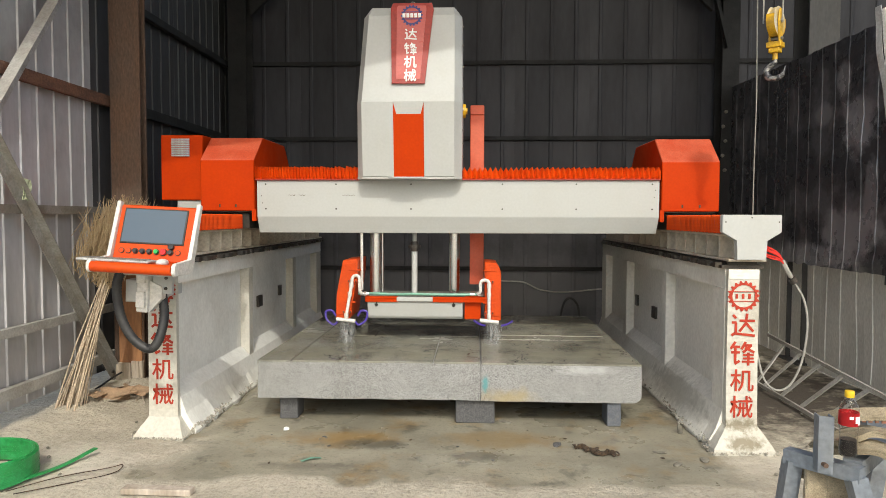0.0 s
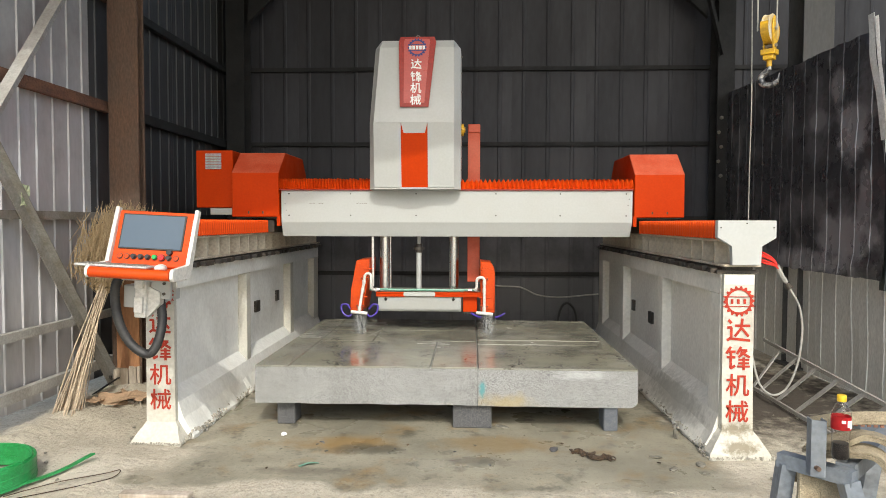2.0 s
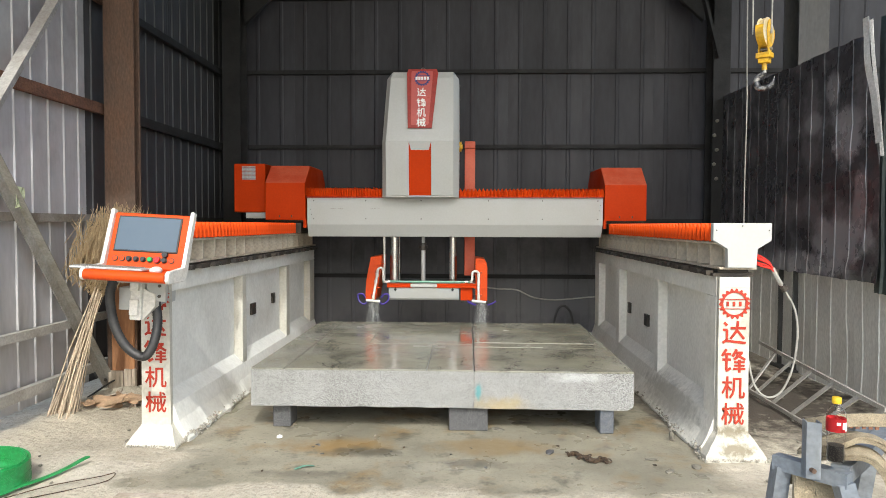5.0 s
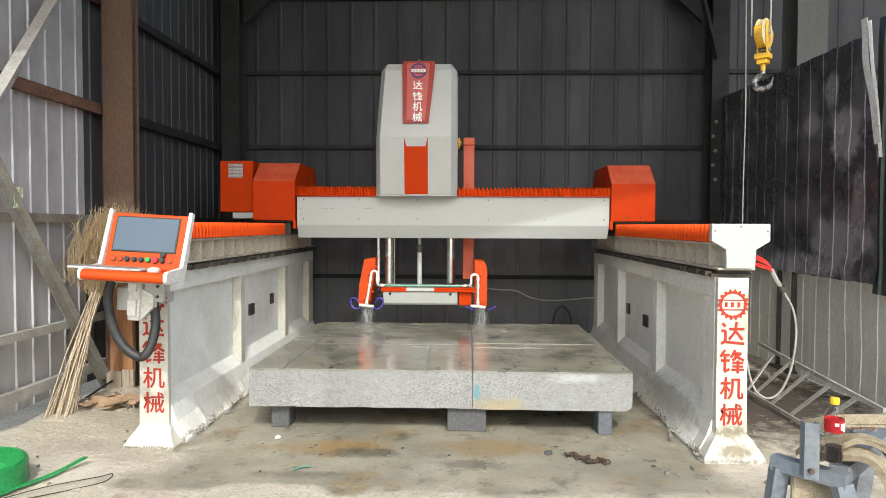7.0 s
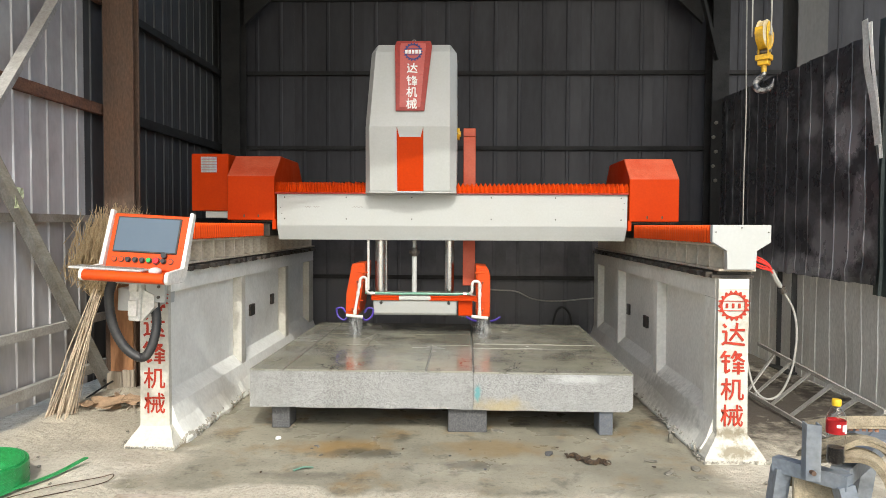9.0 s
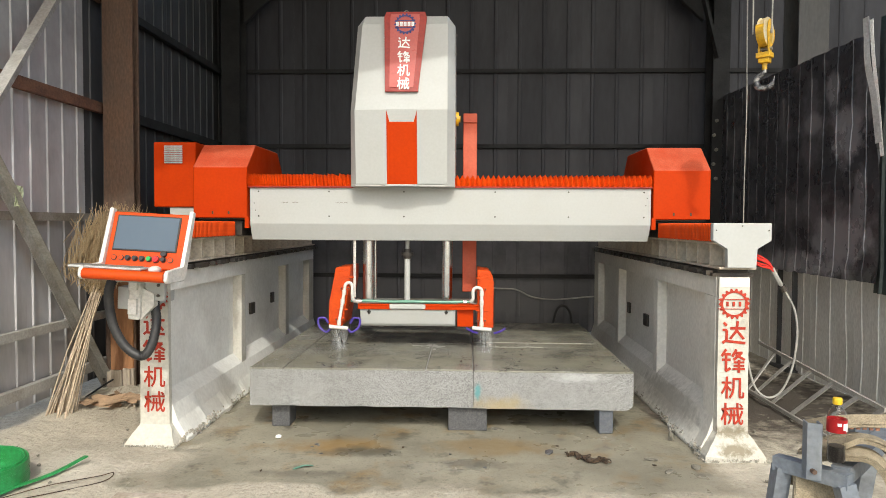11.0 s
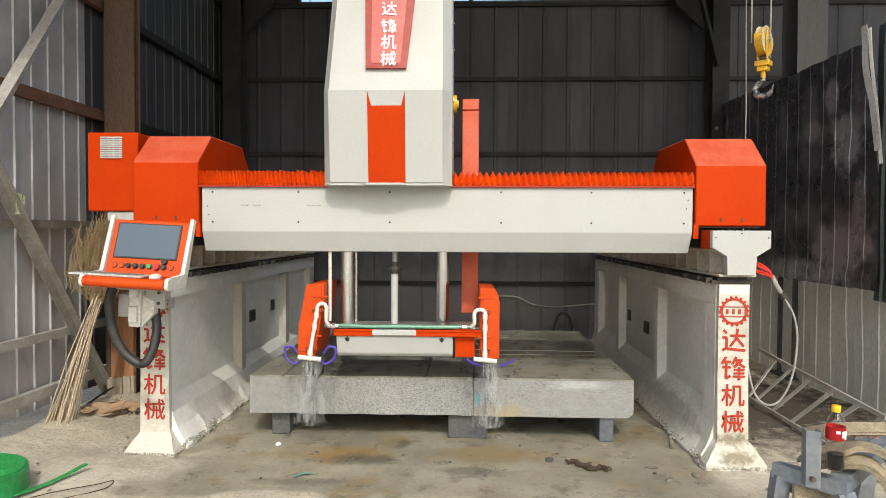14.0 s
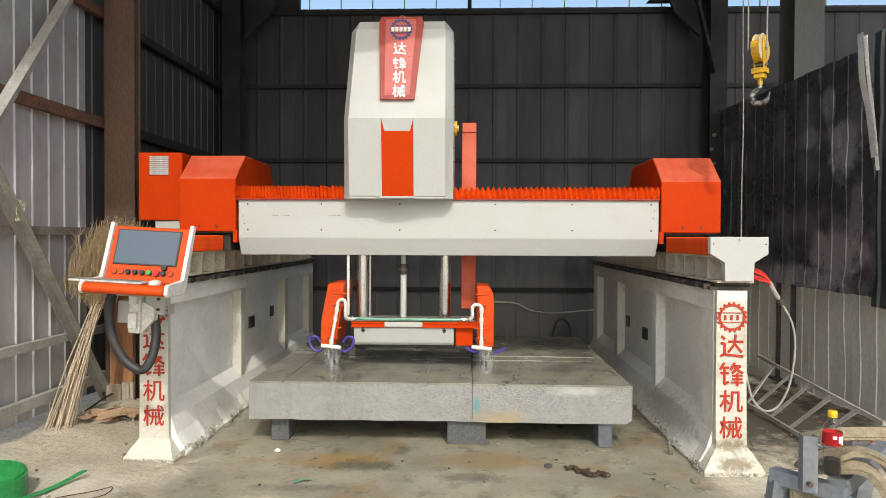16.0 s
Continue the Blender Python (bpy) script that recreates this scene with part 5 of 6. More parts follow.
        # violet segmented nozzles
        for d in (-1, 1):
            if s < 0:
                path = [(cx + d * 0.07, -0.05, 0.585), (cx + d * 0.10, -0.055, 0.565), (cx + d * 0.15, -0.05, 0.60), (cx + d * 0.16, -0.045, 0.66), (cx + d * 0.115, -0.04, 0.67), (cx + d * 0.085, -0.035, 0.63)]
            else:
                path = [(cx + d * 0.06, -0.045, 0.565), (cx + d * 0.09, -0.045, 0.572), (cx + d * 0.12, -0.045, 0.585), (cx + d * 0.15, -0.045, 0.605)]
            pts = smooth_path(path, 7)
            bm = fresh()
            tube(bm, pts, lambda i: 0.010 if i % 2 else 0.0075, 8)
            part("nozzle_hose", bm, PURPLE, g, "violet segmented nozzle hose", True)
        bm = fresh()
        cyl(bm, (cx - 0.004, 0.2, 0.635), (cx + 0.004, 0.2, 0.635), 0.20, 48)
        part("saw_blade", bm, STEEL, g, "steel saw blade", False)
        segs = repeat("blade_segment", box(fresh(), -0.006, 0.006, -0.018, 0.018, 0.19, 0.21), DARK_STEEL, g, [(cx, 0.2, 0.635)] * 24)
        for k, o in enumerate(segs):
            o.rotation_euler = (2 * math.pi * k / 24, 0, 0)
        # water: falling streaks and drops
        rnd = random.Random(7 + s)
        bm = fresh()
        for k in range(150):
            z = rnd.uniform(0.19, 0.585)
            wide = 0.022 + 0.05 * (0.6 - z)
            x, y = cx + rnd.gauss(0, wide), rnd.uniform(-0.10, 0.0)
            ln, r = rnd.uniform(0.006, 0.035), rnd.uniform(0.0005, 0.0013)
            bmesh.ops.create_cone(bm, cap_ends=True, segments=4, radius1=r, radius2=r * 0.4, depth=ln, matrix=Matrix.Translation((x, y, z)))
        for k in range(130):
            z = rnd.uniform(0.19, 0.56)
            x = cx + rnd.gauss(0, 0.04 + 0.10 * (0.6 - z))
            bmesh.ops.create_icosphere(bm, subdivisions=1, radius=rnd.uniform(0.0008, 0.002), matrix=Matrix.Translation((x, rnd.uniform(-0.15, 0.03), z)))
        mist = fresh()
        for k in range(3):
            w0, w1 = 0.030 + 0.014 * k, 0.045 + 0.030 * k
            rings = []
            for i in range(13):
                z = 0.585 - 0.40 * i / 12
                w = w0 + (w1 - w0) * i / 12
                rings.append([mist.verts.new((cx + w * math.cos(a) * (1 + 0.15 * math.sin(3 * a + i)), -0.05 + 0.05 * math.sin(a), z)) for a in np.linspace(0, 2 * math.pi, 17)[:-1]])
            for a, b in zip(rings, rings[1:]):
                for j in range(16):
                    mist.faces.new((a[j], a[(j + 1) % 16], b[(j + 1) % 16], b[j]))
        tagged(part("spray_mist", mist, MIST, g, "fine grey spray mist", True), kind="stuff")
        tagged(part("water_spray", bm, WATER, g, "falling cooling water in streaks and drops"), kind="stuff")
    return g


BRIDGE = bridge()


# ---- granite slabs ----
def slab(x0, x1, y0, y1, z0, z1, seed, tiles, label, stone=None):
    s = thing("granite_slab", label, "stone slab", "granite slabs under the saw")
    bm = fresh()
    box(bm, x0, x1, y0, y1, z0, z1 - 0.012)
    bmesh.ops.subdivide_edges(bm, edges=bm.edges[:], cuts=24, use_grid_fill=True)
    for v in bm.verts:
        if v.co.z < z0 + 0.03:
            v.co.z += 0.010 * max(0, noise.noise(v.co * 5 + Vector((seed, 0, 0)))) * (1 if v.co.z < z0 + 0.005 else 0.4)
        if v.co.y < y0 + 0.002 and seed:
            dx, dz = x1 - v.co.x, v.co.z - z0
            if dx < 0.05 and dz < 0.05:
                q = Vector((0.05 - dx, 0.05 - dz))
                if q.length > 0.05:
                    q *= 0.05 / q.length
                    v.co.x, v.co.z = x1 - 0.05 + q.x, z0 + 0.05 - q.y
        if v.co.y < y0 + 0.002:
            v.co.y += 0.003 * noise.noise(v.co * 16)
    part("block", bm, stone or GRANITE, s, "grey speckled sawn granite block")
    for a, b, c, d in tiles:
        bm = fresh()
        box(bm, a, b, c, d, z1 - 0.0125, z1, 0.0025)
        part("tile", bm, GRANITE_WET, s, "wet sawn granite top")
    return s


J = 0.009
slab(-1.467, 0.0435, 4.543, 6.76, 0.166, 0.425, 0.0,
     [(-1.467, -1.235 - J, 4.543, 6.76), (-1.235, -0.27 - J, 4.543, 5.53 - J), (-0.27, 0.040, 4.543, 5.53 - J), (-1.235, -0.80 - J, 5.53, 6.08 - J), (-0.80, 0.04, 5.53, 6.08 - J), (-1.235, 0.04, 6.08, 6.76)],
     "large grey granite slab with wet sawn top on stone blocks")
slab(0.0465, 1.108, 4.543, 6.78, 0.163, 0.421, 4.0,
     [(0.050, 1.108, 4.543, 5.42 - J), (0.050, 1.108, 5.42, 5.62 - J), (0.05, 1.108, 5.62, 6.78)],
     "grey granite slab, stained ochre and blue at one corner", GRANITE_STAINED)


def support(x0, x1, y0, y1, mat, label):
    b = thing("support_block", label, "stone block", "stone blocks under the slabs")
    bm = fresh()
    box(bm, x0, x1, y0, y1, 0.0, 0.17, 0.006)
    lumpy(bm, 0.003, 9)
    part("block", bm, mat, b)


support(-1.338, -1.215, 4.62, 4.80, GRANITE_DARK, "dark granite block under the slab")
support(-0.125, 0.14, 4.585, 4.80, GRANITE_DARK, "wide dark granite block under the slab joint")
support(0.888, 0.982, 4.56, 4.75, SLATE, "blue-grey stone block under the slab")
for x0 in (-1.345, -0.1, 0.875):
    support(x0, x0 + 0.2, 6.3, 6.5, GRANITE_DARK, "dark granite block under the slab's far end")


def slurry_ridges():
    """Pale ridges of stone slurry left along the saw cuts."""
    for k, (x0, y0, x1, y1) in enumerate(((0.06, 5.625, 1.05, 5.60), (0.06, 5.41, 0.6, 5.425), (-0.9, 5.95, -0.72, 5.60), (-0.80, 6.2, -0.88, 5.7), (-0.25, 5.54, 0.03, 5.53))):
        t = thing("slurry_ridge", "thin pale ridge of stone slurry on the wet slab", "slurry", "slurry ridges on the slabs")
        n = 26
        pts = []
        for i in range(n + 1):
            f = i / n
            q = Vector((x0 + (x1 - x0) * f, y0 + (y1 - y0) * f, 0.0))
            pts.append(Vector((q.x + 0.008 * noise.noise(q * 14 + Vector((k, 0, 0))), q.y + 0.016 * noise.noise(q * 9), 0.4225)))
        bm = fresh()
        tube(bm, pts, lambda i: 0.0025 + 0.002 * abs(math.sin(i * 2.1 + k)), 6)
        part("ridge", bm, SLURRY, t)


slurry_ridges()


def eaves():
    """Posts, gussets and a junction box in the open strip above the back wall."""
    e = tagged(new("eaves_frame"), "near-black steel gussets and posts above the back wall", "steel frame", kind="structure")
    for x0, x1, z0, z1 in ((-3.1, -2.12, 4.25, 5.05), (0.0, 0.05, 4.25, 5.7), (2.62, 3.0, 4.1, 4.9), (4.2, 4.26, 4.25, 6.4)):
        part("post", box(fresh(), x0, x1, 8.56, 8.66, z0, z1, 0.004), NEAR_BLACK_STEEL, e)
    part("bracket", prism(fresh(), [(2.2, 4.30), (2.66, 4.30), (2.66, 4.42), (2.30, 4.36)], "y", 8.45, 8.55), NEAR_BLACK_STEEL, e)
    for k, (x, s) in enumerate(((-2.72, 1), (2.78, -1))):
        part("gusset", prism(fresh(), [(x, 4.42), (x + s * 0.42, 4.42), (x + s * 0.30, 4.1), (x, 3.82)], "y", 8.28, 8.34), NEAR_BLACK_STEEL, e)
    for k in range(17):
        x = -2.0 + k * 0.4
        if abs(x) > 0.1:
            part("glazing_bar", box(fresh(), x, x + 0.012, 8.58, 8.60, 4.28, 5.2 + 0.2 * x), PALE_STEEL, e)


eaves()


# ---- control console on the runway pillar ----
def console():
    c = thing("control_console", "orange and white control console with dark screen on pillar bracket", "control panel")
    c.matrix_basis = pose(-1.812, 3.745, 1.143, 0, 2.8, -1.0)
    tilt = Matrix.Rotation(radians(-17), 4, "X")
    thick = 0.035

    def leaning(bm):
        bm.transform(tilt)
        return bm
    hw = 0.232
    body = part("body", leaning(box(fresh(), -hw + 0.012, hw - 0.012, 0.0, thick, 0.0, 0.325, 0.006)), GUARD_ORANGE, c, "orange panel housing")
    for s in (-1, 1):
        bm = fresh()
        prism(bm, [(-0.20, -0.055), (-0.215, -0.04), (-0.215, -0.005), (-0.20, 0.012), (-0.012, 0.02), (0.085, 0.332), (0.122, 0.322), (0.03, 0.01), (0.0, -0.055)], "x", s * hw - 0.011, s * hw + 0.011, 0.004)
        part("side_plate", bm, PVC, c, "white side plate")
    bm = leaning(box(fresh(), -0.192, 0.178, -0.006, 0.004, 0.098, 0.305, 0.002))
    part("bezel", bm, DARK_STEEL, body)
    bm = leaning(box(fresh(), -0.183, 0.169, -0.008, 0.002, 0.106, 0.297))
    part("screen", bm, SCREEN, body, "dark glossy screen")
    kinds = [GUARD_ORANGE, GUARD_ORANGE, RUBBER, RUBBER, RUBBER, GREEN_BTN, RED_BTN, RUBBER, GUARD_ORANGE]
    for k, mt in enumerate(kinds):
        x = -0.172 + k * 0.0405
        r = 0.017 if mt is RED_BTN else 0.0125
        bm = fresh()
        cyl(bm, (x, -0.003, 0.055), (x, -0.02 if mt is not GUARD_ORANGE else -0.008, 0.055), r, 14)
        b = part("button", leaning(bm), mt, body, {GREEN_BTN: "green button", RED_BTN: "red emergency button", RUBBER: "black button", GUARD_ORANGE: "orange blank"}[mt], True)
        bm = fresh()
        cyl(bm, (x, 0.002, 0.055), (x, -0.006, 0.055), r + 0.0035, 14)
        part("ring", leaning(bm), DARK_STEEL, b)
    bm = fresh()
    cyl(bm, (0.113, -0.002, 0.086), (0.113, -0.022, 0.086), 0.016, 14)
    part("knob", leaning(bm), RUBBER, body, "black selector knob", True)
    bm = fresh()
    box(bm, -hw + 0.012, hw - 0.012, -0.195, 0.03, -0.045, -0.005, 0.004)
    tray = part("tray", bm, GUARD_ORANGE, c, "orange keyboard tray")
    bm = fresh()
    tube(bm, [(-hw + 0.012, -0.195, -0.024), (hw - 0.012, -0.195, -0.024)], 0.029, 16)
    part("tray_edge", bm, GUARD_ORANGE, tray, "rounded orange tray edge", True)
    bm = fresh()
    box(bm, -hw - 0.10, 0.07, -0.16, -0.05, 0.002, 0.014, 0.003)
    kb = part("keyboard", bm, PALE_METAL, c, "grey keyboard")
    rnd = []
    for r in range(4):
        for k in range(16):
            rnd.append((-hw - 0.085 + k * 0.0225, -0.15 + r * 0.024, 0.014))
    repeat("key", box(fresh(), 0, 0.018, 0, 0.018, 0, 0.004), STEEL, kb, rnd)
    bm = fresh()
    bmesh.ops.create_uvsphere(bm, u_segments=14, v_segments=8, radius=1, matrix=Matrix.Translation((0.12, -0.10, 0.006)) @ Matrix.Diagonal((0.03, 0.05, 0.022, 1)))
    part("mouse", bm, PVC, c, "white mouse", True)
    # bracket below
    part("mount_plate", box(fresh(), -0.12, 0.12, -0.06, 0.20, -0.075, -0.047, 0.003), CREAM, c, "cream mounting plate")
    part("bolt_plate", box(fresh(), -0.03, 0.085, 0.10, 0.13, -0.19, -0.07, 0.003), CREAM, c, "cream bolted plate")
    repeat("bolt", screw_mesh(0.009, 0.012), DARK_STEEL, c, [(0.05, 0.097, -0.10), (0.05, 0.097, -0.16)])
    bm = fresh()
    box(bm, -0.105, -0.04, 0.06, 0.13, -0.30, -0.07, 0.006)
    prism(bm, [(-0.105, -0.30), (-0.04, -0.30), (0.03, -0.22), (0.03, -0.15), (-0.04, -0.12)], "y", 0.09, 0.14)
    part("swivel_post", bm, PVC, c, "white swivel post")
    part("junction_box", box(fresh(), -0.098, -0.048, 0.04, 0.062, -0.13, -0.08, 0.003), PVC, c)
    part("junction_box", box(fresh(), -0.098, -0.048, 0.04, 0.062, -0.27, -0.18, 0.003), PVC, c)
    part("wall_arm", box(fresh(), -0.19, -0.08, 0.10, 0.60, -0.25, -0.12, 0.004), CREAM, c, "cream arm fixed to the pillar")
    # corrugated cable hose
    pts = smooth_path([(-0.185, 0.05, -0.05), (-0.215, 0.05, -0.16), (-0.19, 0.06, -0.33), (-0.12, 0.07, -0.455), (-0.03, 0.08, -0.51), (0.015, 0.10, -0.46), (0.03, 0.13, -0.33), (0.0, 0.16, -0.2)], 16)
    bm = fresh()
    tube(bm, pts, lambda i: 0.0275 if i % 2 else 0.0255, 12)
    part("cable_hose", bm, RUBBER, c, "black corrugated cable hose", True)


console()


# ---- by the left wall ----
def broom():
    b = thing("bamboo_broom", "upside-down bamboo twig broom leaning by the column", "broom")
    rnd = random.Random(11)
    tie = Vector((-2.74, 4.98, 0.90))
    for k in range(46):
        foot = Vector((-2.86 + rnd.uniform(-0.13, 0.055), 4.70 + rnd.uniform(-0.06, 0.08), 0.0))
        t = tie + Vector((rnd.gauss(0, 0.018), rnd.gauss(0, 0.018), rnd.uniform(-0.02, 0.1)))
        mid = foot.lerp(t, 0.5) + Vector((rnd.gauss(0, 0.012), rnd.gauss(0, 0.012), 0))
        bm = fresh()
        r0 = rnd.uniform(0.0028, 0.0058)
        tube(bm, [foot, mid, t], lambda i: r0 * (1 - 0.15 * i), 6)
        part("cane", bm, CANE, b)
    bm = fresh()
    tube(bm, [tie + Vector((0.034 * math.cos(a), 0.034 * math.sin(a), -0.03 + 0.006 * a)) for a in np.linspace(0, 20, 60)], 0.003, 5)
    part("binding", bm, DARK_STEEL, b, "wire binding")
    bm = fresh()
    axis = Vector((0.13, 0.24, 0.76)).normalized()
    for k in range(3600):
        up = rnd.uniform(-0.05, 0.45)
        wide = 0.018 + 0.075 * min(1, max(0, up + 0.04) / 0.14)
        st = tie + Vector((rnd.gauss(-0.02 * wide / 0.09, wide), rnd.gauss(0, 0.7 * wide), 0)) + axis * up
        d = (axis + Vector((rnd.gauss(0, 0.34), rnd.gauss(0, 0.28), rnd.gauss(0, 0.16)))).normalized()
        ln = rnd.uniform(0.08, 0.26)
        end = st + d * ln
        if (end - tie).dot(axis) > 0.60:
            end -= axis * ((end - tie).dot(axis) - 0.60 - 0.08 * rnd.random())
        bend = (st + end) / 2 + Vector((rnd.gauss(0, 0.015), rnd.gauss(0, 0.015), 0))
        tube(bm, [st, bend, end], lambda i: (0.0032, 0.0028, 0.0018)[i], 3)
    tagged(part("brush", bm, STRAW, b, "dense dry twigs"), kind="stuff")


broom()


def coil():
    c = thing("hose_coil", "coil of green plastic hose lying on the ground", "hose coil")
    rnd = random.Random(5)
    bm = fresh()
    cx, cy = -2.64, 3.47
    turns, n = 16, 56
    for radius, low in ((0.284, 0.0), (0.270, 0.004)):
        pts = []
        for i in range(turns * n):
            a = 2 * math.pi * i / n
            k = i / n
            r = radius + 0.003 * noise.noise(Vector((k * 0.9, math.cos(a), math.sin(a)))) + 0.005 * math.cos(2 * a + 0.5)
            z = 0.008 + low + 0.0075 * k + 0.004 * noise.noise(Vector((math.cos(a) * 2, math.sin(a) * 2, k * 0.3)))
            pts.append((cx + r * math.cos(a), cy + r * math.sin(a), z))
        tube(bm, pts, 0.0075, 6)
    part("coiled_hose", bm, GREEN_HOSE, c, smooth=True)
    bm = fresh()
    tube(bm, smooth_path([(-2.50, 3.24, 0.02), (-2.36, 3.42, 0.02), (-2.26, 3.62, 0.025), (-2.20, 3.84, 0.045)], 8), 0.02, flat=(0.014, 0.004, (1, -0.4, 0)))
    part("loose_end", bm, GREEN_HOSE, c, "flat loose hose end")
    w = thing("wire_loop", "thin dark wire loop lying on the dusty ground", "wire")
    bm = fresh()
    tube(bm, smooth_path([(-2.36, 3.30, 0.006), (-2.2, 3.48, 0.012), (-2.0, 3.60, 0.02), (-1.93, 3.63, 0.03), (-1.94, 3.56, 0.012), (-2.08, 3.44, 0.006), (-2.3, 3.27, 0.006)], 8), 0.003, 5)
    part("wire", bm, BROWN_LUMP, w)


coil()


def column_foot():
    b = thing("board_cladding", "weathered boards standing against the column foot", "boards")
    for k, (x0, w, h) in enumerate(((-2.97, 0.125, 0.15), (-2.84, 0.035, 0.165), (-2.80, 0.03, 0.16), (-2.765, 0.028, 0.17))):
        bm = fresh()
        box(bm, x0, x0 + w, 5.50 - 0.004 * k, 5.525, 0.0, h + 0.03, 0.004)
        lumpy(bm, 0.006, 7, k)
        part("board", bm, BOARD, b)
    b2 = thing("wood_post", "reddish timber post strapped before the steel column", "post")
    bm = fresh()
    box(bm, -2.95, -2.76, 5.525, 5.545, 0.1, 1.08, 0.004)
    part("plank", bm, material("red_brown_timber", (0.34, 0.165, 0.075), 0.8, second=(0.20, 0.095, 0.05), scale=8, amount=0.8, bump=0.2, stretch=(1, 1, 0.2)), b2)
    rnd = random.Random(17)
    for k, (x, y, w, h, turn, tip) in enumerate(((-2.70, 4.98, 0.11, 0.07, 0.2, 0.5), (-2.60, 4.90, 0.09, 0.055, 1.1, -0.3), (-2.52, 5.02, 0.10, 0.05, -0.5, 0.35), (-2.75, 5.10, 0.08, 0.05, 0.8, -0.6), (-2.64, 5.10, 0.06, 0.06, 2.0, 0.7), (-2.78, 4.88, 0.07, 0.04, 1.6, 0.2))):
        cb = thing("cardboard_scrap", "torn crumpled cardboard scrap on the dusty heap", "cardboard", "cardboard scraps by the column")
        bm = fresh()
        m = Matrix.Translation((x, y, 0.055 + 0.012 * (k % 3))) @ Matrix.Rotation(turn, 4, "Z") @ Matrix.Rotation(tip, 4, "X")
        grid = [[m @ Vector((w * (a / 5 - 0.5) * 2 * (1 + 0.12 * math.sin(b * 2 + k)), h * (b / 4 - 0.5) * 2 * (1 + 0.15 * math.sin(a * 1.7 + k)), 0.014 * noise.noise(Vector((a * 0.6, b * 0.7, k))))) for b in range(5)] for a in range(6)]
        shell(bm, grid, (0, 0, 0.004))
        part("sheet", bm, CARDBOARD, cb)
    for k in range(9):
        x, y, z = rnd.uniform(-2.8, -2.4), rnd.uniform(4.85, 5.3), 0.03
        sp = thing("wood_splinter", "dry wood splinter lying on the dusty heap", "splinter", "splinters by the column")
        a = rnd.uniform(0, 3.1)
        d = Vector((math.cos(a), math.sin(a), rnd.uniform(-0.1, 0.35))) * rnd.uniform(0.05, 0.12)
        part("splinter", tube(fresh(), [Vector((x, y, z)) - d * 0.5, Vector((x, y, z + 0.01)), Vector((x, y, z + 0.02)) + d], 0.006, flat=(0.009, 0.003, (0, 0, 1))), BOARD, sp)
    for i, (x, y, s) in enumerate(((-2.5, 5.2, 0.05), (-2.42, 5.05, 0.035), (-2.35, 5.3, 0.06), (-2.3, 5.12, 0.03))):
        r = thing("rubble", "small dusty lump of concrete rubble", "stone", "rubble by the column")
        bm = fresh()
        bmesh.ops.create_icosphere(bm, subdivisions=2, radius=s, matrix=Matrix.Translation((x, y, s * 0.5)) @ Matrix.Diagonal((1.3, 1, 0.7, 1)))
        lumpy(bm, s * 0.5, 14, i)
        part("lump", bm, ROUGH_CONCRETE, r)
    cbl = thing("ground_cable", "black cable lying along the wall foot", "cable")
    bm = fresh()
    tube(bm, smooth_path([(-2.98, 5.2, 0.03), (-2.92, 5.5, 0.1), (-2.97, 5.75, 0.05), (-2.9, 6.0, 0.08), (-2.95, 6.4, 0.03)], 8), 0.008, 6)
    part("cable", bm, RUBBER, cbl)


column_foot()


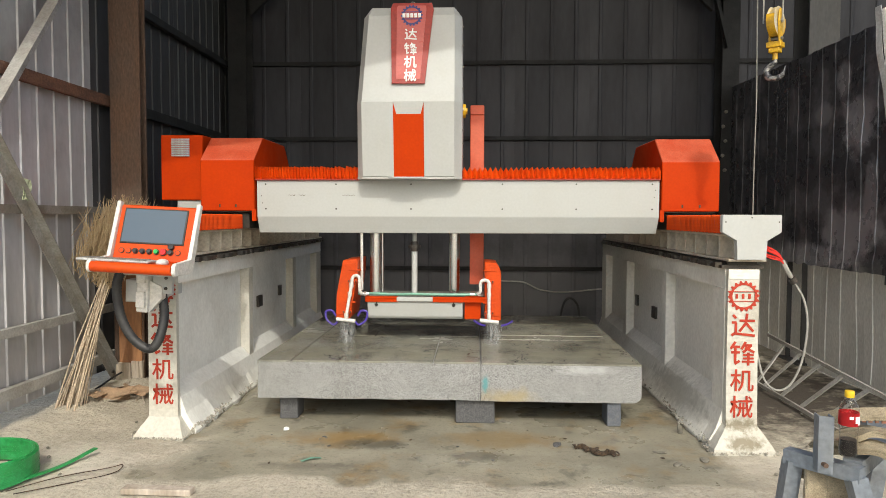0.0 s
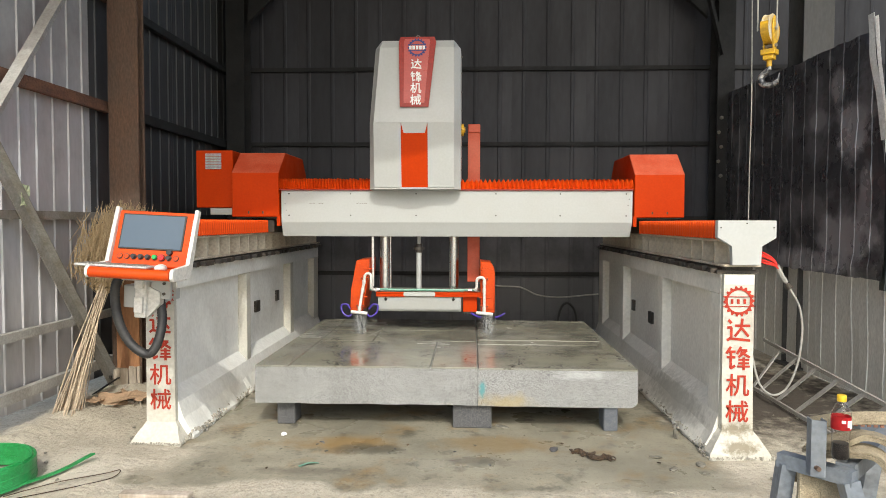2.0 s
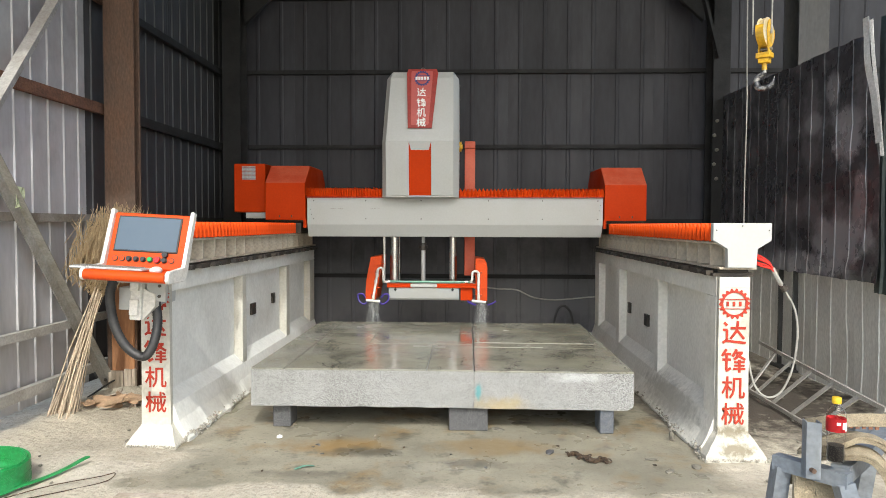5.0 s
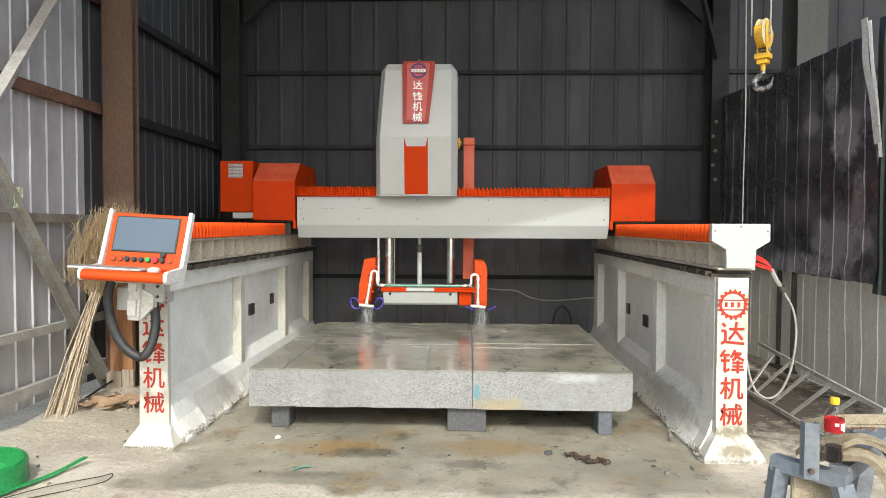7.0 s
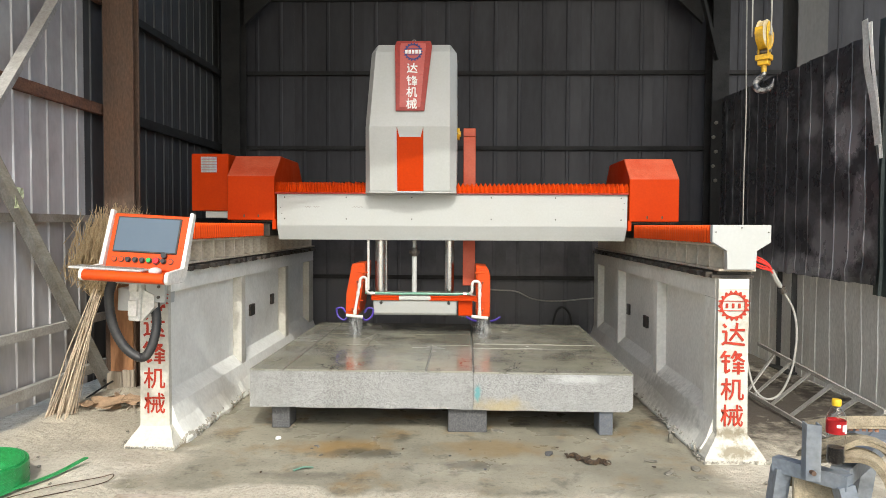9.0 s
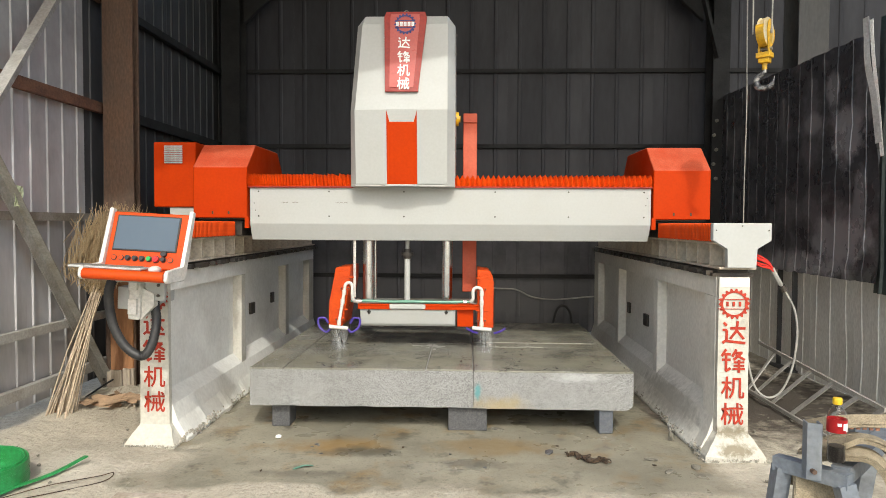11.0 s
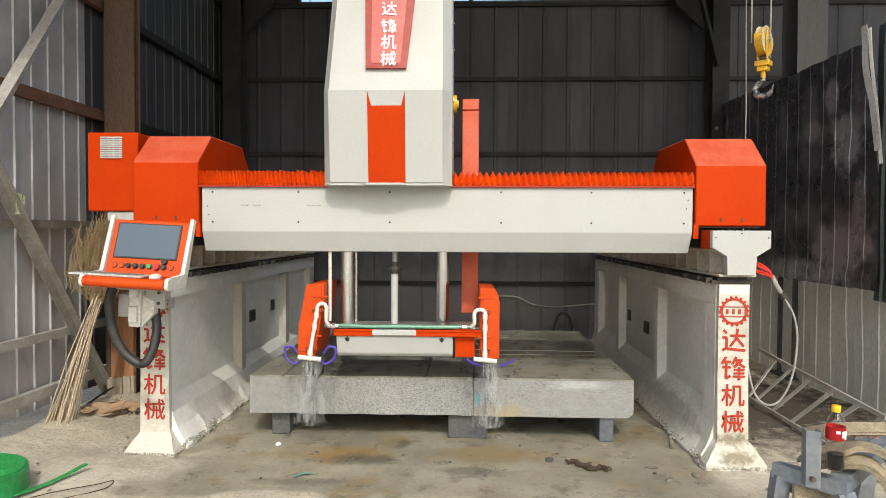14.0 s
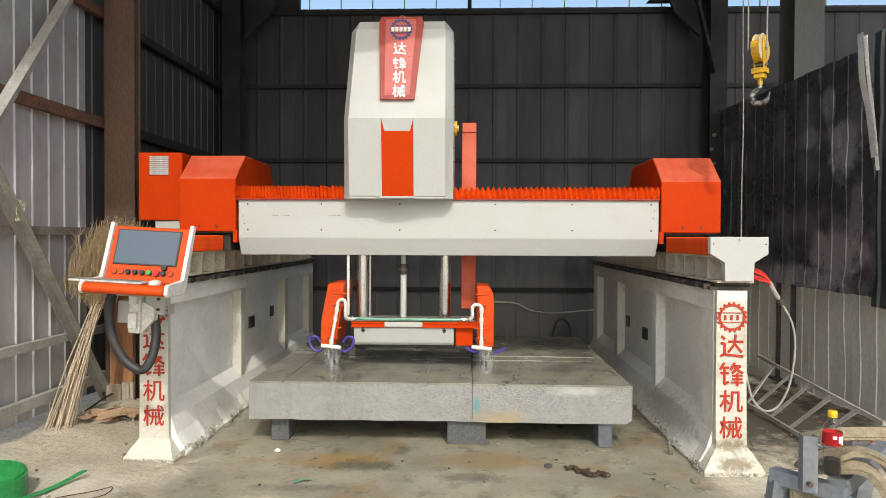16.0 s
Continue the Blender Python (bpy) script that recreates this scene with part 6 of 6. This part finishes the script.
# ---- crane hook ----
def hook_block():
    h = thing("crane_hook", "yellow crane hook block with steel hook hanging on wire ropes", "crane hook", at=(1.862, 4.41, 0))
    h.rotation_euler = (0, 0, radians(-43))
    h.scale = (0.794, 0.794, 0.7585)
    h.location.z = 0.489
    for s in (-1, 1):
        bm = fresh()
        prism(bm, [(-0.028, 2.60), (0.028, 2.60), (0.034, 2.72), (0.05, 2.80), (0.034, 2.87), (0.012, 2.90), (-0.012, 2.90), (-0.034, 2.87), (-0.05, 2.80), (-0.034, 2.72)], "x", s * 0.036 - 0.005, s * 0.036 + 0.005, 0.002)
        part("cheek_plate", bm, YELLOW, h, "yellow cheek plate")
    bm = fresh()
    cyl(bm, (-0.026, 0, 2.80), (-0.008, 0, 2.80), 0.118, 32, 0.098)
    cyl(bm, (0.008, 0, 2.80), (0.026, 0, 2.80), 0.098, 32, 0.118)
    cyl(bm, (-0.009, 0, 2.80), (0.009, 0, 2.80), 0.112, 32)
    part("sheave", bm, OLD_YELLOW, h, "worn pale sheave", True)
    for sy in (-1, 1):
        bm = fresh()
        tube(bm, [(0.0, sy * 0.122 * math.sin(a), 2.80 - 0.122 * math.cos(a)) for a in np.linspace(0.15, 1.9, 10)], 0.02, flat=(0.030, 0.003, (1, 0, 0)))
        part("sheave_guard", bm, YELLOW, h, "yellow bent sheave guard")
    bm = fresh()
    cyl(bm, (-0.05, 0, 2.80), (0.05, 0, 2.80), 0.018, 10)
    part("axle", bm, STEEL, h)
    bm = fresh()
    box(bm, -0.055, 0.055, -0.045, 0.045, 2.585, 2.63, 0.004)
    box(bm, -0.04, 0.04, -0.035, 0.035, 2.545, 2.585, 0.004)
    part("swivel", bm, YELLOW, h, "yellow swivel block")
    bm = fresh()
    cyl(bm, (-0.055, 0, 2.66), (0.055, 0, 2.66), 0.014, 8)
    part("pin", bm, STEEL, h)
    bm = fresh()
    cyl(bm, (0, 0, 2.49), (0, 0, 2.55), 0.02, 10)
    part("hook_shank", bm, YELLOW, h, "", True)
    path = [(0, 0, 2.50), (0.0, 0, 2.47), (-0.045, 0, 2.435), (-0.062, 0, 2.395), (-0.045, 0, 2.355), (0.0, 0, 2.338), (0.048, 0, 2.352), (0.07, 0, 2.395), (0.078, 0, 2.43)]
    pts = smooth_path(path, 6)
    bm = fresh()
    tube(bm, pts, lambda i: 0.015 + 0.011 * math.sin(math.pi * min(1, i / 44)) - (0.012 * max(0, i - 36) / 12), 10)
    part("hook", bm, HOOK_STEEL, h, "worn bare steel hook", True)
    for x, lean in ((-0.095, -0.02), (0.05, 0.03)):
        bm = fresh()
        cyl(bm, (x, 0, 2.80), (x + lean, 0, 7.4), 0.006, 6)
        part("wire_rope", bm, GREY_HOSE, h, "grey wire rope")
    c = thing("pendant_cable", "thin grey cable hanging down behind the end plate", "cable", at=(0, 0, 0))
    bm = fresh()
    tube(bm, smooth_path([(2.345, 5.9, 1.0), (2.345, 5.9, 1.8), (2.352, 5.9, 2.4), (2.342, 5.9, 3.2), (2.32, 5.9, 6.24)], 6), 0.0055, 6)
    part("cable", bm, GREY_HOSE, c)


hook_block()


# ---- by the right wall ----
def ladder():
    l = thing("steel_ladder", "grey steel ladder lying aslant by the sheet wall", "ladder")
    a0, a1 = Vector((2.34, 5.75, 0.03)), Vector((2.33, 3.86, 0.03))
    b0, b1 = Vector((2.60, 6.15, 0.36)), Vector((2.42, 4.0, 0.335))
    for p, q in ((a0, a1), (b0, b1)):
        bm = fresh()
        tube(bm, [p, q], 0.02, flat=(0.008, 0.014, (1, 0, 0)))
        part("stile", bm, PALE_STEEL, l)
    for k in range(6):
        t = -0.085 + k * 0.165
        bm = fresh()
        tube(bm, [a0.lerp(a1, max(0.01, t)), b0.lerp(b1, min(0.99, t + 0.28))], 0.02, flat=(0.017, 0.005, (0, 1, 0)))
        part("rung", bm, PALE_STEEL, l)


ladder()


def feed_cables():
    c = thing("feed_cable", "red wires bundled into a looping grey hose", "cable")
    rnd = random.Random(2)
    for k in range(5):
        bm = fresh()
        o = Vector((0, rnd.uniform(-0.02, 0.02), rnd.uniform(-0.025, 0.025)))
        tube(bm, smooth_path([Vector((1.70, 4.15, 1.205)) + o * 1.3, Vector((1.735, 4.13, 1.19)) + o * 1.5, Vector((1.79, 4.12, 1.165)) + o, Vector((1.815, 4.12, 1.135)) + o * 0.4], 5), 0.0055, 6)
        part("red_wire", bm, RED_WIRE, c, "red wire")
    bm = fresh()
    pts = smooth_path([(1.81, 4.12, 1.145), (1.84, 4.12, 1.085), (1.88, 4.12, 1.02), (1.945, 4.12, 0.90), (1.965, 4.12, 0.75), (1.945, 4.13, 0.55), (1.89, 4.15, 0.40), (1.815, 4.17, 0.36), (1.75, 4.2, 0.43), (1.72, 4.25, 0.62), (1.71, 4.3, 0.75)], 8)
    tube(bm, pts, lambda i: 0.014 if i < 14 else 0.0068, 8)
    part("hose", bm, GREY_HOSE, c, "grey hose", True)
    bm = fresh()
    cyl(bm, (1.868, 4.12, 1.04), (1.885, 4.12, 1.01), 0.021, 10)
    part("clamp", bm, DARK_STEEL, c)


feed_cables()


def angle_tube(parent, p, q, w=0.05, name="tube", mat=None, side=(1, 0, 0)):
    bm = fresh()
    tube(bm, [p, q], w / 2, flat=(w / 2, w / 2, side))
    return part(name, bm, mat or BLUE_STEEL, parent)


def trestle():
    t = thing("steel_trestle", "welded blue-grey steel trestle with worn top", "trestle")
    zt = 0.679
    angle_tube(t, (0.945, 2.105, zt), (1.08, 1.942, zt), 0.042, "cross_tube", side=(0, 0, 1))
    angle_tube(t, (1.075, 1.985, zt + 0.003), (1.52, 2.46, zt + 0.003), 0.050, "top_tube", side=(0, 0, 1))
    angle_tube(t, (0.957, 2.09, zt - 0.01), (0.885, 2.12, 0.0), 0.044, "leg")
    angle_tube(t, (1.068, 1.955, zt - 0.01), (1.23, 1.90, 0.0), 0.046, "leg")
    angle_tube(t, (1.40, 2.40, zt - 0.02), (1.34, 2.46, 0.0), 0.05, "leg")
    angle_tube(t, (1.50, 2.42, zt - 0.02), (1.62, 2.40, 0.0), 0.05, "leg")
    angle_tube(t, (1.36, 2.44, zt - 0.004), (1.56, 2.43, zt - 0.004), 0.042, "cross_tube", side=(0, 0, 1))
    x, y = 0.992, 1.990
    bm = fresh()
    prism(bm, [(x - 0.012, y - 0.002), (x + 0.020, y - 0.016), (x + 0.024, y - 0.016), (x + 0.029, y + 0.022), (x + 0.025, y + 0.022), (x + 0.020, y - 0.011), (x - 0.008, y + 0.002), (x - 0.004, y + 0.034), (x - 0.008, y + 0.034)], "z", 0.668, 0.832)
    part("upright_channel", bm, BLUE_STEEL, t, "short steel channel upright")
    bm = fresh()
    cyl(bm, (x + 0.002, y - 0.022, 0.695), (x + 0.002, y - 0.004, 0.695), 0.007, 8)
    part("bolt", bm, RUST, t)
    return t


trestle()


def lathe(bm, prof, cx, cy, n=24):
    rings = [[bm.verts.new((cx + r * math.cos(2 * math.pi * k / n), cy + r * math.sin(2 * math.pi * k / n), z)) for k in range(n)] for r, z in prof]
    for a, b in zip(rings, rings[1:]):
        for k in range(n):
            bm.faces.new((a[k], a[(k + 1) % n], b[(k + 1) % n], b[k]))
    bm.faces.new(rings[0][::-1])
    bm.faces.new(rings[-1])
    return bm


def bottle():
    z = 0.7165
    b = thing("drink_bottle", "clear plastic cola bottle with red label and yellow cap, nearly empty", "bottle", at=(1.045, 1.955, z + 0.014))
    b.scale = (0.80, 0.80, 0.92)
    bm = fresh()
    outer = [(0.024, 0), (0.030, 0.006), (0.031, 0.02), (0.0285, 0.05), (0.029, 0.075), (0.031, 0.09), (0.0315, 0.146), (0.027, 0.158), (0.017, 0.173), (0.013, 0.179), (0.013, 0.186)]
    lathe(bm, outer + [(r - 0.0006, max(z, 0.0008)) for r, z in outer[::-1]], 0, 0)
    o = part("bottle_body", bm, CLEAR, b, "clear plastic body", True)
    o.visible_shadow = False
    bm = fresh()
    lathe(bm, [(0.022, 0.002), (0.0268, 0.007), (0.0280, 0.02), (0.0262, 0.045), (0.0262, 0.052)], 0, 0)
    part("cola", bm, COLA, b, "dark cola in the bottom", True)
    bm = fresh()
    shell(bm, [[((0.0324 + 0.0003 * j) * math.cos(a), (0.0324 + 0.0003 * j) * math.sin(a), 0.096 + 0.04 * i) for i in (0, 1)] for j in (0,) for a in np.linspace(0, 2 * math.pi, 29)], (0, 0, 0.0003))
    lab = part("label", bm, LABEL_RED, b, "red printed label", True)
    bm = fresh()
    for a0, z0, h in ((-1.35, 0.106, 0.020), (-1.02, 0.100, 0.026), (-1.95, 0.118, 0.009)):
        for j in range(4):
            a = a0 + j * 0.1
            q = Matrix.Rotation(a, 4, "Z") @ Matrix.Translation((0.0330, 0, z0 + h / 2)) @ Matrix.Diagonal((0.0006, 0.0033, h, 1))
            bmesh.ops.create_cube(bm, size=1, matrix=q)
    part("label_print", bm, WHITE, lab, "white print bars")
    bm = fresh()
    lathe(bm, [(0.0145, 0.180), (0.0155, 0.182), (0.0155, 0.197), (0.014, 0.2)], 0, 0)
    part("cap", bm, YELLOW_CAP, b, "yellow screw cap", True)


bottle()


def slings():
    """Webbing lifting slings draped over the trestle."""
    paths = [
        ([(1.05, 2.14, 0.775), (1.10, 2.06, 0.812), (1.20, 2.03, 0.824), (1.32, 2.03, 0.82), (1.5, 2.06, 0.80)], 0.015, (0, 0.35, 1)),
        ([(1.02, 2.10, 0.72), (1.08, 2.02, 0.755), (1.13, 2.0, 0.782), (1.18, 1.98, 0.775), (1.225, 1.97, 0.735), (1.26, 1.97, 0.65), (1.28, 1.97, 0.5), (1.30, 1.97, 0.25), (1.31, 1.97, 0.02)], 0.026, (1, -0.5, 0.5)),
        ([(1.04, 2.06, 0.715), (1.09, 2.0, 0.738), (1.14, 1.975, 0.742), (1.175, 1.96, 0.715), (1.20, 1.95, 0.65), (1.215, 1.95, 0.5), (1.23, 1.95, 0.25), (1.24, 1.95, 0.02)], 0.026, (1, -0.5, 0.5)),
        ([(1.06, 2.14, 0.72), (1.13, 2.08, 0.765), (1.2, 2.05, 0.76), (1.26, 2.03, 0.70), (1.30, 2.02, 0.55), (1.33, 2.02, 0.3), (1.35, 2.02, 0.02)], 0.026, (1, -0.4, 0.5)),
        ([(1.02, 2.12, 0.60), (1.015, 2.10, 0.65), (1.01, 2.07, 0.656), (1.0, 2.04, 0.62), (0.985, 2.02, 0.45), (0.97, 2.0, 0.2), (0.96, 2.0, 0.02)], 0.030, (1, -0.6, 0.1)),
        ([(1.07, 2.12, 0.58), (1.065, 2.09, 0.64), (1.06, 2.06, 0.65), (1.055, 2.03, 0.60), (1.06, 2.01, 0.4), (1.075, 2.0, 0.02)], 0.030, (1, -0.4, 0.1)),
    ]
    for k, (p, w, side) in enumerate(paths):
        s = thing("lifting_sling", "worn beige webbing sling draped over the trestle", "sling", "slings on the trestle")
        bm = fresh()
        tube(bm, smooth_path(p, 8), w, flat=(w, 0.006, side))
        part("band", bm, WEBBING, s)
        bm = fresh()
        tube(bm, [q + Vector((0.002, -0.004, 0.010)) for q in smooth_path(p, 8)], w, flat=(w * 0.96, 0.003, side))
        part("upper_ply", bm, WEBBING, s)
        if k == 0:
            repeat("print_bar", box(fresh(), 0, 0.010, 2.010, 2.014, 0.800, 0.818), material("faded_red_print", (0.40, 0.20, 0.13), 0.9, scale=30, amount=0.5, bump=0.0), s, [(1.13 + j * 0.017, 0.03 - j * 0.003, 0) for j in range(5)], "faded red print bar")


slings()


# ---- litter on the floor ----
def chain():
    c = thing("rusty_chain", "short heap of rusty chain on the wet floor", "chain")
    rnd = random.Random(9)
    link_bm = fresh()
    n = 10
    pts = [(0.017 * math.cos(a), 0.009 * math.sin(a), 0) for a in np.linspace(0, 2 * math.pi, n + 1)]
    tube(link_bm, pts, 0.0042, 5)
    first = None
    for k in range(46):
        t = k / 45
        x, y = 0.625 + 0.20 * t + rnd.gauss(0, 0.012), 4.11 - 0.14 * t + 0.03 * math.sin(t * 9) + rnd.gauss(0, 0.014)
        if first is None:
            first = o = part("chain_link", link_bm, BROWN_LUMP, c)
        else:
            o = first.copy()
            scene.collection.objects.link(o)
        o.location = (x, y, 0.008 + 0.012 * rnd.random())
        o.rotation_euler = (rnd.uniform(-1.2, 1.2), rnd.uniform(-0.5, 0.5), rnd.uniform(0, 3.1))


chain()


def litter():
    def chip(name, label, cat, x, y, s, mat, flat=0.3, seed=0, z=0.0):
        r = thing(name, label, cat, "litter on the wet floor")
        bm = fresh()
        bmesh.ops.create_icosphere(bm, subdivisions=1, radius=1, matrix=Matrix.Translation((x, y, z + s[2] * 0.6)) @ Matrix.Rotation(seed * 1.3, 4, "Z") @ Matrix.Diagonal((*s, 1)))
        lumpy(bm, sum(s) * 0.22, 0.5 / max(s), seed)
        part("piece", bm, mat, r)
    chip("stone_chip", "small dark stone chip on the wet floor", "stone chip", 0.515, 4.165, (0.045, 0.03, 0.012), GRANITE_DARK, seed=1)
    chip("stone_chip", "brown stone chip on the wet floor", "stone chip", 1.10, 4.05, (0.05, 0.02, 0.012), CHIP, seed=2)
    chip("stone_chip", "thin brown stone chip on the wet floor", "stone chip", 1.15, 3.86, (0.045, 0.02, 0.008), CHIP, seed=3)
    chip("paper_wad", "white crumpled paper wad on the wet floor", "paper", -1.222, 4.36, (0.025, 0.02, 0.014), WHITE, seed=4)
    chip("stone_chip", "pale stone chip by the pillar foot", "stone chip", 1.33, 4.45, (0.02, 0.025, 0.035), CHIP, seed=5)
    chip("stone_chip", "flat stone chip on the dusty ground", "stone chip", 1.33, 3.95, (0.04, 0.03, 0.012), CHIP, seed=6)
    chip("stone_chip", "pale stone chip behind the slab block", "stone chip", 0.22, 4.62, (0.05, 0.03, 0.012), CHIP, seed=7)
    rnd = random.Random(21)
    for k in range(26):
        x, y = rnd.uniform(-1.35, 1.2), rnd.uniform(3.6, 4.5)
        s = rnd.uniform(0.004, 0.011)
        chip("stone_chip", "tiny stone chip on the wet floor", "stone chip", x, y, (s * 1.6, s, s * 0.5), rnd.choice((GRANITE_DARK, CHIP, BROWN_LUMP)), seed=8 + k)
    for k in range(60):
        x, y = rnd.choice((rnd.uniform(-3.0, -1.9), rnd.uniform(1.6, 2.6))), rnd.uniform(3.4, 5.6)
        s = rnd.uniform(0.004, 0.012)
        chip("pebble", "small pebble on the dusty ground", "pebble", x, y, (s * 1.3, s, s * 0.7), CHIP, seed=60 + k, z=0.0)
    g = thing("plastic_strip", "torn green plastic strip on the wet floor", "plastic strip")
    bm = fresh()
    tube(bm, smooth_path([(-0.98, 3.80, 0.006), (-0.93, 3.84, 0.012), (-0.88, 3.86, 0.006)], 5), 0.01, flat=(0.012, 0.001, (0, 1, 0)))
    part("strip", bm, TEAL_HOSE, g)
    b = thing("timber_offcut", "flat timber offcut half buried in dust", "timber")
    bm = fresh()
    box(bm, -1.78, -1.42, 3.32, 3.38, -0.01, 0.022, 0.004)
    lumpy(bm, 0.006, 8)
    part("offcut", bm, BOARD, b)


litter()


def wall_cable():
    """Cable and hose drooping along the dark back wall."""
    c = thing("wall_cable", "grey cable sagging along the dark back wall", "cable")
    bm = fresh()
    tube(bm, smooth_path([(0.10, 8.575, 0.63), (0.366, 8.57, 0.594), (0.614, 8.57, 0.58), (0.826, 8.57, 0.487), (1.107, 8.57, 0.46), (1.49, 8.57, 0.494), (1.7, 8.575, 0.51)], 6), 0.010, 6)
    part("cable", bm, PALE_STEEL, c)
    h = thing("black_hose", "black hose bent in an arch by the back wall", "hose")
    bm = fresh()
    tube(bm, smooth_path([(1.04, 8.35, 0.012), (1.06, 8.35, 0.22), (1.10, 8.35, 0.36), (1.16, 8.35, 0.41), (1.22, 8.35, 0.38), (1.27, 8.35, 0.28), (1.30, 8.35, 0.012)], 6), 0.016, 8)
    part("hose", bm, RUBBER, h)


wall_cable()


def wall_rag():
    r = thing("cloth_scrap", "pale green cloth scrap tucked behind the wall brace", "cloth")
    bm = fresh()
    shell(bm, [[(-2.985 + 0.012 * math.sin(i * 1.7 + j), 4.40 + 0.028 * i, 1.50 + 0.035 * j + 0.006 * math.sin(i * 2)) for j in range(5)] for i in range(4)], (0.003, 0, 0))
    part("cloth", bm, material("pale_green_cloth", (0.42, 0.46, 0.30), 0.9, scale=20, amount=0.5, bump=0.2), r)


wall_rag()


def column_bolts():
    """Bolt heads down the edge of the dark back column."""
    c = thing("bolt_row", "row of pale bolt heads on the dark back column", "bolts")
    repeat("bolt_head", screw_mesh(0.022, 0.03, "y", 6), STEEL, c, [(2.93 - 0.03 * (k % 2), 8.21, 1.95 + k * 0.17) for k in range(5)])


column_bolts()


def motions():
    walk(BRIDGE, [(t, pose(0, y, 0)) for t, y in TRAVEL])
    for side, front, folds in FOLDS:
        n = len(folds)
        for i, f in enumerate(folds):
            k = (i + 0.5) / n
            if front:
                rows = [(t, pose(0, RAIL_Y[side] + (max(y, RAIL_Y[side] + 0.06) - RAIL_Y[side]) * k, 0.0008 * (i % 3))) for t, y in TRAVEL]
            else:
                rows = [(t, pose(0, 8.05 + (min(y + 1.0, 7.98) - 8.05) * k, 0.0008 * (i % 3))) for t, y in TRAVEL]
            walk(f, rows)


motions()
